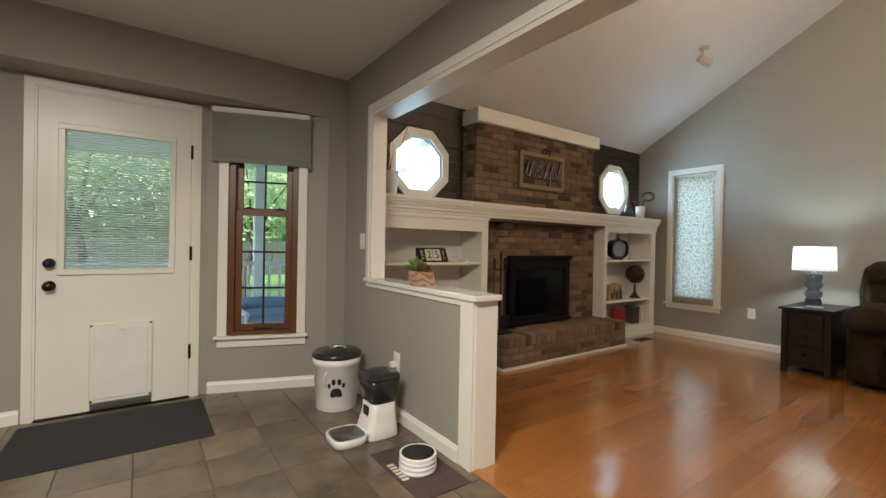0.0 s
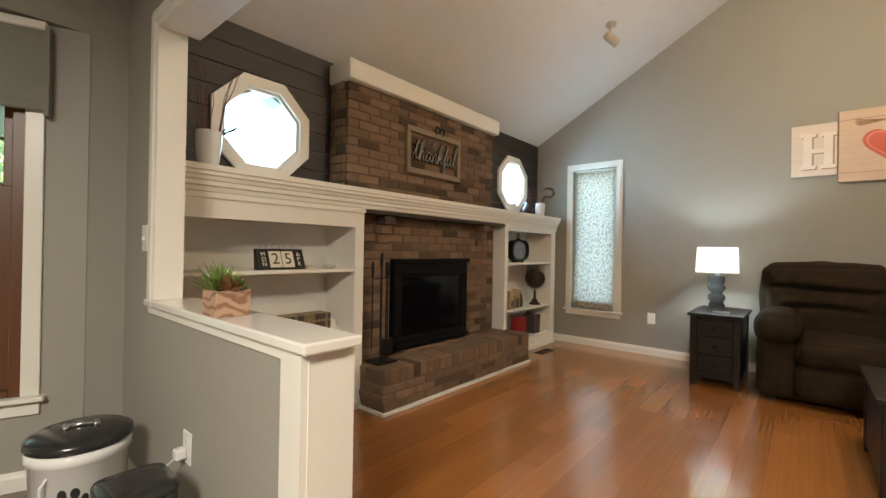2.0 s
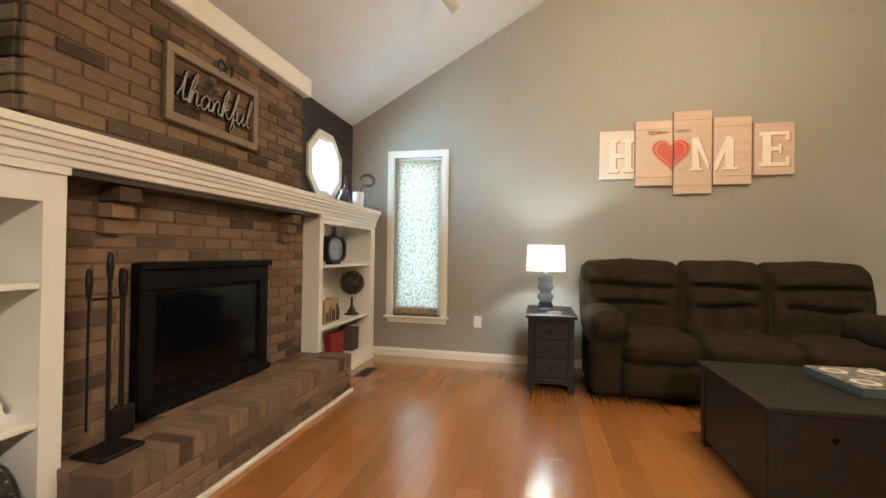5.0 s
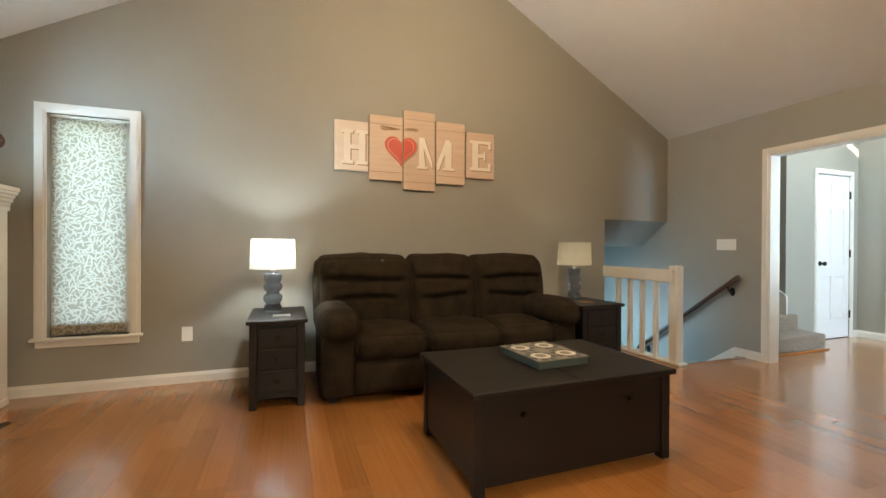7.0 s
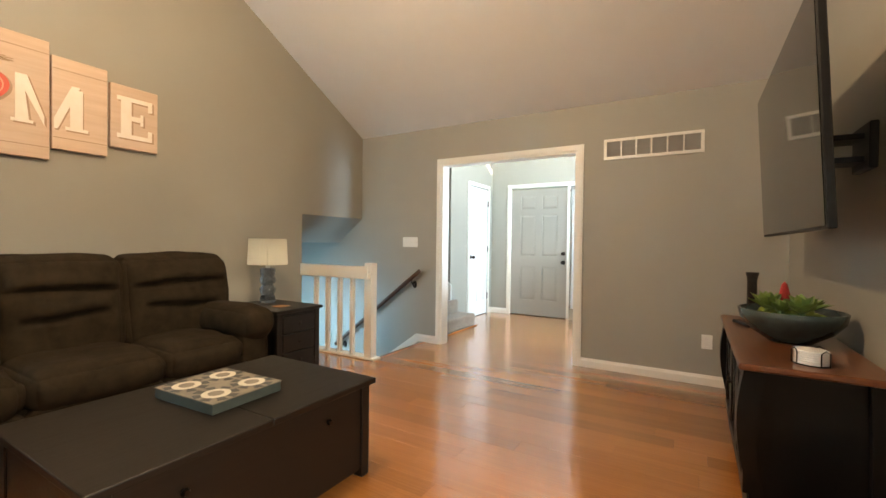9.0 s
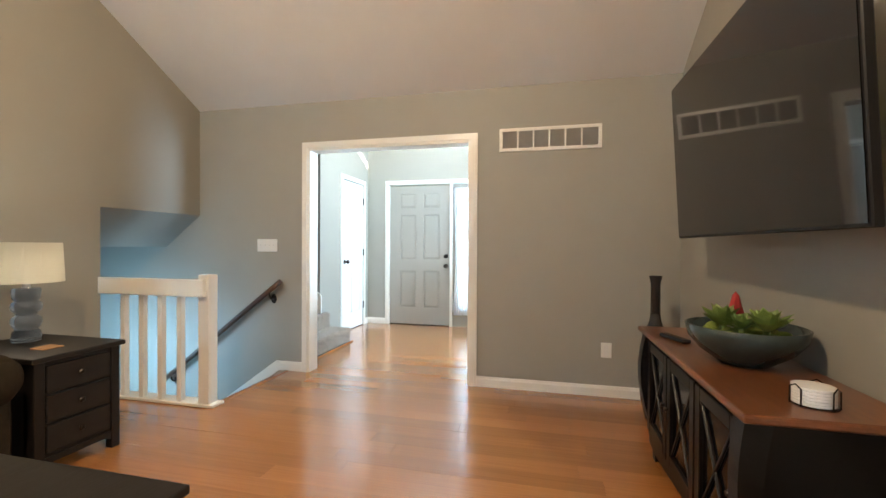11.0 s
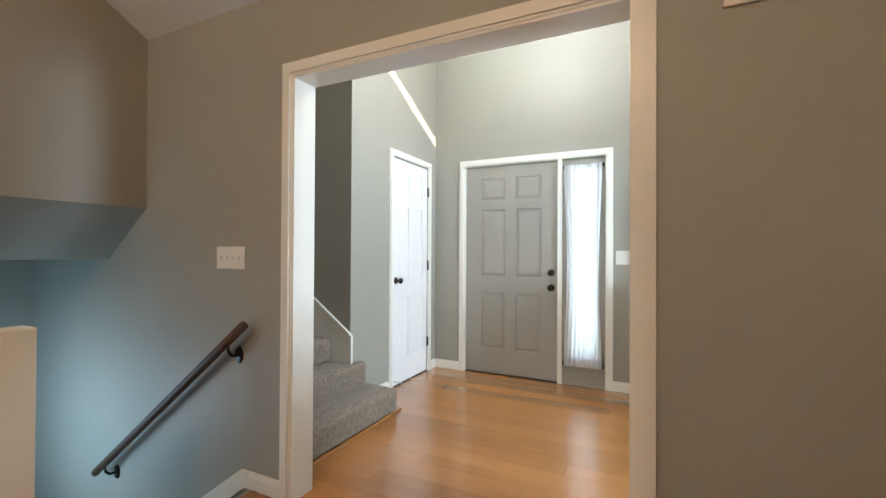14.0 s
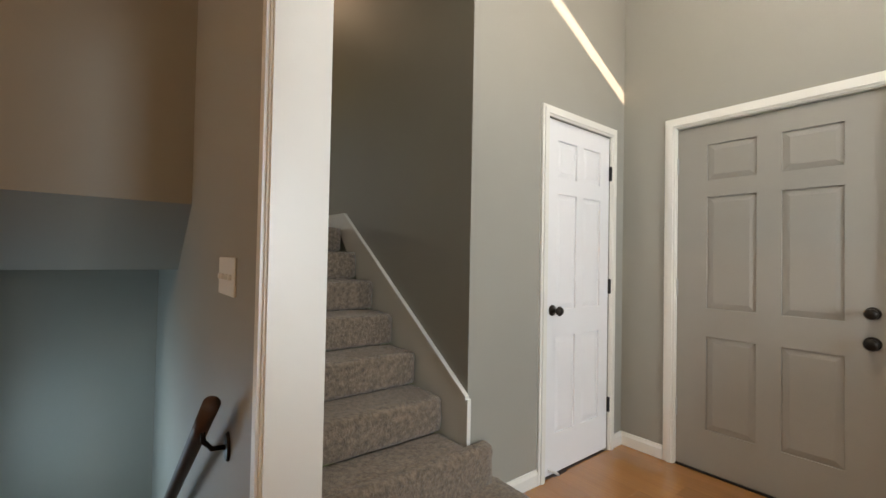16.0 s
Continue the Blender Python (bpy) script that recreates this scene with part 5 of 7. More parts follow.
for z in (0.25, 1.02, 1.76):
    part("hinge", box(CLOSET - 0.014, CLOSET + 0.004, CL0 - 0.004, CL0 + 0.010, z, z + 0.095, 0.002), BLACK, cd, "black hinge")
part("door_stop", tube([(CLOSET + 0.004, CL1 - 0.05, 0.05), (CLOSET - 0.07, CL1 - 0.05, 0.05)], 0.007, 8), PLASTIC, cd, "white spring door stop")
bm = bmesh.new()
for d, w0, w1 in ((0.014, 0.0, 0.058), (0.021, 0.012, 0.042)):
    for y, s in ((CL0, -1), (CL1, 1)):
        box(CLOSET - d, CLOSET, *sorted((y + s * w0, y + s * w1)), 0, CLZ + w1, bm=bm)
    box(CLOSET - d + 0.0005, CLOSET, CL0 - w0, CL1 + w0, CLZ + w0, CLZ + w1, bm=bm)
trim("trim_closet_door", bm, "white casing round the closet door")
setting("wall_closet_back", box(CLOSET + 0.12, 5.9, CL0 - 0.1, CL1 + 0.1, -0.1, -0.05), WALL, "closet floor", "floor")

# back door with a blind between its panes and a pet flap
bd = thing("back_door", ((DX0 + DX1) / 2, BAY_Y, 0), "closed white back door with a half window and pet flap", "door", kind="structure")
GX0, GX1, GZ0, GZ1 = -0.365, 0.182, 0.925, 1.80
bm = bmesh.new()
for x0, x1, z0, z1 in ((DX0 + 0.006, DX1 - 0.006, 0.012, GZ0), (DX0 + 0.006, DX1 - 0.006, GZ1, DZ - 0.006), (DX0 + 0.006, GX0, GZ0, GZ1), (GX1, DX1 - 0.006, GZ0, GZ1)):
    box(x0, x1, BAY_Y - 0.012, BAY_Y + 0.032, z0, z1, bm=bm)
part("leaf", bm, TRIM, bd)
bm = bmesh.new()
for x0, x1, z0, z1 in ((GX0 - 0.035, GX1 + 0.035, GZ0 - 0.035, GZ0), (GX0 - 0.035, GX1 + 0.035, GZ1, GZ1 + 0.035), (GX0 - 0.035, GX0, GZ0, GZ1), (GX1, GX1 + 0.035, GZ0, GZ1)):
    box(x0, x1, BAY_Y - 0.026, BAY_Y - 0.0125, z0, z1, 0.004, bm)
glazing = part("window_frame", bm, TRIM, bd)
part("pane", box(GX0, GX1, BAY_Y - 0.008, BAY_Y - 0.005, GZ0, GZ1), GLASS, glazing).visible_shadow = False
SLAT = translucent(material("white_mini_blind", (0.85, 0.87, 0.88), rough=0.5), (0.85, 0.92, 0.92), 0.6)
for k in range(54):
    z = GZ0 + 0.008 + (GZ1 - GZ0 - 0.016) * k / 53
    b = box(GX0 + 0.003, GX1 - 0.003, -0.0070, 0.0070, -0.0005, 0.0005)
    part("blind_slat", b, SLAT, glazing, m=pose(0, BAY_Y + 0.006, z, -36, 0, 0))
knob(bd, pose(-0.435, BAY_Y - 0.012, 0.825, 90, 0, 0))
knob(bd, pose(-0.435, BAY_Y - 0.012, 0.965, 90, 0, 0), "deadbolt", 0.026, "dark bronze deadbolt")
for z in (0.28, 0.98, 1.70):
    part("hinge", box(DX1 - 0.010, DX1 + 0.006, BAY_Y - 0.022, BAY_Y - 0.012, z, z + 0.10, 0.002), BRONZE, bd, "dark bronze hinge")
flap = part("pet_flap", box(-0.242, 0.095, BAY_Y - 0.030, BAY_Y - 0.0125, 0.060, 0.575, 0.006), TRIM, bd, "white pet door panel")
part("flap_panel", box(-0.215, 0.068, BAY_Y - 0.036, BAY_Y - 0.0305, 0.085, 0.545, 0.003), PLASTIC, flap)
part("flap_latch", box(-0.10, -0.05, BAY_Y - 0.044, BAY_Y - 0.0365, 0.525, 0.540, 0.003), PLASTIC, flap)
part("flap_seal", box(-0.235, 0.088, BAY_Y - 0.034, BAY_Y - 0.0125, 0.020, 0.058, 0.003), STEEL, flap, "grey weather strip")
for x in (-0.23, 0.083):
    for z in (0.075, 0.562):
        part("screw_cap", box(x - 0.006, x + 0.006, BAY_Y - 0.033, BAY_Y - 0.0305, z - 0.006, z + 0.006), BLACK, flap)
part("threshold", box(DX0, DX1, BAY_Y - 0.03, BAY_Y + 0.10, -0.006, 0.010, 0.003), BRONZE, bd)
bm = casing_x(DX0 + 0.004, DX1 - 0.004, DZ - 0.004, BAY_Y, -1, 0.06)
trim("trim_back_door", bm, "white casing round the back door")

# bay window: stained sash in a white casing
bw = thing("window_bay", (0.76, 3.36, SZ0), "tall stained-wood window with black grilles in a white casing", "window", kind="structure")
bm = bmesh.new()
for a, b, c, e in ((S0 - 0.065, S0, SZ0, 2.075), (S1, S1 + 0.065, SZ0, 2.075), (S0, S1, SZ1 - 0.02, 2.075)):
    box(a, b, 0.0, 0.016, c, e, 0.003, bm)
part("casing", bm, TRIM, bw, m=BAY)
part("window_sill", box(S0 - 0.085, S1 + 0.085, -0.04, 0.05, SZ0 - 0.022, SZ0, 0.004), TRIM, bw, m=BAY)
part("apron", box(S0 - 0.065, S1 + 0.065, 0.0, 0.016, SZ0 - 0.085, SZ0 - 0.022, 0.003), TRIM, bw, m=BAY)
bm = bmesh.new()
for a, b, c, e in ((S0, S0 + 0.045, SZ0, SZ1), (S1 - 0.045, S1, SZ0, SZ1), (S0 + 0.045, S1 - 0.045, SZ0, SZ0 + 0.03)):
    box(a, b, -0.10, -0.004, c, e, 0.003, bm)
part("window_frame", bm, WOODTRIM, bw, m=BAY)
MEET = 1.335
for nm, z0, z1, v in (("upper_sash", MEET, SZ1, -0.075), ("lower_sash", SZ0 + 0.03, MEET + 0.03, -0.035)):
    bm = bmesh.new()
    a, b = S0 + 0.046, S1 - 0.046
    for p, q, c, e in ((a, a + 0.045, z0, z1), (b - 0.045, b, z0, z1), (a + 0.045, b - 0.045, z0, z0 + 0.045), (a + 0.045, b - 0.045, z1 - 0.045, z1)):
        box(p, q, v - 0.028, v, c, e, 0.003, bm)
    sash = part(nm, bm, WOODTRIM, bw, m=BAY)
    part("pane", box(a + 0.045, b - 0.045, v - 0.016, v - 0.013, z0 + 0.045, z1 - 0.045), GLASS, sash, m=BAY).visible_shadow = False
    g = bmesh.new()
    mid = (a + b) / 2
    box(mid - 0.007, mid + 0.007, v - 0.012, v - 0.004, z0 + 0.045, z1 - 0.045, bm=g)
    for k in ((1, 2) if nm == "lower_sash" else (1, 2)):
        z = z0 + 0.045 + (z1 - z0 - 0.09) * k / 3
        box(a + 0.045, b - 0.045, v - 0.0115, v - 0.0045, z - 0.007, z + 0.007, bm=g)
    part("grille", g, BLACK, sash, "dark muntin grille", m=BAY)
part("sash_lift", tube([(0.32, -0.03, SZ0 + 0.05), (0.33, -0.008, SZ0 + 0.045), (0.43, -0.008, SZ0 + 0.045), (0.44, -0.03, SZ0 + 0.05)], 0.006, 8), BLACK, bw, "black sash lift", m=BAY)
for s in (0.27, 0.49):
    part("sash_lock", tube([(s - 0.03, -0.03, MEET + 0.034), (s, -0.03, MEET + 0.046), (s + 0.03, -0.03, MEET + 0.036)], 0.006, 6), BRONZE, bw, "bronze sash lock", m=BAY)
BLINDCLOTH = material("grey_linen_shade", (0.36, 0.36, 0.30), (0.31, 0.31, 0.26), 0.8, scale=30, stretch=(1, 1, 6), bump=0.15, bump_scale=200)
translucent(BLINDCLOTH, (0.62, 0.66, 0.60), 0.35)
rs = thing("roller_shade", (0.76, 3.33, 1.71), "grey-green roller shade drawn partly down over the bay window", "window shade")
part("fabric", box(0.03, 0.695, 0.040, 0.043, 1.735, 2.07), BLINDCLOTH, rs, m=BAY)
part("head_rail", box(0.025, 0.70, 0.018, 0.062, 2.06, 2.10, 0.006), TRIM, rs, m=BAY)
part("bottom_bar", cushion(0.025, 0.70, 0.028, 0.056, 1.700, 1.745, 0.012, 3), BLINDCLOTH, rs, m=BAY)
part("side_strip", box(0.695, 0.712, 0.0, 0.06, 1.68, 2.08), BLINDCLOTH, rs, m=BAY)

# ---- television, console and what stands on it ----
SCREEN = material("dark_tv_screen", (0.008, 0.008, 0.009), rough=0.05, spec=0.5)
tv = thing("television", (1.70, -1.66, 1.2), "large black wall-mounted television tilted down on an arm", "television")
TV = Matrix.Translation((1.765, -1.665, 1.22)) @ pose(0, 0, 0, 0, 3.2, 0)
part("screen", box(-0.002, 0.001, -0.725, 0.725, 0.012, 0.835), SCREEN, tv, "glossy dark screen", m=TV)
part("bezel", box(-0.030, -0.0025, -0.735, 0.735, 0.0, 0.847, 0.004), BLACK, tv, m=TV)
part("housing", box(-0.065, -0.031, -0.50, 0.50, 0.08, 0.60, 0.012), BLACK, tv, m=TV)
mount = part("wall_mount", box(WEST + 0.001, WEST + 0.03, -1.64, -1.42, 1.48, 1.67, 0.004), BLACK, tv, "black articulated wall mount")
for z in (1.525, 1.62):
    part("mount_arm", box(WEST + 0.03, 1.735, -1.62, -1.47, z - 0.012, z + 0.012, 0.004), BLACK, mount)
part("mount_head", box(1.665, 1.70, -1.66, -1.46, 1.45, 1.69, 0.004), BLACK, mount)
cs = thing("console_cabinet", (1.74, -1.7, 0), "black console cabinet with curved legs and a cherry wood top", "cabinet")
C0, C1, D0, D1, CH = 1.535, 1.985, -2.36, -1.03, 0.72
part("top", box(C0, C1, D0, D1, CH - 0.026, CH, 0.008, seg=2), CONSOLETOP, cs, "reddish cherry wood top")
part("body", box(C0 + 0.01, C1 - 0.05, D0 + 0.06, D1 - 0.06, 0.13, CH - 0.027), CONSOLEBLACK, cs)
for y in (D0 + 0.075, D1 - 0.075):
    for x, s in ((C1 - 0.045, 1), (C0 + 0.04, 0)):
        pts, rr = [], []
        for k in range(13):
            v = k / 12
            bow = 0.035 * math.sin(v * math.pi * 1.35 + 0.25) * s
            pts.append((x + bow - 0.02 * s, y + (0.018 * math.sin(v * math.pi * 1.35) * (1 if y > -1.6 else -1)), CH - 0.03 - (CH - 0.03) * v))
        bm = bmesh.new()
        prev = None
        for k, p in enumerate(pts):
            h = 0.036 - 0.016 * (k / 12) + (0.008 if k == 12 else 0)
            ringv = [bm.verts.new((p[0] + a * h, p[1] + b * h, p[2])) for a, b in ((-1, -1), (1, -1), (1, 1), (-1, 1))]
            if prev:
                for i in range(4):
                    bm.faces.new((prev[i], prev[(i + 1) % 4], ringv[(i + 1) % 4], ringv[i]))
            else:
                bm.faces.new(ringv)
            prev = ringv
        bm.faces.new(prev)
        part("leg", bm, CONSOLEBLACK, cs, "curved black cabriole leg", smooth=False)
part("apron", prism([(D0 + 0.10, 0.17), (D0 + 0.10, 0.10), (-2.1, 0.085), (-1.7, 0.12), (-1.3, 0.085), (D1 - 0.10, 0.10), (D1 - 0.10, 0.17)], "x", C1 - 0.062, C1 - 0.045), CONSOLEBLACK, cs)
for k in range(3):
    y0 = D0 + 0.115 + 0.371 * k
    y1 = y0 + 0.358
    bm = bmesh.new()
    for a, b, c, e in ((y0, y0 + 0.05, 0.18, 0.66), (y1 - 0.05, y1, 0.18, 0.66), (y0 + 0.05, y1 - 0.05, 0.18, 0.23), (y0 + 0.05, y1 - 0.05, 0.61, 0.66)):
        box(C1 - 0.05, C1 - 0.03, a, b, c, e, 0.003, bm)
    d = part("door", bm, CONSOLEBLACK, cs)
    part("door_pane", box(C1 - 0.049, C1 - 0.045, y0 + 0.05, y1 - 0.05, 0.23, 0.61), GLOSS, d)
    bm = tube([(C1 - 0.040, y0 + 0.05, 0.23), (C1 - 0.040, y1 - 0.05, 0.61)], 0.006, 6)
    tube([(C1 - 0.038, y1 - 0.05, 0.23), (C1 - 0.038, y0 + 0.05, 0.61)], 0.006, 6, bm)
    part("lattice", bm, CONSOLEBLACK, d, "crossed lattice bars")
    part("knob", lathe([(0, 0), (0.006, 0), (0.011, 0.010), (0.007, 0.018), (0, 0.018)], (0, 0, 0), 12), BRONZE, d, m=pose(C1 - 0.03, y1 - 0.025 if k != 1 else y0 + 0.025, 0.43, 0, 90, 0))

POTTERY = material("blue_green_glaze", (0.050, 0.075, 0.072), (0.028, 0.036, 0.036), 0.14, scale=14, bump=0.05, bump_scale=20, contrast=0.7)
MOSS = material("moss_green", (0.26, 0.32, 0.04), (0.12, 0.17, 0.02), 0.9, scale=30, bump=0.8, bump_scale=90)
GREENLEAF = material("succulent_green", (0.230, 0.330, 0.075), (0.100, 0.160, 0.035), 0.5, scale=22)
BX, BY = 1.745, -1.62
bowl = thing("pottery_bowl", (BX, BY, CH), "wide blue-green glazed bowl with moss and succulents on the console", "bowl")
part("bowl", lathe([(0, 0.004), (0.085, 0.0), (0.095, 0.008), (0.155, 0.05), (0.195, 0.10), (0.205, 0.145), (0.198, 0.148), (0.186, 0.11), (0.15, 0.062), (0, 0.05)], (BX, BY, CH), 40), POTTERY, bowl, smooth=True)
part("moss", cushion(BX - 0.115, BX + 0.115, BY - 0.115, BY + 0.115, CH + 0.075, CH + 0.132, 0.04, 14, 0.010, 0.02, None, 22), MOSS, bowl, "bright green moss filling")


def leaf_blade(bm, base, tip, width, fold=0.25):
    """A pointed leaf from base to tip."""
    b, t = Vector(base), Vector(tip)
    d = t - b
    side = d.cross(Vector((0, 0, 1)))
    side = (side.normalized() if side.length > 1e-4 else Vector((1, 0, 0))) * width
    up = side.cross(d).normalized() * width * fold
    m1, m2 = b + d * 0.35, b + d * 0.7
    vs = [bm.verts.new(p) for p in (b, m1 + side + up, m2 + side * 0.75 + up, t, m2 - side * 0.75 + up, m1 - side + up, m1 - up * 0.3, m2 - up * 0.3)]
    for q in ((0, 1, 6), (0, 6, 5), (1, 2, 7, 6), (6, 7, 4, 5), (2, 3, 7), (7, 3, 4)):
        bm.faces.new([vs[i] for i in q])


for k in range(4):
    cx, cy = BX + (0.05, -0.02, 0.09, -0.08)[k], BY + (0.10, 0.13, 0.03, -0.03)[k]
    wide, grow = (0.018, 0.085) if k not in (1, 2) else (0.030, 0.112)
    rosette = part("succulent", lathe([(0, 0), (0.012, 0.0), (0.010, 0.02), (0, 0.026)], (cx, cy, CH + 0.132), 8), GREENLEAF, bowl, "green succulent rosette")
    for j in range(14):
        a = 2.4 * j + k
        e = 0.35 + 0.9 * (j / 14)
        L = grow - 0.025 * j / 14
        bm = bmesh.new()
        leaf_blade(bm, (cx, cy, CH + 0.145), (cx + L * math.cos(a) * math.cos(e), cy + L * math.sin(a) * math.cos(e), CH + 0.15 + L * math.sin(e)), wide)
        part("leaf", bm, GREENLEAF, rosette)
part("cone_ornament", lathe([(0.0, 0.0), (0.032, 0.0), (0.034, 0.012), (0.022, 0.05), (0.012, 0.095), (0.0, 0.112)], (BX + 0.02, BY - 0.03, CH + 0.165), 18), material("red_felt", (0.34, 0.028, 0.026), (0.24, 0.016, 0.016), 0.9, scale=40, bump=0.3, bump_scale=200), bowl, "small red cone ornament", smooth=True)
part("cone_foot", lathe([(0, 0), (0.034, 0), (0.036, 0.02), (0.02, 0.035), (0, 0.035)], (BX + 0.02, BY - 0.03, CH + 0.135), 14), CREAM, bowl)
coast = thing("coaster_stack", (1.75, -1.17, CH), "stack of white round coasters in a wire holder", "coasters")
for k in range(6):
    part("coaster", lathe([(0, 0), (0.052, 0), (0.053, 0.003), (0.052, 0.0075), (0, 0.0075)], (1.75, -1.17, CH + 0.004 + 0.0085 * k), 28), CERAMIC, coast)
bm = bmesh.new()
for a in (0.3, 2.2, 4.1):
    x, y = 1.75 + 0.056 * math.cos(a), -1.17 + 0.056 * math.sin(a)
    u, v = -0.018 * math.sin(a), 0.018 * math.cos(a)
    tube([(x + u, y + v, CH), (x + u, y + v, CH + 0.05), (x, y, CH + 0.06), (x - u, y - v, CH + 0.05), (x - u, y - v, CH)], 0.0022, 6, bm)
tube([(1.75 + 0.056 * math.cos(a), -1.17 + 0.056 * math.sin(a), CH + 0.0025) for a in [2 * math.pi * k / 24 for k in range(25)]], 0.0022, 6, bm)
part("holder", bm, BRONZE, coast, "dark wire holder")
ob = thing("remote_control", (1.88, -2.02, CH), "black remote control on the console", "remote")
part("body", box(-0.022, 0.022, -0.09, 0.09, 0, 0.018, 0.006, seg=2), BLACK, ob, m=pose(1.89, -2.0, CH, 0, 0, 20))
vase = thing("floor_vase", (1.775, -2.87, 0), "tall dark glazed floor vase with a narrow neck", "vase")
VASE = material("dark_glazed_vase", (0.040, 0.036, 0.034), (0.022, 0.022, 0.022), 0.08, scale=10, bump=0.5, bump_scale=38, contrast=0.8)
VP = ((0.0, 0.0), (0.060, 0.0), (0.064, 0.02), (0.090, 0.14), (0.104, 0.28), (0.106, 0.38), (0.092, 0.50), (0.062, 0.60), (0.037, 0.67), (0.031, 0.72), (0.030, 0.92), (0.040, 0.965), (0.042, 0.972), (0.034, 0.970), (0.026, 0.93), (0.0, 0.90))
part("body", lathe(list(VP[:10]) + [(0.0, 0.72)], (1.775, -2.86, 0), 40), VASE, vase, smooth=True)
part("neck", lathe([(0.0, 0.722)] + [(r, z + 0.002) for r, z in VP[9:]], (1.775, -2.86, 0), 32), VASE, vase, "slender flared neck", smooth=True)


# ---- plates, vents, the ceiling spot ----
def wall_plate(name, m, w, h, marks, label, category):
    ob = thing(name, m.translation, label, category)
    plate = part("plate", box(-w / 2, w / 2, -0.006, 0.0, -h / 2, h / 2, 0.0025), PLASTIC, ob, m=m)
    for kind, u, v in marks:
        if kind == "toggle":
            part("toggle", box(u - 0.005, u + 0.005, -0.016, -0.0062, v - 0.010, v + 0.008, 0.002), PLASTIC, plate, m=m)
        else:
            part("socket", box(u - 0.016, u + 0.016, -0.0075, -0.0062, v - 0.014, v + 0.014, 0.002), CERAMIC, plate, m=m)
    return ob


duo = (("socket", 0, 0.022), ("socket", 0, -0.022))
wall_plate("wall_outlet", pose(EAST, 1.96, 0.40, 0, 0, -90), 0.078, 0.118, duo, "white wall outlet on the grey wall", "outlet")
wall_plate("wall_outlet", pose(2.035, SOUTH, 0.362, 0, 0, 180), 0.078, 0.118, duo, "white wall outlet on the grey wall", "outlet")
wall_plate("wall_outlet", pose(WEST, -1.03, 0.35, 0, 0, 90), 0.078, 0.118, duo, "white wall outlet beside the console", "outlet")
wall_plate("wall_outlet", pose(KFACE, 2.40, 0.37, 0, 0, -90), 0.078, 0.118, duo, "white wall outlet above the pet feeder", "outlet")
wall_plate("light_switch", pose(5.05, SOUTH, 1.165, 0, 0, 180), 0.215, 0.118, [("toggle", 0.046 * k, 0) for k in (-1.5, -0.5, 0.5, 1.5)], "white four-gang light switch by the entry opening", "light switch")
wall_plate("light_switch", pose(3.273, FRONT, 1.16, 0, 0, 180), 0.125, 0.122, [("toggle", 0.046 * k, 0) for k in (-0.5, 0.5)], "white double light switch by the front door", "light switch")
wall_plate("light_switch", pose(KFACE, 2.955, 1.14, 0, 0, -90), 0.078, 0.118, [("toggle", 0, 0)], "white light switch on the half wall end", "light switch")
plug = thing("power_adapter", (KFACE - 0.03, 2.41, 0.36), "white plug and cord of the pet feeder", "plug")
part("plug_body", box(KFACE - 0.045, KFACE - 0.008, 2.385, 2.425, 0.335, 0.372, 0.005), PLASTIC, plug)
part("cord", tube([(KFACE - 0.04, 2.41, 0.34), (KFACE - 0.07, 2.44, 0.30), (KFACE - 0.08, 2.42, 0.15), (KFACE - 0.09, 2.36, 0.012), (KFACE - 0.14, 2.30, 0.008)], 0.004, 6), PLASTIC, plug)

plug = thing("power_adapter", (WEST + 0.02, -1.03, 0.36), "white plugs and cords in the outlet beside the console", "plug")
part("plug_body", box(WEST + 0.008, WEST + 0.040, -1.050, -1.012, 0.355, 0.392, 0.005), PLASTIC, plug)
part("plug_body", box(WEST + 0.008, WEST + 0.034, -1.046, -1.014, 0.312, 0.342, 0.005), PLASTIC, plug)
part("cord", tube([(WEST + 0.035, -1.03, 0.355), (WEST + 0.05, -1.05, 0.30), (WEST + 0.04, -1.12, 0.15), (WEST + 0.03, -1.20, 0.03)], 0.0035, 6), PLASTIC, plug)
part("cord", tube([(WEST + 0.030, -1.03, 0.312), (WEST + 0.045, -1.04, 0.25), (WEST + 0.035, -1.09, 0.10), (WEST + 0.03, -1.18, 0.02)], 0.0035, 6), BLACK, plug, "black cord")

rv = thing("return_air_grille", (2.48, SOUTH, 1.94), "white wall return-air grille with five dividers", "vent")
V0, V1, VZ0, VZ1 = 2.08, 2.875, 1.942, 2.130
bm = bmesh.new()
for a, b, c, e in ((V0, V1, VZ0, VZ0 + 0.026), (V0, V1, VZ1 - 0.026, VZ1), (V0, V0 + 0.026, VZ0 + 0.026, VZ1 - 0.026), (V1 - 0.026, V1, VZ0 + 0.026, VZ1 - 0.026)):
    box(a, b, SOUTH, SOUTH + 0.012, c, e, 0.002, bm)
for k in range(1, 6):
    x = V0 + 0.026 + (V1 - V0 - 0.052) * k / 6
    box(x - 0.006, x + 0.006, SOUTH, SOUTH + 0.011, VZ0 + 0.026, VZ1 - 0.026, bm=bm)
part("frame", bm, TRIM, rv)
VENTGREY = material("grey_vent_metal", (0.42, 0.40, 0.36), rough=0.5, scale=10)
part("backing", box(V0 + 0.02, V1 - 0.02, SOUTH + 0.0005, SOUTH + 0.002, VZ0 + 0.02, VZ1 - 0.02), VENTGREY, rv)
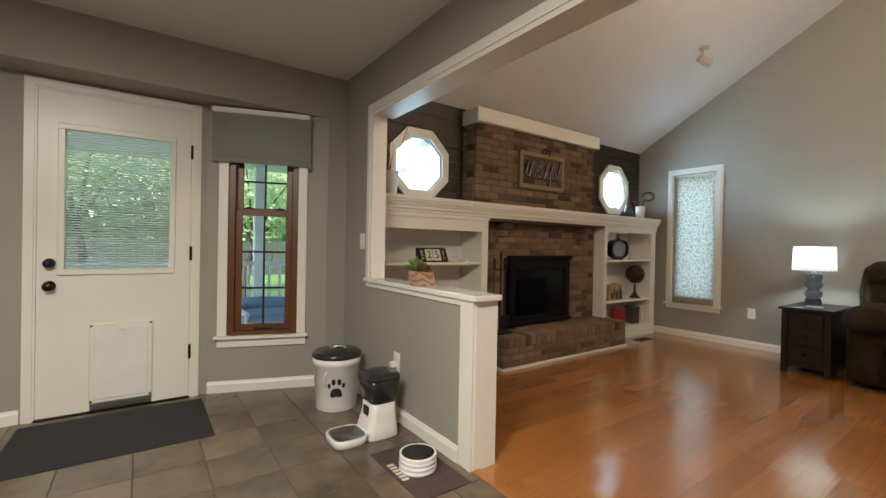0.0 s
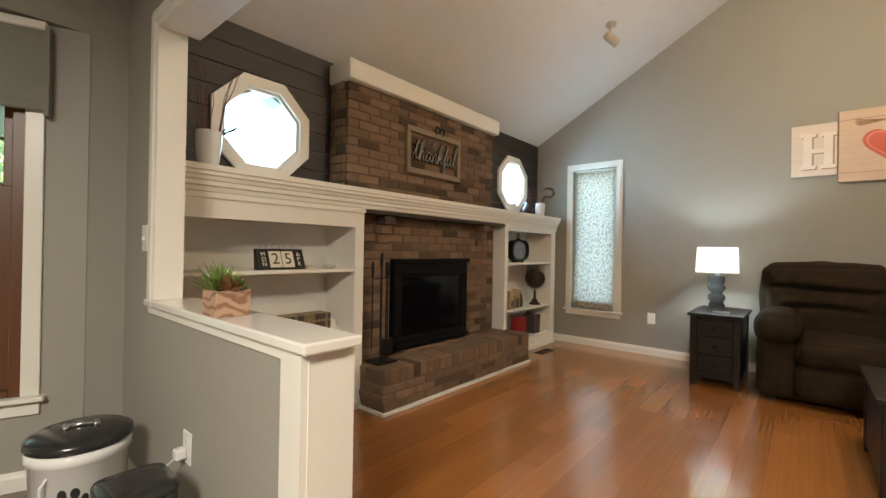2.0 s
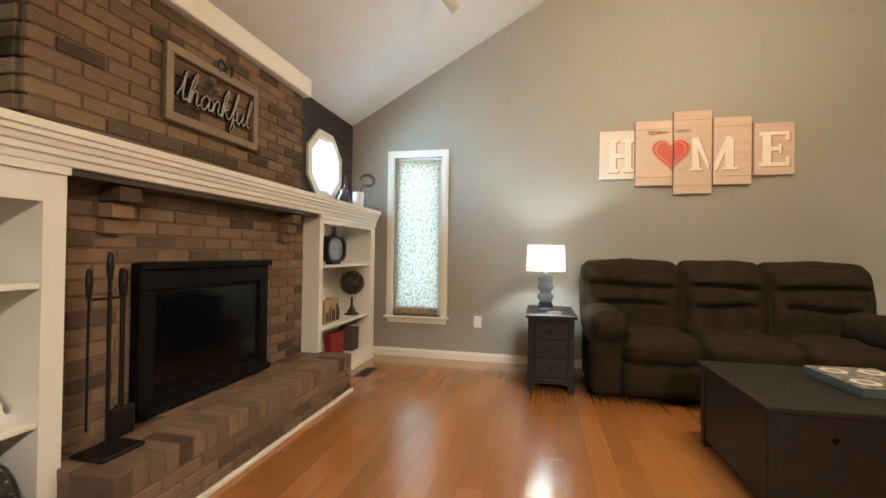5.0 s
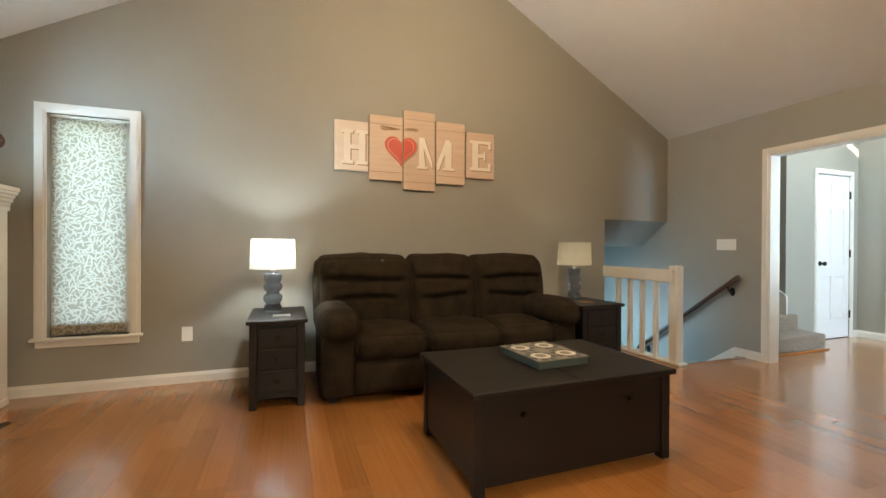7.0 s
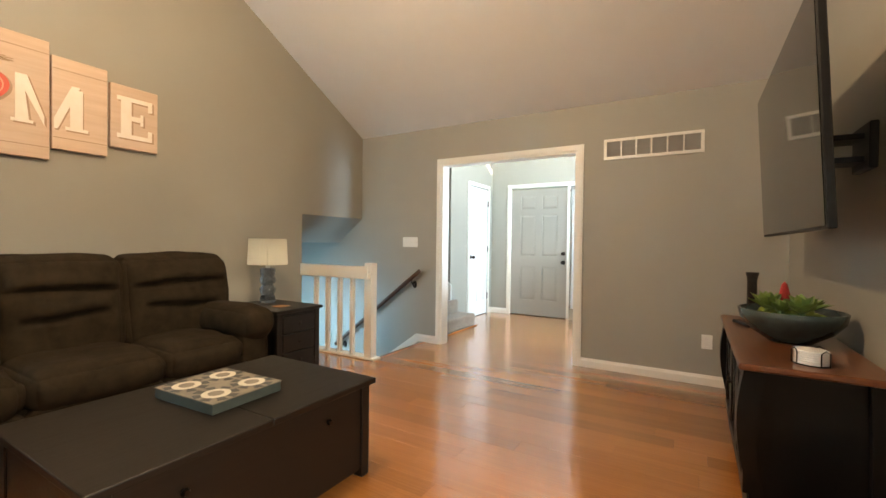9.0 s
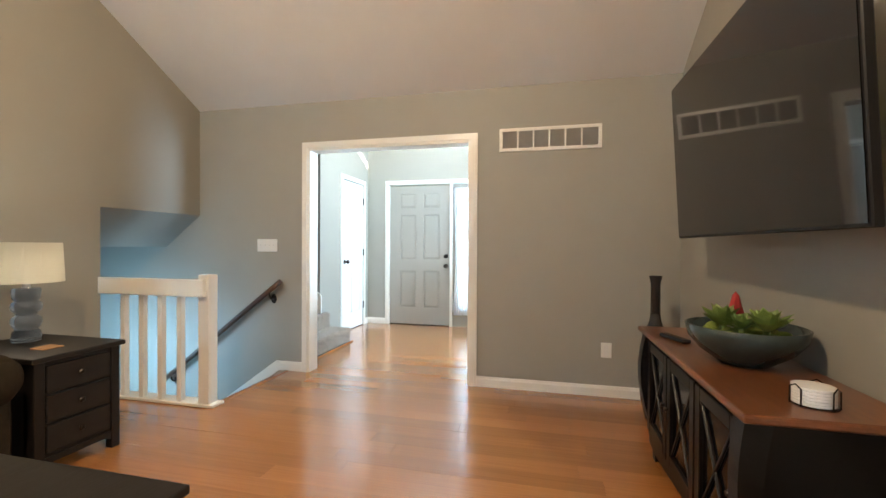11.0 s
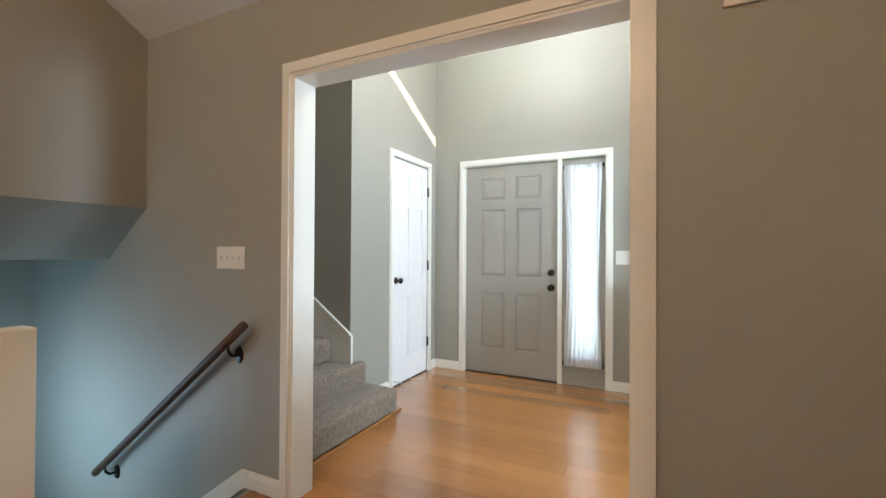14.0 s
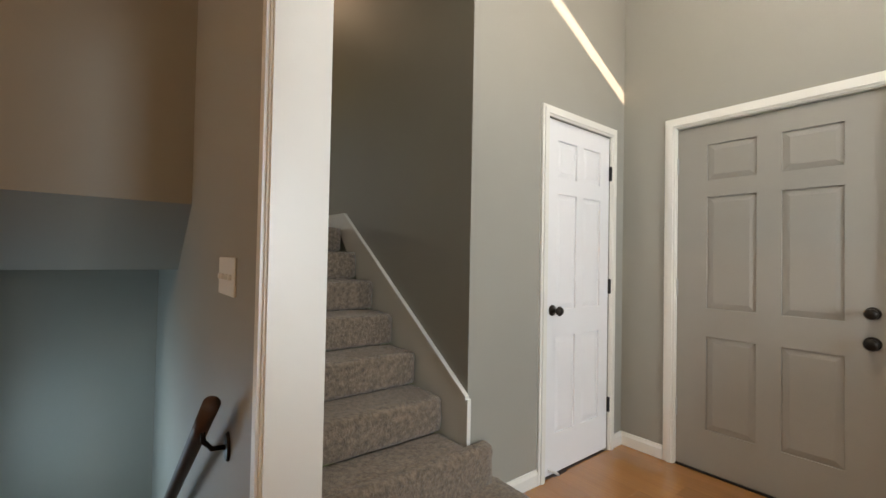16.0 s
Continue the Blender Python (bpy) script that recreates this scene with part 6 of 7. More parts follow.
for k in range(15):
    z = VZ0 + 0.031 + 0.0094 * k
    part("slat", box(V0 + 0.024, V1 - 0.024, -0.004, 0.004, -0.0006, 0.0006), VENTGREY, rv, m=pose(0, SOUTH + 0.006, z, 35, 0, 0))
fv = thing("floor_register", (5.13, 2.88, 0), "dark brown slotted floor register", "vent")
part("frame", box(4.99, 5.28, 2.825, 2.945, -0.002, 0.004, 0.002), BRONZE, fv)
for k in range(14):
    part("slot", box(5.005 + 0.019 * k, 5.013 + 0.019 * k, 2.845, 2.925, 0.0041, 0.0052), UNDER, fv)


SPOTMETAL = material("almond_enamel", (0.52, 0.44, 0.33), (0.47, 0.39, 0.29), 0.35, scale=12)


def spot(x, y):
    z = roof(y)
    ob = thing("ceiling_spotlight", (x, y, z), "almond adjustable ceiling spotlight on the vaulted ceiling", "spotlight", "ceiling spotlights")
    part("mount", lathe([(0, 0), (0.055, 0), (0.052, -0.018), (0, -0.025)], (x, y, z), 24), SPOTMETAL, ob, m=None)
    part("stem", tube([(x, y, z + 0.02), (x, y, z - 0.12)], 0.010, 8), SPOTMETAL, ob)
    bm = lathe([(0, -0.07), (0.034, -0.068), (0.040, -0.04), (0.045, 0.07), (0.041, 0.07), (0.034, 0.0), (0, -0.02)], (0, 0, 0), 24)
    part("head", bm, SPOTMETAL, ob, smooth=True, m=look((x, y - 0.01, z - 0.14), (x + 0.8, y - 0.6, z - 0.65)) @ pose(0, 0, 0, 180, 0, 0))


spot(4.72, 2.07)

# ---- things on the shelves and the mantel ----
cal = thing("desk_calendar", (2.125, 3.14, L1), "black flip desk calendar reading MON 25 APR", "calendar")
CM2 = Matrix.Translation((2.125, 3.165, L1)) @ Matrix.Diagonal((0.87, 0.87, 0.87, 1))
bm = prism([(-0.075, 0.0), (0.0, 0.0), (0.012, 0.145), (-0.012, 0.145)], "x", -0.175, 0.175)
part("stand", bm, BLACK, cal, m=CM2 @ pose(0, 0, 0, 0, 0, 0))
TILTM = CM2 @ Matrix.Translation((0, -0.075, 0)) @ pose(0, 0, 0, 90 - 23, 0, 0)
for x, tx in ((-0.047, "2"), (0.047, "5")):
    c = part("number_card", box(x - 0.044, x + 0.044, 0.018, 0.138, 0.002, 0.004), CREAM, cal, "white number card", m=TILTM)
    part("numeral", lettering(tx, 0.115, 0.0006, TILTM @ Matrix.Translation((x, 0.078, 0.0048))), BLACK, c)
for x, word in ((-0.130, "MON"), (0.130, "APR")):
    for k, chr_ in enumerate(word):
        part("letter", lettering(chr_, 0.042, 0.0006, TILTM @ Matrix.Translation((x, 0.115 - 0.036 * k, 0.003))), CREAM, cal)
for k in range(7):
    x = -0.14 + 0.046 * k
    bm = tube([(x, -0.012 + 0.018 * math.sin(a) * 0.8 + 0.01, 0.142 + 0.016 * (1 - math.cos(a))) for a in [2 * math.pi * j / 12 for j in range(13)]], 0.0020, 5)
    part("binding_ring", bm, STEEL, cal, "wire binding ring", m=CM2)

rng2 = random.Random(8)
BOOKS = [material("book_cloth", c, tuple(0.7 * v for v in c), 0.6, scale=20, bump=0.1) for c in ((0.085, 0.060, 0.060), (0.105, 0.072, 0.062), (0.26, 0.19, 0.10), (0.095, 0.050, 0.042), (0.070, 0.058, 0.062), (0.38, 0.30, 0.17))]
x = 2.165
k = 0
while x < 2.475:
    w = rng2.uniform(0.019, 0.023)
    ob = thing("book", (x + w / 2, 3.24, L2), "old hardback book with a dark worn spine on the shelf", "book", "row of old books")
    mt = BOOKS[(k * 2 + k // 3) % 5] if not 0.40 < (x - 2.165) / 0.31 < 0.60 else BOOKS[2]
    h = 0.185 + rng2.uniform(-0.001, 0.001)
    part("cover", box(x + 0.001, x + w - 0.001, 3.125, 3.255, L2, L2 + h, 0.004), mt, ob)
    part("pages", box(x + 0.004, x + w - 0.004, 3.135, 3.2555, 0.464, L2 + h + 0.0008), BOOKS[5], ob, "yellowed pages")
    part("spine_band", box(x + 0.002, x + w - 0.002, 3.1235, 3.1255, L2 + h * 0.72, L2 + h * 0.80), BOOKS[5] if k % 2 else BOOKS[2], ob)
    x += w
    k += 1
for xa, s in ((2.160, -1), (x + 0.004, 1)):
    ob = thing("bookend", (xa, 3.24, L2), "white scrolled cast bookend", "bookend", "scrolled bookends")
    bm = prism([(0, 0), (s * 0.125, 0), (s * 0.12, 0.022), (s * 0.085, 0.035), (s * 0.075, 0.075), (s * 0.045, 0.085), (s * 0.04, 0.13), (s * 0.012, 0.15), (0, 0.15)], "y", 3.14, 3.20)
    bm.transform(Matrix.Translation((xa, 0, L2)))
    part("bracket", bm, CERAMIC, ob)
    part("scroll", tube([(xa + s * (0.05 + 0.022 * math.cos(a)), 3.135, L2 + 0.06 + 0.022 * math.sin(a)) for a in [0.5 * j for j in range(12)]], 0.006, 6), CERAMIC, ob)
drum = thing("storage_drum", (2.45, 3.2, L3), "round black studded storage drum lying on the bottom shelf", "drum")
bm = lathe([(0, -0.1), (0.135, -0.1), (0.142, -0.09), (0.142, 0.09), (0.135, 0.1), (0, 0.1)], (0, 0, 0), 40)
part("shell", bm, SMOKED, drum, smooth=True, m=pose(2.47, 3.20, L3 + 0.142, 0, 90, 0))
bm = bmesh.new()
for s in (-0.085, 0.085):
    for k in range(20):
        a = 2 * math.pi * k / 20
        merge(bm, cushion(2.47 + s - 0.004, 2.47 + s + 0.004, 3.20 + 0.143 * math.cos(a) - 0.004, 3.20 + 0.143 * math.cos(a) + 0.004, L3 + 0.142 + 0.143 * math.sin(a) - 0.004, L3 + 0.142 + 0.143 * math.sin(a) + 0.004, 0.003, 1))
part("studs", bm, STEEL, drum, "bright nail studs")
shell_ = thing("trinket_dish", (2.50, 3.17, L1), "small cream dish on the shelf", "dish")
part("dish", lathe([(0, 0), (0.03, 0), (0.05, 0.025), (0.047, 0.026), (0.028, 0.006), (0, 0.006)], (2.50, 3.17, L1), 20), CREAM, shell_, smooth=True)

# right bookcase
lan = thing("round_lantern", (4.985, 3.22, R1), "black oval metal lantern with frosted glass and a top ring", "lantern")
bm = bmesh.new()
N = 40
for r0, r1, y0, y1 in ((0.098, 0.118, 3.115, 3.195),):
    for k in range(N):
        q = []
        for r, j in ((r0, k), (r1, k), (r1, k + 1), (r0, k + 1)):
            a = 2 * math.pi * j / N
            ca, sa = math.cos(a), math.sin(a)
            q.append((4.985 + 1.55 * r * math.copysign(abs(ca) ** 0.75, ca), R1 + 0.135 + r * math.copysign(abs(sa) ** 0.75, sa)))
        prism(q, "y", y0, y1, bm)
part("frame", bm, BLACK, lan)
FROST = material("frosted_glass", (0.26, 0.27, 0.28), (0.14, 0.15, 0.16), 0.25, scale=14)
bm = prism([(4.985 + 1.55 * 0.1 * math.copysign(abs(math.cos(a)) ** 0.75, math.cos(a)), R1 + 0.135 + 0.1 * math.copysign(abs(math.sin(a)) ** 0.75, math.sin(a))) for a in [2 * math.pi * k / N for k in range(N)]], "y", 3.14, 3.146)
part("glass", bm, FROST, lan, "grey frosted glass")
part("foot", box(4.905, 5.065, 3.12, 3.19, R1, R1 + 0.028, 0.006), BLACK, lan)
part("neck", lathe([(0, 0), (0.035, 0), (0.030, 0.012), (0.012, 0.02), (0.012, 0.03), (0, 0.03)], (4.985, 3.155, R1 + 0.25), 16), BLACK, lan)
part("ring", tube([(4.985 + 0.026 * math.cos(a), 3.155, R1 + 0.303 + 0.026 * math.sin(a)) for a in [2 * math.pi * k / 20 for k in range(21)]], 0.006, 6), BLACK, lan)
gl = thing("wire_globe", (5.42, 3.17, R2), "brown woven wire globe on a bronze pedestal", "ornament")
BROWNMETAL = material("aged_brown_metal", (0.07, 0.045, 0.03), (0.035, 0.024, 0.017), 0.45, 0.5, scale=20, bump=0.2)
gx, gy, gz = 5.42, 3.17, R2 + 0.315
part("pedestal", lathe([(0, 0), (0.072, 0), (0.070, 0.012), (0.045, 0.022), (0.036, 0.05), (0.020, 0.07), (0.013, 0.11), (0.013, 0.17), (0, 0.175)], (gx, gy, R2), 24), BROWNMETAL, gl, smooth=True)
bm = bmesh.new()
bmesh.ops.create_icosphere(bm, subdivisions=3, radius=0.106, matrix=Matrix.Translation((gx, gy, gz)))
part("core", bm, BROWNMETAL, gl, smooth=True)
bm = bmesh.new()
for k in range(22):
    ax = Euler((rng2.uniform(0, 3.1), rng2.uniform(0, 3.1), 0)).to_matrix()
    tube([Vector((gx, gy, gz)) + ax @ Vector((0.115 * math.cos(a), 0.115 * math.sin(a), 0)) for a in [2 * math.pi * j / 28 for j in range(29)]], 0.0042, 5, bm)
part("woven_bands", bm, BROWNMETAL, gl, "interlaced bands")
blk = thing("block_ornament", (4.90, 3.14, R2), "pale wooden block calendar with cut-out pieces", "ornament")
PALEWOOD = material("pale_wood", (0.46, 0.33, 0.19), (0.34, 0.23, 0.12), 0.6, scale=10, stretch=(1, 1, 0.3))
for x0, x1, h, y in ((4.76, 4.88, 0.20, 3.11), (4.885, 4.96, 0.215, 3.115), (4.965, 5.04, 0.20, 3.12)):
    part("block", box(x0, x1, y, y + 0.06, R2, R2 + h, 0.004), PALEWOOD, blk)
for x0, x1, z0, z1 in ((4.785, 4.83, 0.025, 0.095), (4.845, 4.865, 0.015, 0.145), (4.90, 4.94, 0.015, 0.115), (4.98, 5.00, 0.015, 0.155), (5.01, 5.025, 0.015, 0.125)):
    part("cut_out", box(x0, x1, 3.106, 3.1095 if x0 < 4.88 else 3.1145, R2 + z0, R2 + z1), BOOKS[1], blk)
ob = thing("album", (4.98, 3.13, R3), "red leather album standing on the bottom shelf", "book")
REDBOOK = material("red_leather", (0.30, 0.012, 0.014), (0.22, 0.008, 0.010), 0.45, scale=12, bump=0.15, bump_scale=120)
part("cover", box(-0.10, 0.10, -0.035, 0.035, 0.0, 0.225, 0.006), REDBOOK, ob, m=pose(4.98, 3.13, R3, 0, 0, -8))
part("pages", box(-0.094, 0.1005, -0.026, 0.026, 0.006, 0.2255), BOOKS[0], ob, m=pose(4.98, 3.13, R3, 0, 0, -8))
for x, lean, mt in ((5.27, 0, 0), (5.315, 2, 4), (5.36, 4, 0), (5.43, 6, None), (5.475, 7, None)):
    ob = thing("book", (x, 3.2, R3), "slim hardback book leaning on the bottom shelf", "book", "leaning books")
    part("cover", box(-0.017, 0.017, -0.075, 0.075, 0.0, 0.215, 0.004), BOOKS[mt] if mt is not None else CREAM, ob, m=pose(x, 3.15, R3 + 0.003, 0, lean, 0))

# mantel things
TWIG = material("dry_red_twig", (0.13, 0.055, 0.035), (0.08, 0.035, 0.022), 0.8, scale=20)
SEED = material("dark_seed_head", (0.05, 0.035, 0.03), rough=0.9, scale=30)
vs = thing("ceramic_vase", (1.70, 3.14, MTOP), "white ceramic vase with dry reddish twigs on the mantel", "vase")
part("body", lathe([(0, 0), (0.045, 0), (0.050, 0.008), (0.064, 0.12), (0.067, 0.20), (0.062, 0.202), (0.058, 0.15), (0, 0.03)], (1.70, 3.14, MTOP), 32), CERAMIC, vs, smooth=True)
rt = random.Random(3)
for k in range(16):
    a, s = rt.uniform(0, 6.28), rt.uniform(0.03, 0.14)
    h = rt.uniform(0.25, 0.42)
    pts = [(1.70, 3.14, MTOP + 0.06)]
    for j in range(1, 6):
        v = j / 5
        pts.append((1.70 + 0.05 * math.cos(a) + s * v * v * math.cos(a) + rt.uniform(-0.01, 0.01), 3.14 + 0.5 * (0.05 + s * v * v) * math.sin(a) - 0.02 * v, MTOP + 0.06 + (h + 0.15) * v))
    part("twig", tube(pts, 0.0028, 5, None, 0.0010), TWIG, vs, "thin dry twig")
bm = bmesh.new()
for k in range(9):
    tube([(1.75, 3.12, MTOP + 0.19), (1.76 + 0.012 * k, 3.09, MTOP + 0.22 + 0.012 * (k % 4)), (1.77 + 0.03 * (k % 5), 3.08, MTOP + 0.15 + 0.045 * (k % 5))], 0.003, 5, bm, 0.001)
part("berry_spray", bm, SEED, vs)
vs = thing("ceramic_vase", (5.42, 3.12, MTOP), "small white ceramic vase with a looped twig wreath on the mantel", "vase")
part("body", lathe([(0, 0), (0.048, 0), (0.052, 0.006), (0.060, 0.16), (0.056, 0.165), (0.050, 0.15), (0, 0.02)], (5.42, 3.12, MTOP), 28), CERAMIC, vs, smooth=True)
bm = bmesh.new()
for k in range(10):
    c = Vector((5.50 + rt.uniform(-0.02, 0.02), 3.06 + rt.uniform(-0.02, 0.02), MTOP + 0.30 + rt.uniform(-0.012, 0.012)))
    tube([(5.42, 3.12, MTOP + 0.10)] + [(c.x + rt.uniform(-0.005, 0.005) + 0.05 * math.cos(a), c.y - 0.055 * math.cos(a), c.z + 0.055 * math.sin(a)) for a in [-2.2 + 0.45 * j for j in range(13)]], 0.003, 5, bm)
part("wreath", bm, TWIG, vs, "looped reddish twigs")
vs = thing("dark_vase", (5.30, 3.2, MTOP), "dark round vase with drooping dry stems on the mantel", "vase")
part("body", lathe([(0, 0), (0.05, 0), (0.068, 0.05), (0.062, 0.10), (0.030, 0.14), (0.034, 0.18), (0.028, 0.18), (0, 0.13)], (5.30, 3.22, MTOP), 28), VASE, vs, smooth=True)
bm = bmesh.new()
for k in range(5):
    d = rt.uniform(0.04, 0.12)
    h = rt.uniform(0.22, 0.34)
    s = (-1, 1)[k % 2]
    tube([(5.30, 3.22, MTOP + 0.12), (5.30 + s * 0.02, 3.20, MTOP + h * 0.8), (5.30 + s * d * 0.5, 3.18, MTOP + h), (5.30 + s * d, 3.16, MTOP + h * 0.85), (5.30 + s * d * 1.1, 3.15, MTOP + h * 0.45)], 0.003, 5, bm)
part("stems", bm, TWIG, vs)
bm = bmesh.new()
for k in range(5):
    leaf_blade(bm, (5.24 + 0.015 * k, 3.17, MTOP + 0.18), (5.225 + 0.012 * k, 3.16, MTOP + 0.05), 0.012)
part("dry_leaves", bm, SEED, vs)

# the framed word above the mantel
sg = thing("wall_sign", (3.553, BRK_Y, 1.742), "wood-framed sign with the script word thankful and a small bow", "sign")
WHITEWASH = material("weathered_grey_wood", (0.30, 0.24, 0.17), (0.20, 0.155, 0.105), 0.7, scale=8, stretch=(0.4, 1, 1), bump=0.2, bump_scale=40)
SG0, SG1, SGZ0, SGZ1 = 3.204, 3.902, 1.742, 2.128
bm = bmesh.new()
for a, b, c, e in ((SG0, SG1, SGZ0, SGZ0 + 0.045), (SG0, SG1, SGZ1 - 0.045, SGZ1), (SG0, SG0 + 0.045, SGZ0 + 0.045, SGZ1 - 0.045), (SG1 - 0.045, SG1, SGZ0 + 0.045, SGZ1 - 0.045)):
    box(a, b, BRK_Y - 0.05, BRK_Y - 0.018, c, e, 0.003, bm)
part("frame", bm, WHITEWASH, sg)
GALV = material("galvanised_sheet", (0.42, 0.41, 0.38), (0.28, 0.27, 0.25), 0.45, 0.4, scale=20)
SCRIPT = (
    ("t", 0.62, [(-0.30, 0.25), (0.0, 0.9), (0.2, 2.0), (0.14, 0.9), (0.2, 0.1), (0.5, 0.2)]),
    ("h", 1.00, [(0, 0), (0.12, 1.2), (0.42, 2.15), (0.5, 1.8), (0.2, 0.7), (0.14, 0), (0.3, 0.7), (0.55, 1.0), (0.68, 0.7), (0.68, 0.15), (0.85, 0.02), (1.0, 0.2)]),
    ("a", 1.05, [(0.75, 0.8), (0.45, 1.0), (0.12, 0.6), (0.15, 0.1), (0.45, 0.02), (0.75, 0.6), (0.8, 0.95), (0.75, 0.3), (0.85, 0.02), (1.05, 0.2)]),
    ("n", 0.95, [(0, 0.85), (0.12, 0.6), (0.1, 0), (0.25, 0.7), (0.5, 1.0), (0.65, 0.7), (0.62, 0.2), (0.78, 0.02), (0.95, 0.2)]),
    ("k", 0.95, [(0, 0), (0.12, 1.2), (0.42, 2.15), (0.5, 1.8), (0.18, 0.7), (0.12, 0), (0.2, 0.5), (0.5, 1.0), (0.65, 0.8), (0.3, 0.5), (0.5, 0.3), (0.68, 0.02), (0.95, 0.2)]),
    ("f", 0.62, [(0, 0.2), (0.35, 1.2), (0.6, 2.0), (0.48, 2.25), (0.35, 1.5), (0.25, 0.2), (0.12, -0.7), (0.3, -0.85), (0.45, -0.4), (0.3, 0.1), (0.6, 0.2)]),
    ("u", 1.00, [(0, 0.9), (0.05, 0.25), (0.3, 0), (0.6, 0.5), (0.68, 0.95), (0.65, 0.3), (0.8, 0.02), (1.0, 0.2)]),
    ("l", 0.65, [(0, 0.2), (0.3, 1.1), (0.52, 2.0), (0.4, 2.25), (0.22, 1.4), (0.2, 0.3), (0.4, 0.02), (0.7, 0.3)]))


def flowing(pts, steps=5):
    """A smooth line through the points."""
    p = [pts[0]] + list(pts) + [pts[-1]]
    out = []
    for a, b, c, d in zip(p, p[1:], p[2:], p[3:]):
        for k in range(steps):
            u = k / steps
            out.append(tuple(0.5 * (2 * q + (r - o) * u + (2 * o - 5 * q + 4 * r - e) * u * u + (3 * q - o - 3 * r + e) * u ** 3) for o, q, r, e in zip(a, b, c, d)))
    return out + [pts[-1]]


def script_stroke(x, pts, r, y):
    unit = 0.079
    return tube([(SG0 + 0.075 + unit * (x + u + 0.16 * v), y, 1.865 + unit * v) for u, v in flowing(pts)], r, 6)


x = 0.15
for letter, step, pts in SCRIPT:
    ob = part("letter", script_stroke(x, pts, 0.0095, BRK_Y - 0.036), BLACK, sg, "black script letter")
    part("letter_face", script_stroke(x, pts, 0.0048, BRK_Y - 0.0425), GALV, ob, "galvanised letter face")
    if letter == "t":
        part("cross_stroke", script_stroke(x, [(-0.4, 1.45), (0.25, 1.5), (0.95, 1.75)], 0.008, BRK_Y - 0.0365), BLACK, sg)
    x += step
bm = bmesh.new()
for k in range(9):
    a = math.pi * (0.1 + 0.1 * k)
    leaf_blade(bm, (3.50, BRK_Y - 0.055, 2.00), (3.50 + 0.06 * math.cos(a * 2), BRK_Y - 0.058, 2.015 + 0.055 * math.sin(a * 2)), 0.022, 0.05)
part("maple_leaf", bm, GALV, sg, "pale metal leaf")
bm = bmesh.new()
for s in (-1, 1):
    tube([(3.60 + s * 0.055 * math.sin(a) * (1.0), BRK_Y - 0.05 - 0.01 * math.cos(a), 2.150 + 0.032 * math.sin(2 * a)) for a in [math.pi * j / 12 for j in range(13)]], 0.009, 6, bm)
part("bow", bm, POTTERY, sg, "dark bow on the top edge", smooth=True)

# fireplace tools
tl = thing("fireplace_tools", (2.825, 3.0, HZ), "black iron fireplace tool set on a stand", "fireplace tools")
part("stand_base", box(2.735, 2.915, 2.91, 3.07, HZ, HZ + 0.016, 0.006), BLACK, tl)
part("stand_post", tube([(2.825, 3.00, HZ + 0.01), (2.825, 3.00, HZ + 0.68)], 0.008, 8), BLACK, tl)
part("stand_handle", lathe([(0, 0), (0.010, 0), (0.014, 0.05), (0.008, 0.10), (0, 0.105)], (2.825, 3.00, HZ + 0.68), 12), BLACK, tl)
part("hook_bar", tube([(2.76, 3.00, HZ + 0.60), (2.89, 3.00, HZ + 0.60)], 0.006, 6), BLACK, tl)
for dx, dy, kind in ((-0.065, 0.02, "poker"), (0.035, -0.03, "shovel"), (0.065, 0.02, "brush")):
    x, y = 2.825 + dx, 3.00 + dy
    tool = part(kind, tube([(x, y, HZ + 0.10), (x, y, HZ + 0.62)], 0.005, 6), BLACK, tl)
    part("grip", lathe([(0, 0), (0.008, 0), (0.013, 0.06), (0.010, 0.11), (0, 0.12)], (x, y, HZ + 0.60), 12), BLACK, tool)
    if kind == "shovel":
        part("scoop", cushion(x - 0.05, x + 0.05, y - 0.012, y + 0.012, HZ + 0.05, HZ + 0.17, 0.01, 4), BLACK, tool)
    elif kind == "brush":
        part("bristles", lathe([(0, 0), (0.03, 0), (0.034, 0.04), (0.016, 0.10), (0, 0.10)], (x, y, HZ + 0.06), 14), BLACK, tool)

# round bin with a folded throw beside the console
bk_ = thing("throw_basket", (1.70, -0.70, 0), "round grey basket holding a grey and white patterned throw", "basket")
WICKER = material("grey_woven_basket", (0.20, 0.19, 0.18), (0.09, 0.085, 0.08), 0.8, scale=30, stretch=(1, 1, 3), bump=0.6, bump_scale=60)
THROW = material("grey_white_throw", (0.62, 0.61, 0.58), (0.10, 0.10, 0.105), 0.95, scale=16, bump=0.4, bump_scale=140, contrast=0.12)
part("basket", lathe([(0, 0), (0.125, 0), (0.130, 0.01), (0.150, 0.30), (0.156, 0.31), (0.150, 0.32), (0.142, 0.31), (0.124, 0.02), (0, 0.015)], (1.70, -0.70, 0), 32), WICKER, bk_, smooth=True)
part("throw", cushion(1.70 - 0.120, 1.70 + 0.120, -0.82, -0.58, 0.16, 0.395, 0.075, 14, 0.015, 0.022, None, 9), THROW, bk_, "patterned plush throw", smooth=True)

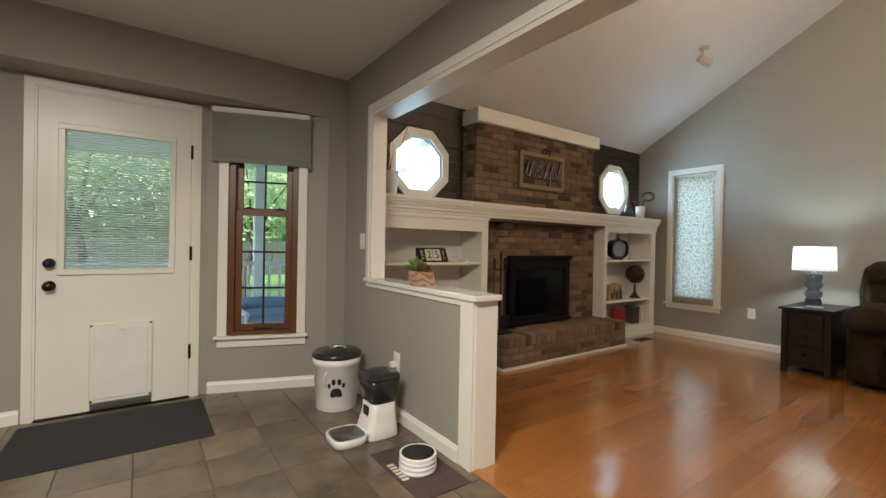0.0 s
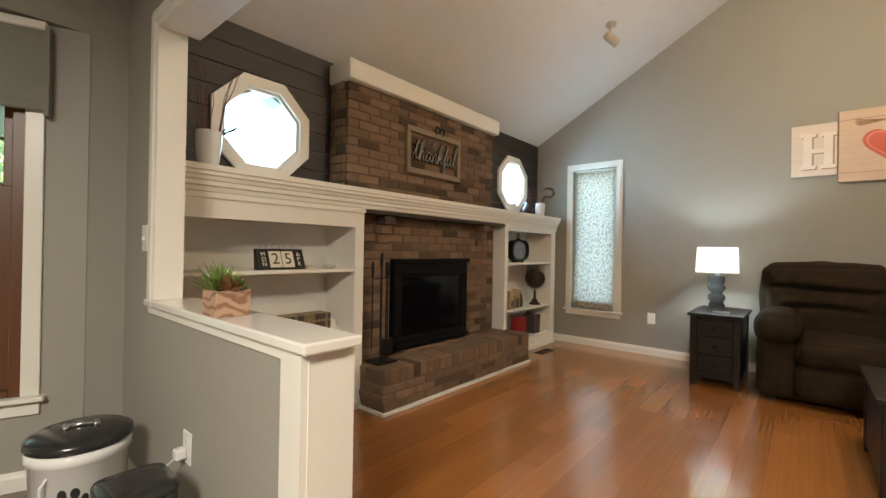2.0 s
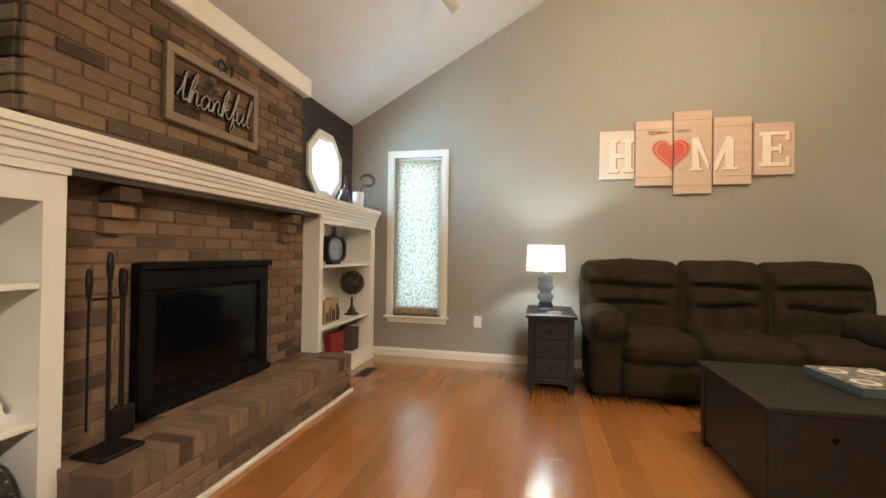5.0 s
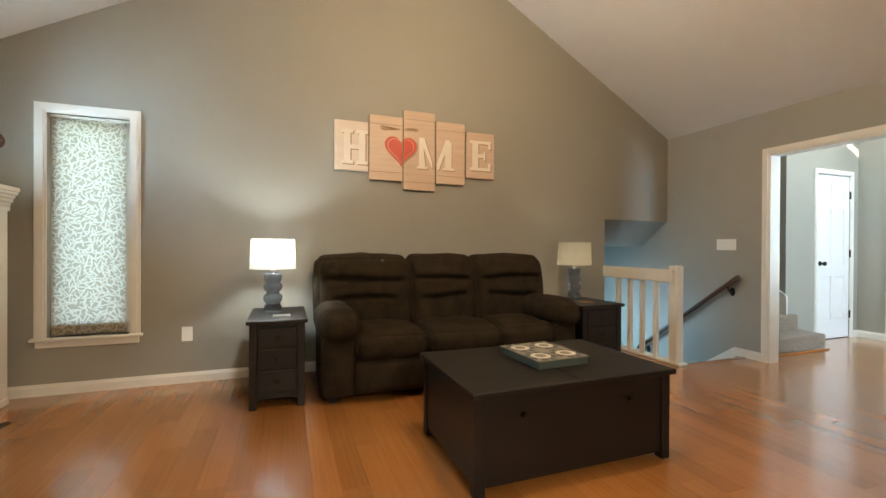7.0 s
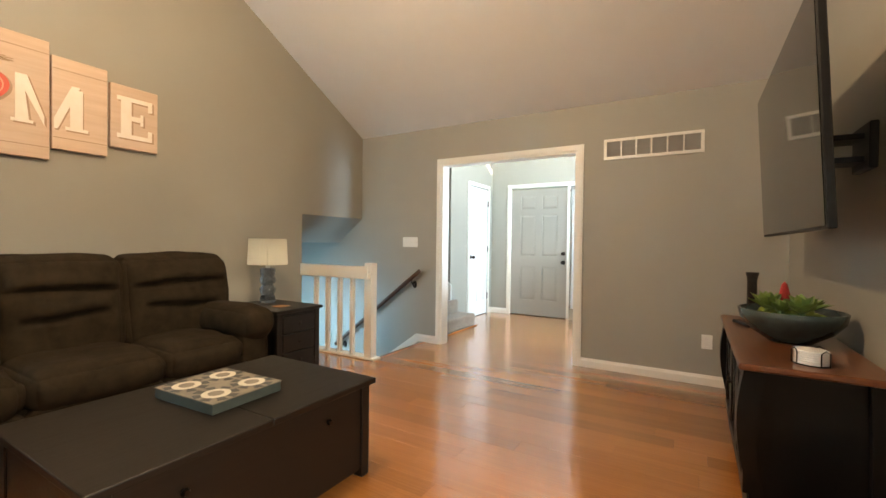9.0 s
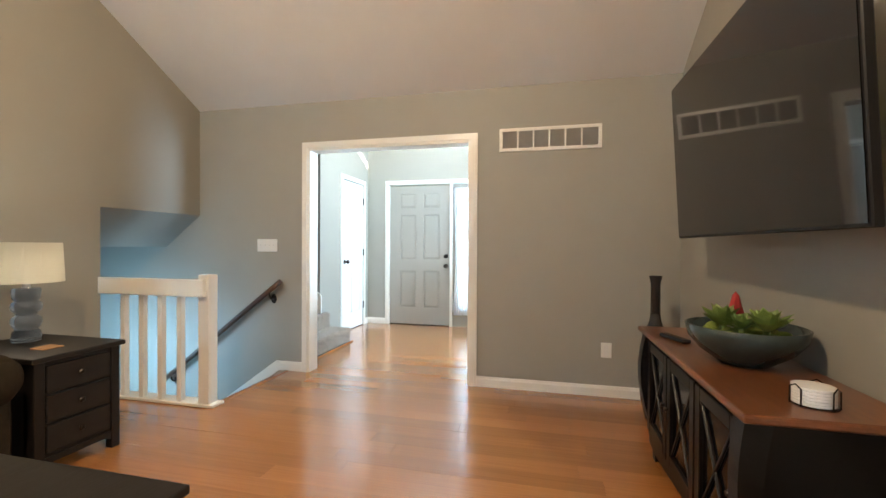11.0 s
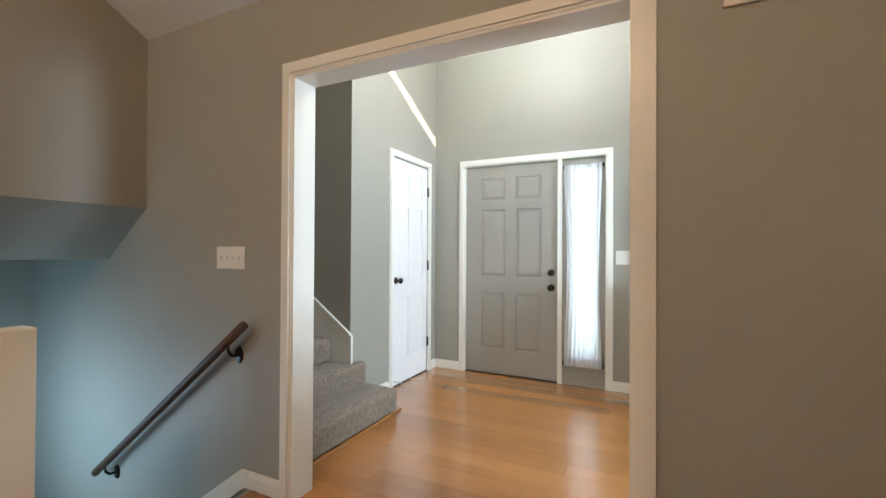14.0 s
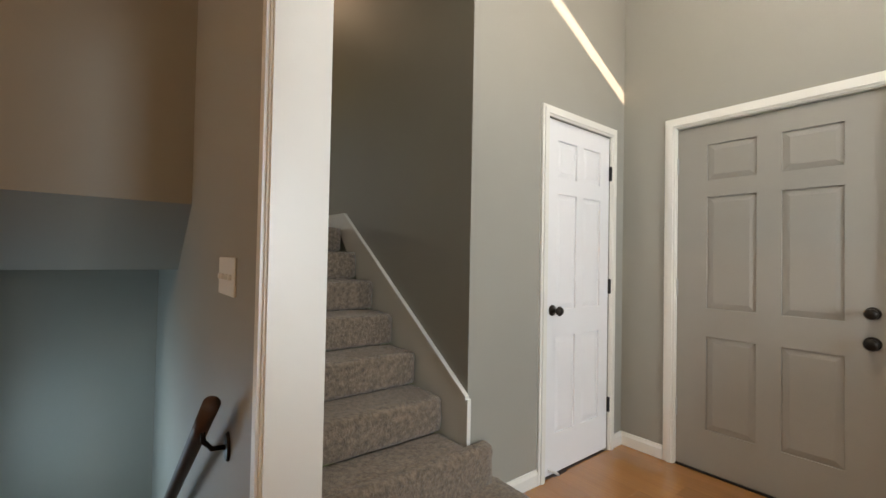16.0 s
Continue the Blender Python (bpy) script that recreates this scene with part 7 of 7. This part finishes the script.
# planter on the half wall
pl = thing("planter", (1.41, 2.19, 0.875), "square carved wood planter with succulents on the half wall cap", "planter")
CARVED = material("carved_wood", (0.46, 0.30, 0.20), (0.26, 0.135, 0.080), 0.6, scale=7, stretch=(0.6, 0.6, 2.2), bump=0.3, bump_scale=12, contrast=0.35)
cw = CARVED.node_tree
band = cw.nodes.new("ShaderNodeTexWave")
band.bands_direction = "Z"
band.inputs["Scale"].default_value, band.inputs["Distortion"].default_value, band.inputs["Detail Scale"].default_value = 9.0, 11.0, 1.1
cw.links.new([n for n in cw.nodes if n.type == "TEX_COORD"][0].outputs["Object"], band.inputs["Vector"])
cr = [n for n in cw.nodes if n.type == "VALTORGB"][0]
cr.color_ramp.elements[0].position, cr.color_ramp.elements[1].position = 0.05, 0.55
cw.links.new(band.outputs["Fac"], cr.inputs[0])
P0, P1, Q0, Q1 = 1.358, 1.470, 2.130, 2.250
bm = bmesh.new()
for x0, x1, y0, y1 in ((P0, P1, Q0, Q0 + 0.014), (P0, P1, Q1 - 0.014, Q1), (P0, P0 + 0.014, Q0 + 0.014, Q1 - 0.014), (P1 - 0.014, P1, Q0 + 0.014, Q1 - 0.014)):
    box(x0, x1, y0, y1, 0.875, 0.962, 0.003, bm)
part("box", bm, CARVED, pl)
part("soil", box(P0 + 0.014, P1 - 0.014, Q0 + 0.014, Q1 - 0.014, 0.877, 0.950), BARK, pl)
RUST = material("rust_succulent", (0.26, 0.07, 0.025), (0.10, 0.09, 0.03), 0.5, scale=30)
for k, (u, v, n, L, w, mt) in enumerate(((0.3, 0.70, 26, 0.100, 0.009, GREENLEAF), (0.6, 0.85, 20, 0.105, 0.008, GREENLEAF), (0.75, 0.40, 16, 0.065, 0.016, GREENLEAF), (0.5, 0.18, 18, 0.065, 0.019, None))):
    cx, cy = P0 + u * (P1 - P0), Q0 + v * (Q1 - Q0)
    green = mt or RUST
    rosette = part("succulent", lathe([(0, 0), (0.010, 0.0), (0.008, 0.018), (0, 0.022)], (cx, cy, 0.945), 8), green, pl, "spiky green succulent" if mt else "rust-tinged rosette")
    for j in range(n):
        a, e = 2.4 * j, 0.25 + 1.1 * j / n
        reach = L * (0.8 + 0.45 * ((j * 7) % 5) / 5)
        bm = bmesh.new()
        leaf_blade(bm, (cx, cy, 0.950), (cx + reach * math.cos(a) * math.cos(e), cy + reach * math.sin(a) * math.cos(e), 0.954 + reach * math.sin(e)), w)
        part("leaf", bm, green, rosette)

# ---- kitchen floor things ----
PAW = material("black_print", (0.02, 0.02, 0.02), rough=0.4)
bx, by = 1.14, 2.83
bin_ = thing("pet_food_bin", (bx, by, 0), "white enamel pet food bin with a paw print and black lid", "bin")
part("body", lathe([(0, 0), (0.135, 0), (0.138, 0.006), (0.155, 0.30), (0.163, 0.305), (0.163, 0.345), (0.150, 0.345), (0, 0.32)], (bx, by, 0), 40), CERAMIC, bin_, smooth=True)
lidp = part("lid", lathe([(0, 0.40), (0.06, 0.398), (0.150, 0.385), (0.166, 0.375), (0.168, 0.352), (0.160, 0.346), (0, 0.346)], (bx, by, 0), 40), SMOKED, bin_, "glossy black lid", smooth=True)
bm = tube([(bx - 0.04, by + 0.01, 0.402), (bx, by, 0.408), (bx + 0.04, by - 0.01, 0.402)], 0.009, 8)
for s in (-1, 1):
    for d in (-0.012, 0.012):
        merge(bm, cushion(bx + s * 0.045 - 0.013, bx + s * 0.045 + 0.013, by - s * 0.011 + d - 0.011, by - s * 0.011 + d + 0.011, 0.392, 0.412, 0.01, 2))
part("lid_handle", bm, STEEL, lidp, "bone-shaped metal handle", smooth=True)
for s in (-1, 1):
    a = 0.75 + (0 if s > 0 else math.pi)
    c, sn_ = math.cos(a), math.sin(a)
    part("side_handle", tube([(bx + c * 0.150, by + sn_ * 0.150, 0.27), (bx + c * 0.178, by + sn_ * 0.178, 0.25), (bx + c * 0.178, by + sn_ * 0.178, 0.20), (bx + c * 0.146, by + sn_ * 0.146, 0.18)], 0.005, 8), CERAMIC, bin_)


def on_bin(u, z):
    r = 0.1385 + 0.055 * z + 0.0012
    a = math.radians(-112) + u / r
    return bx + r * math.cos(a), by + r * math.sin(a), z


bm = bmesh.new()
for u0, z0, ru, rz in ((0.0, 0.135, 0.036, 0.030), (-0.046, 0.180, 0.011, 0.018), (-0.018, 0.205, 0.014, 0.021), (0.020, 0.205, 0.014, 0.021), (0.048, 0.180, 0.011, 0.018), (-0.022, 0.120, 0.018, 0.018), (0.022, 0.120, 0.018, 0.018)):
    c = bm.verts.new(on_bin(u0, z0))
    rim = [bm.verts.new(on_bin(u0 + ru * math.cos(a), z0 + rz * math.sin(a))) for a in [2 * math.pi * k / 14 for k in range(14)]]
    for k in range(14):
        bm.faces.new((c, rim[k], rim[(k + 1) % 14]))
part("paw_print", bm, PAW, bin_, "black paw print")

fx, fy = 1.18, 2.28
fe = thing("pet_feeder", (fx, fy, 0), "white automatic pet feeder with smoked hopper and steel tray", "pet feeder")


def loft(rings, at, n=32, square=0.42):
    """Rounded rectangles (half depth, half width, height, offset along x) stacked into one body."""
    bm = bmesh.new()
    loops = []
    for hx, hy, z, dx in rings:
        loop = []
        for k in range(n):
            a = 2 * math.pi * k / n
            c, d = math.cos(a), math.sin(a)
            loop.append(bm.verts.new((at[0] + dx + hx * math.copysign(abs(c) ** square, c), at[1] + hy * math.copysign(abs(d) ** square, d), at[2] + z)))
        loops.append(loop)
    for a, b in zip(loops, loops[1:]):
        for k in range(n):
            bm.faces.new((a[k], a[(k + 1) % n], b[(k + 1) % n], b[k]))
    bm.faces.new(loops[0]), bm.faces.new(loops[-1])
    return bm


part("base", loft(((0.098, 0.100, 0.0, 0), (0.103, 0.104, 0.008, 0), (0.097, 0.100, 0.06, 0), (0.080, 0.088, 0.14, 0.008), (0.078, 0.086, 0.198, 0.010), (0.070, 0.080, 0.203, 0.010)), (fx, fy, 0)), PLASTIC, fe, "white flared base", smooth=True)
hop = part("hopper", loft(((0.074, 0.082, 0.200, 0.010), (0.082, 0.090, 0.206, 0.010), (0.098, 0.104, 0.30, 0.006), (0.101, 0.107, 0.335, 0.005)), (fx, fy, 0)), SMOKED, fe, "smoked plastic hopper", smooth=True)
part("hopper_lid", loft(((0.103, 0.109, 0.336, 0.005), (0.104, 0.110, 0.352, 0.005), (0.098, 0.104, 0.362, 0.005), (0.05, 0.055, 0.367, 0.005)), (fx, fy, 0)), SMOKED, hop, smooth=True)
part("control_panel", box(fx - 0.079, fx - 0.066, fy - 0.032, fy + 0.032, 0.125, 0.178, 0.003), SMOKED, fe, "dark control panel")
tray = part("tray", loft(((0.088, 0.092, 0.0, 0), (0.098, 0.102, 0.010, 0), (0.104, 0.108, 0.048, 0), (0.100, 0.104, 0.052, 0), (0.092, 0.096, 0.050, 0), (0.078, 0.082, 0.018, 0)), (fx - 0.195, fy - 0.01, 0), square=0.55), PLASTIC, fe, smooth=True)
part("tray_dish", loft(((0.074, 0.078, 0.0185, 0), (0.0905, 0.0945, 0.0505, 0), (0.087, 0.091, 0.0505, 0), (0.070, 0.074, 0.0215, 0)), (fx - 0.195, fy - 0.01, 0), square=0.55), STEEL, tray, "steel dish", smooth=True)
mt_ = thing("feeding_mat", (1.17, 1.81, 0), "mottled brown and purple feeding mat under the water bowl", "mat")
MATPRINT = material("mottled_mat", (0.10, 0.055, 0.055), (0.04, 0.03, 0.035), 0.8, scale=16, contrast=0.6)
part("mat", box(1.03, 1.315, 1.56, 2.06, -0.002, 0.004, 0.002), MATPRINT, mt_)
bm = bmesh.new()
for k in range(6):
    box(1.045 + 0.003, 1.085, 1.74 + 0.03 * k, 1.76 + 0.03 * k, 0.0042, 0.0048, bm=bm)
part("lettering_bars", bm, CREAM, mt_, "unreadable pale lettering")
wb = thing("water_bowl", (1.165, 1.80, 0.004), "white ribbed ceramic pet bowl with a dark inside", "bowl")
prof = [(0, 0.0), (0.086, 0.0)] + [(0.092 + 0.003 * math.sin(j * 1.9), 0.006 + 0.0068 * j) for j in range(11)] + [(0.092, 0.085), (0.082, 0.085)]
part("bowl", lathe(prof + [(0.078, 0.05), (0.0, 0.05)], (1.165, 1.80, 0.004), 40), CERAMIC, wb, smooth=True)
part("lining", lathe([(0, 0.0512), (0.0765, 0.0512), (0.0815, 0.0845), (0.0800, 0.0845), (0.075, 0.054), (0, 0.054)], (1.165, 1.80, 0.004), 36), SMOKED, wb, "dark glazed inside", smooth=True)
dm = thing("door_mat", (-0.09, 3.1, 0), "charcoal ribbed door mat in front of the back door", "mat")
part("mat", box(-0.53, 0.365, 2.78, 3.43, -0.002, 0.010, 0.003), RUBBER, dm)
part("border", box(-0.555, 0.385, 2.755, 3.45, -0.002, 0.006, 0.002), RUBBER, dm)
cn = thing("candle_jar", (2.99, -5.3, 0.965), "small white candle jar on the half wall cap", "candle")
part("jar", lathe([(0, 0), (0.038, 0), (0.042, 0.006), (0.042, 0.075), (0.037, 0.075), (0.036, 0.05), (0, 0.05)], (2.99, -5.32, 0.965), 24), CERAMIC, cn, smooth=True)
part("wax", lathe([(0, 0.0), (0.0355, 0.0), (0.0355, 0.035), (0.02, 0.045), (0, 0.045)], (2.99, -5.32, 0.965 + 0.0505), 18), BROWNMETAL, cn, "dark dried filling")

# ---- outside ----
gr = thing("ground", (0, 30, -0.5), "bright green lawn behind the house", "lawn", kind="structure")
part("lawn", box(-400, 400, -400, 400, -3.4, -3.3), GRASS, gr)
bk = box(-40, 40, 3.75, 60, -0.72, -0.60)
part("back_lawn", bk, GRASS, gr)
setting("deck", box(-6, 5.2, 3.72, 7.4, -0.30, -0.10), PORCH, "grey-painted porch deck", "deck")
setting("porch_ceiling", box(-6, 5.2, 4.0, 7.5, 2.30, 2.45), PORCH, "grey porch ceiling", "porch")
for x in (-3.2, -0.95, 1.53, 4.4):
    ob = thing("porch_post", (x, 7.2, -0.1), "pale grey square porch post", "post", "porch posts")
    part("post", box(x - 0.07, x + 0.07, 7.13, 7.27, -0.10, 2.30, 0.008), PORCH, ob)
    part("collar", box(x - 0.09, x + 0.09, 7.11, 7.29, -0.10, 0.06, 0.008), PORCH, ob)
fnc = thing("porch_railing", (0, 7.2, -0.1), "pale grey porch railing with thin balusters", "railing")
part("top_rail", box(-6, 5.2, 7.16, 7.24, 0.76, 0.82, 0.006), PORCH, fnc)
part("bottom_rail", box(-6, 5.2, 7.17, 7.23, 0.0, 0.05, 0.006), PORCH, fnc)
for k in range(70):
    x = -5.9 + 0.158 * k
    part("baluster", box(x, x + 0.035, 7.183, 7.217, 0.05, 0.76), PORCH, fnc)
CANVAS = material("blue_outdoor_cushion", (0.16, 0.24, 0.34), (0.12, 0.19, 0.28), 0.8, scale=20, bump=0.2, bump_scale=120)
pc = thing("patio_chair", (1.22, 5.1, -0.1), "grey-blue cushioned patio armchair on the porch deck", "patio chair")
part("seat", cushion(0.92, 1.52, 4.80, 5.38, 0.18, 0.34, 0.06, 6, 0.02), CANVAS, pc, smooth=True)
part("backrest", cushion(0.94, 1.50, 5.34, 5.48, 0.28, 0.46, 0.05, 6, 0.015), CANVAS, pc, smooth=True)
for x in (0.91, 1.49):
    part("arm", box(x, x + 0.05, 4.80, 5.44, 0.33, 0.37, 0.01), PORCH, pc)
    for y in (4.82, 5.40):
        part("leg", box(x + 0.005, x + 0.045, y, y + 0.04, -0.10, 0.33, 0.006), PORCH, pc)
FENCE = material("weathered_fence", (0.33, 0.30, 0.26), (0.24, 0.21, 0.18), 0.8, scale=5)
yf = thing("garden_fence", (0, 24, -0.6), "weathered wooden garden fence across the lawn", "fence")
for k in range(60):
    x = -22 + 0.75 * k
    part("board", box(x, x + 0.70, 24, 24.04, -0.6, 1.15 + 0.04 * math.sin(k * 2.1)), FENCE, yf)
part("rail", box(-22, 23, 24.041, 24.08, 0.7, 0.8), FENCE, yf)


def tree(x, y, z, h, crown, seed):
    r = random.Random(seed)
    ob = thing("tree", (x, y, z), "leafy green garden tree with a forked trunk", "tree", "garden trees")
    bm = bmesh.new()
    fork = Vector((x + r.uniform(-0.2, 0.2), y, z + h * 0.35))
    tube([(x, y, z), (x + 0.03, y, z + h * 0.2), fork], 0.05 * h * 0.5, 9, bm, 0.035 * h * 0.5)
    tips = []
    for k in range(7):
        a = 2 * math.pi * k / 7 + r.uniform(-0.3, 0.3)
        tip = fork + Vector((crown * 0.75 * math.cos(a), crown * 0.75 * math.sin(a), h * r.uniform(0.25, 0.6)))
        mid = fork.lerp(tip, 0.5) + Vector((0, 0, 0.06 * h))
        tube([fork, mid, tip], 0.016 * h * 0.5, 6, bm, 0.004 * h)
        tips += [tip, mid]
    part("trunk", bm, BARK, ob)
    verts, faces = [], []
    for k in range(2600):
        c = r.choice(tips) + Vector((r.gauss(0, 1), r.gauss(0, 1), r.gauss(0, 0.7))) * crown * 0.30
        s = r.uniform(0.06, 0.13)
        rot = Euler((r.uniform(0, 6.3), r.uniform(0, 6.3), r.uniform(0, 6.3))).to_matrix()
        i = len(verts)
        verts += [tuple(c + rot @ Vector(q)) for q in ((0, -s, 0), (s * 0.5, 0, 0.02), (0, s, 0), (-s * 0.5, 0, 0.02))]
        faces += [(i, i + 1, i + 2), (i, i + 2, i + 3)]
    mesh = bpy.data.meshes.new("crown")
    mesh.from_pydata(verts, [], faces)
    mesh.materials.append(LEAF)
    c = new("crown", mesh)
    c.parent = ob
    c.matrix_parent_inverse = ob.matrix_basis.inverted()


for i, (x, y, h, c) in enumerate(((-6.5, 15, 5.5, 2.2), (-1.5, 17, 6.0, 2.4), (2.6, 14, 4.6, 1.8), (6.5, 18, 6.5, 2.6), (-12, 20, 7, 3.0), (11, 21, 7, 3.0), (-3.5, 27, 9, 4.0), (4.5, 28, 9, 4.0), (-11, 29, 9, 4.2), (13, 29, 9, 4.2))):
    tree(x, y, -0.6, h, c, 20 + i)
hd = thing("hedge", (0, 31, -0.6), "far bank of green woods behind the fence", "woods", kind="stuff")
r = random.Random(9)
verts, faces = [], []
for k in range(15000):
    c = Vector((r.uniform(-45, 45), r.uniform(34, 40), -0.6 + 9.0 * r.random() ** 1.3 + 1.5 * math.sin(k)))
    s = r.uniform(0.35, 0.8)
    rot = Euler((r.uniform(0, 6.3), r.uniform(0, 6.3), r.uniform(0, 6.3))).to_matrix()
    i = len(verts)
    verts += [tuple(c + rot @ Vector(q)) for q in ((0, -s, 0), (s * 0.6, 0, 0), (0, s, 0), (-s * 0.6, 0, 0))]
    faces += [(i, i + 1, i + 2, i + 3)]
mesh = bpy.data.meshes.new("foliage")
mesh.from_pydata(verts, [], faces)
mesh.materials.append(LEAF)
c = new("foliage", mesh)
c.parent = hd
c.matrix_parent_inverse = hd.matrix_basis.inverted()

# ---- pieces of walls and floors ----
random.seed(11)
courses(chimney, CH0, CH1, MTOP + 0.002, 2.315, BRK_Y)
courses(chimney, 2.692, 4.529, 0.302, 1.36, BRK_Y, holes=((FX0, FX1, FZ0, FZ1),))
for s, x in ((-1, CH0), (1, CH1)):
    for k in range(12):
        for j in range(2):
            lay(chimney, 0.095, 0.03, 0.056, x - s * 0.005, BRK_Y + 0.065 + 0.1 * j, MTOP + 0.035 + 0.0658 * k, 90)
courses(hearth, HX0, HX1, 0.024, 0.196, HY + 0.013)
n = 27
for k in range(n):
    wv_ = (HX1 - HX0) / n
    lay(hearth, round(wv_ - 0.010, 4), 0.20, 0.094, HX0 + (k + 0.5) * wv_, HY + 0.098, 0.250)
for row in range(2):
    y = HY + 0.252 + 0.100 * row
    x = HX0 - (0.1 if row else 0)
    while x < HX1 - 0.03:
        a, b = max(x, HX0), min(x + LONG, HX1)
        lay(hearth, round(b - a - JOINT, 3), 0.098, 0.05, (a + b) / 2, y, HZ - 0.0265)
        x += LONG
for s, x in ((-1, HX0), (1, HX1)):
    for k in range(3):
        for j in range(2):
            y = HY + 0.10 + 0.2 * j + (0.0 if k % 2 else 0.03)
            if y < CAB_Y + 0.05:
                ob = lay(hearth, 0.19, 0.03, 0.047, x - s * 0.012, y, 0.024 + 0.0573 * (k + 0.5), 90)
plank = bpy.data.meshes.new("plank")
b = box(-0.5, 0.5, -0.5, 0.5, -1, 0)
b.to_mesh(plank)
b.free()
plank.materials.append(FLOOR)
PW = 0.127


def planks(parent, x0, x1, y0, y1, cut=None, length=1.83):
    y, k = y0, 0
    while y < y1 - 0.01:
        w = min(PW, y1 - y)
        end = cut(y + w / 2) if cut else x1
        x = x0 - length * ((k * 0.37 + 0.13 * (k % 3)) % 1.0)
        while x < end - 0.01:
            run = length * random.uniform(0.55, 1.0)
            a, b = max(x, x0), min(x + run, end)
            x += run
            if b - a > 0.02:
                ob = new("plank", plank)
                ob.parent = parent
                ob.matrix_basis = Matrix.Translation(((a + b) / 2, y + w / 2, random.uniform(-0.0005, 0.0))) @ Matrix.Diagonal((b - a - 0.0006, w - 0.0005, 0.011, 1))
        y += PW
        k += 1


planks(floor_living, 1.40, EAST, SOUTH - 0.12, 3.12, lambda y: 4.818 if y < -2.345 else EAST)
planks(floor_foyer, 0.0, CLOSET, FRONT - 0.02, SOUTH - 0.12)
setting("trim_floor_strip", box(1.375, 1.425, KS, HE - 0.018, -0.004, 0.007, 0.004), FLOOR, "brown wooden strip between tile and planks", "trim")
tile = bpy.data.meshes.new("tile")
TS = 0.300
b = box(-TS / 2 + 0.0022, TS / 2 - 0.0022, -TS / 2 + 0.0022, TS / 2 - 0.0022, -0.007, 0.0, 0.0012)
b.to_mesh(tile)
b.free()
tile.materials.append(TILE)
for i in range(13):
    for j in range(19):
        x, y = 1.505 - TS * (i + 0.5), 3.66 - TS * (j + 0.5)
        if x > -2.3 and y > -2.0:
            ob = new("tile", tile)
            ob.parent = floor_kitchen
            cut = Matrix.Translation((-0.0525, 0, 0)) @ Matrix.Diagonal((0.65, 1, 1, 1)) if i == 0 else Matrix()
            ob.matrix_basis = Matrix.Translation((x, y, 0)) @ cut
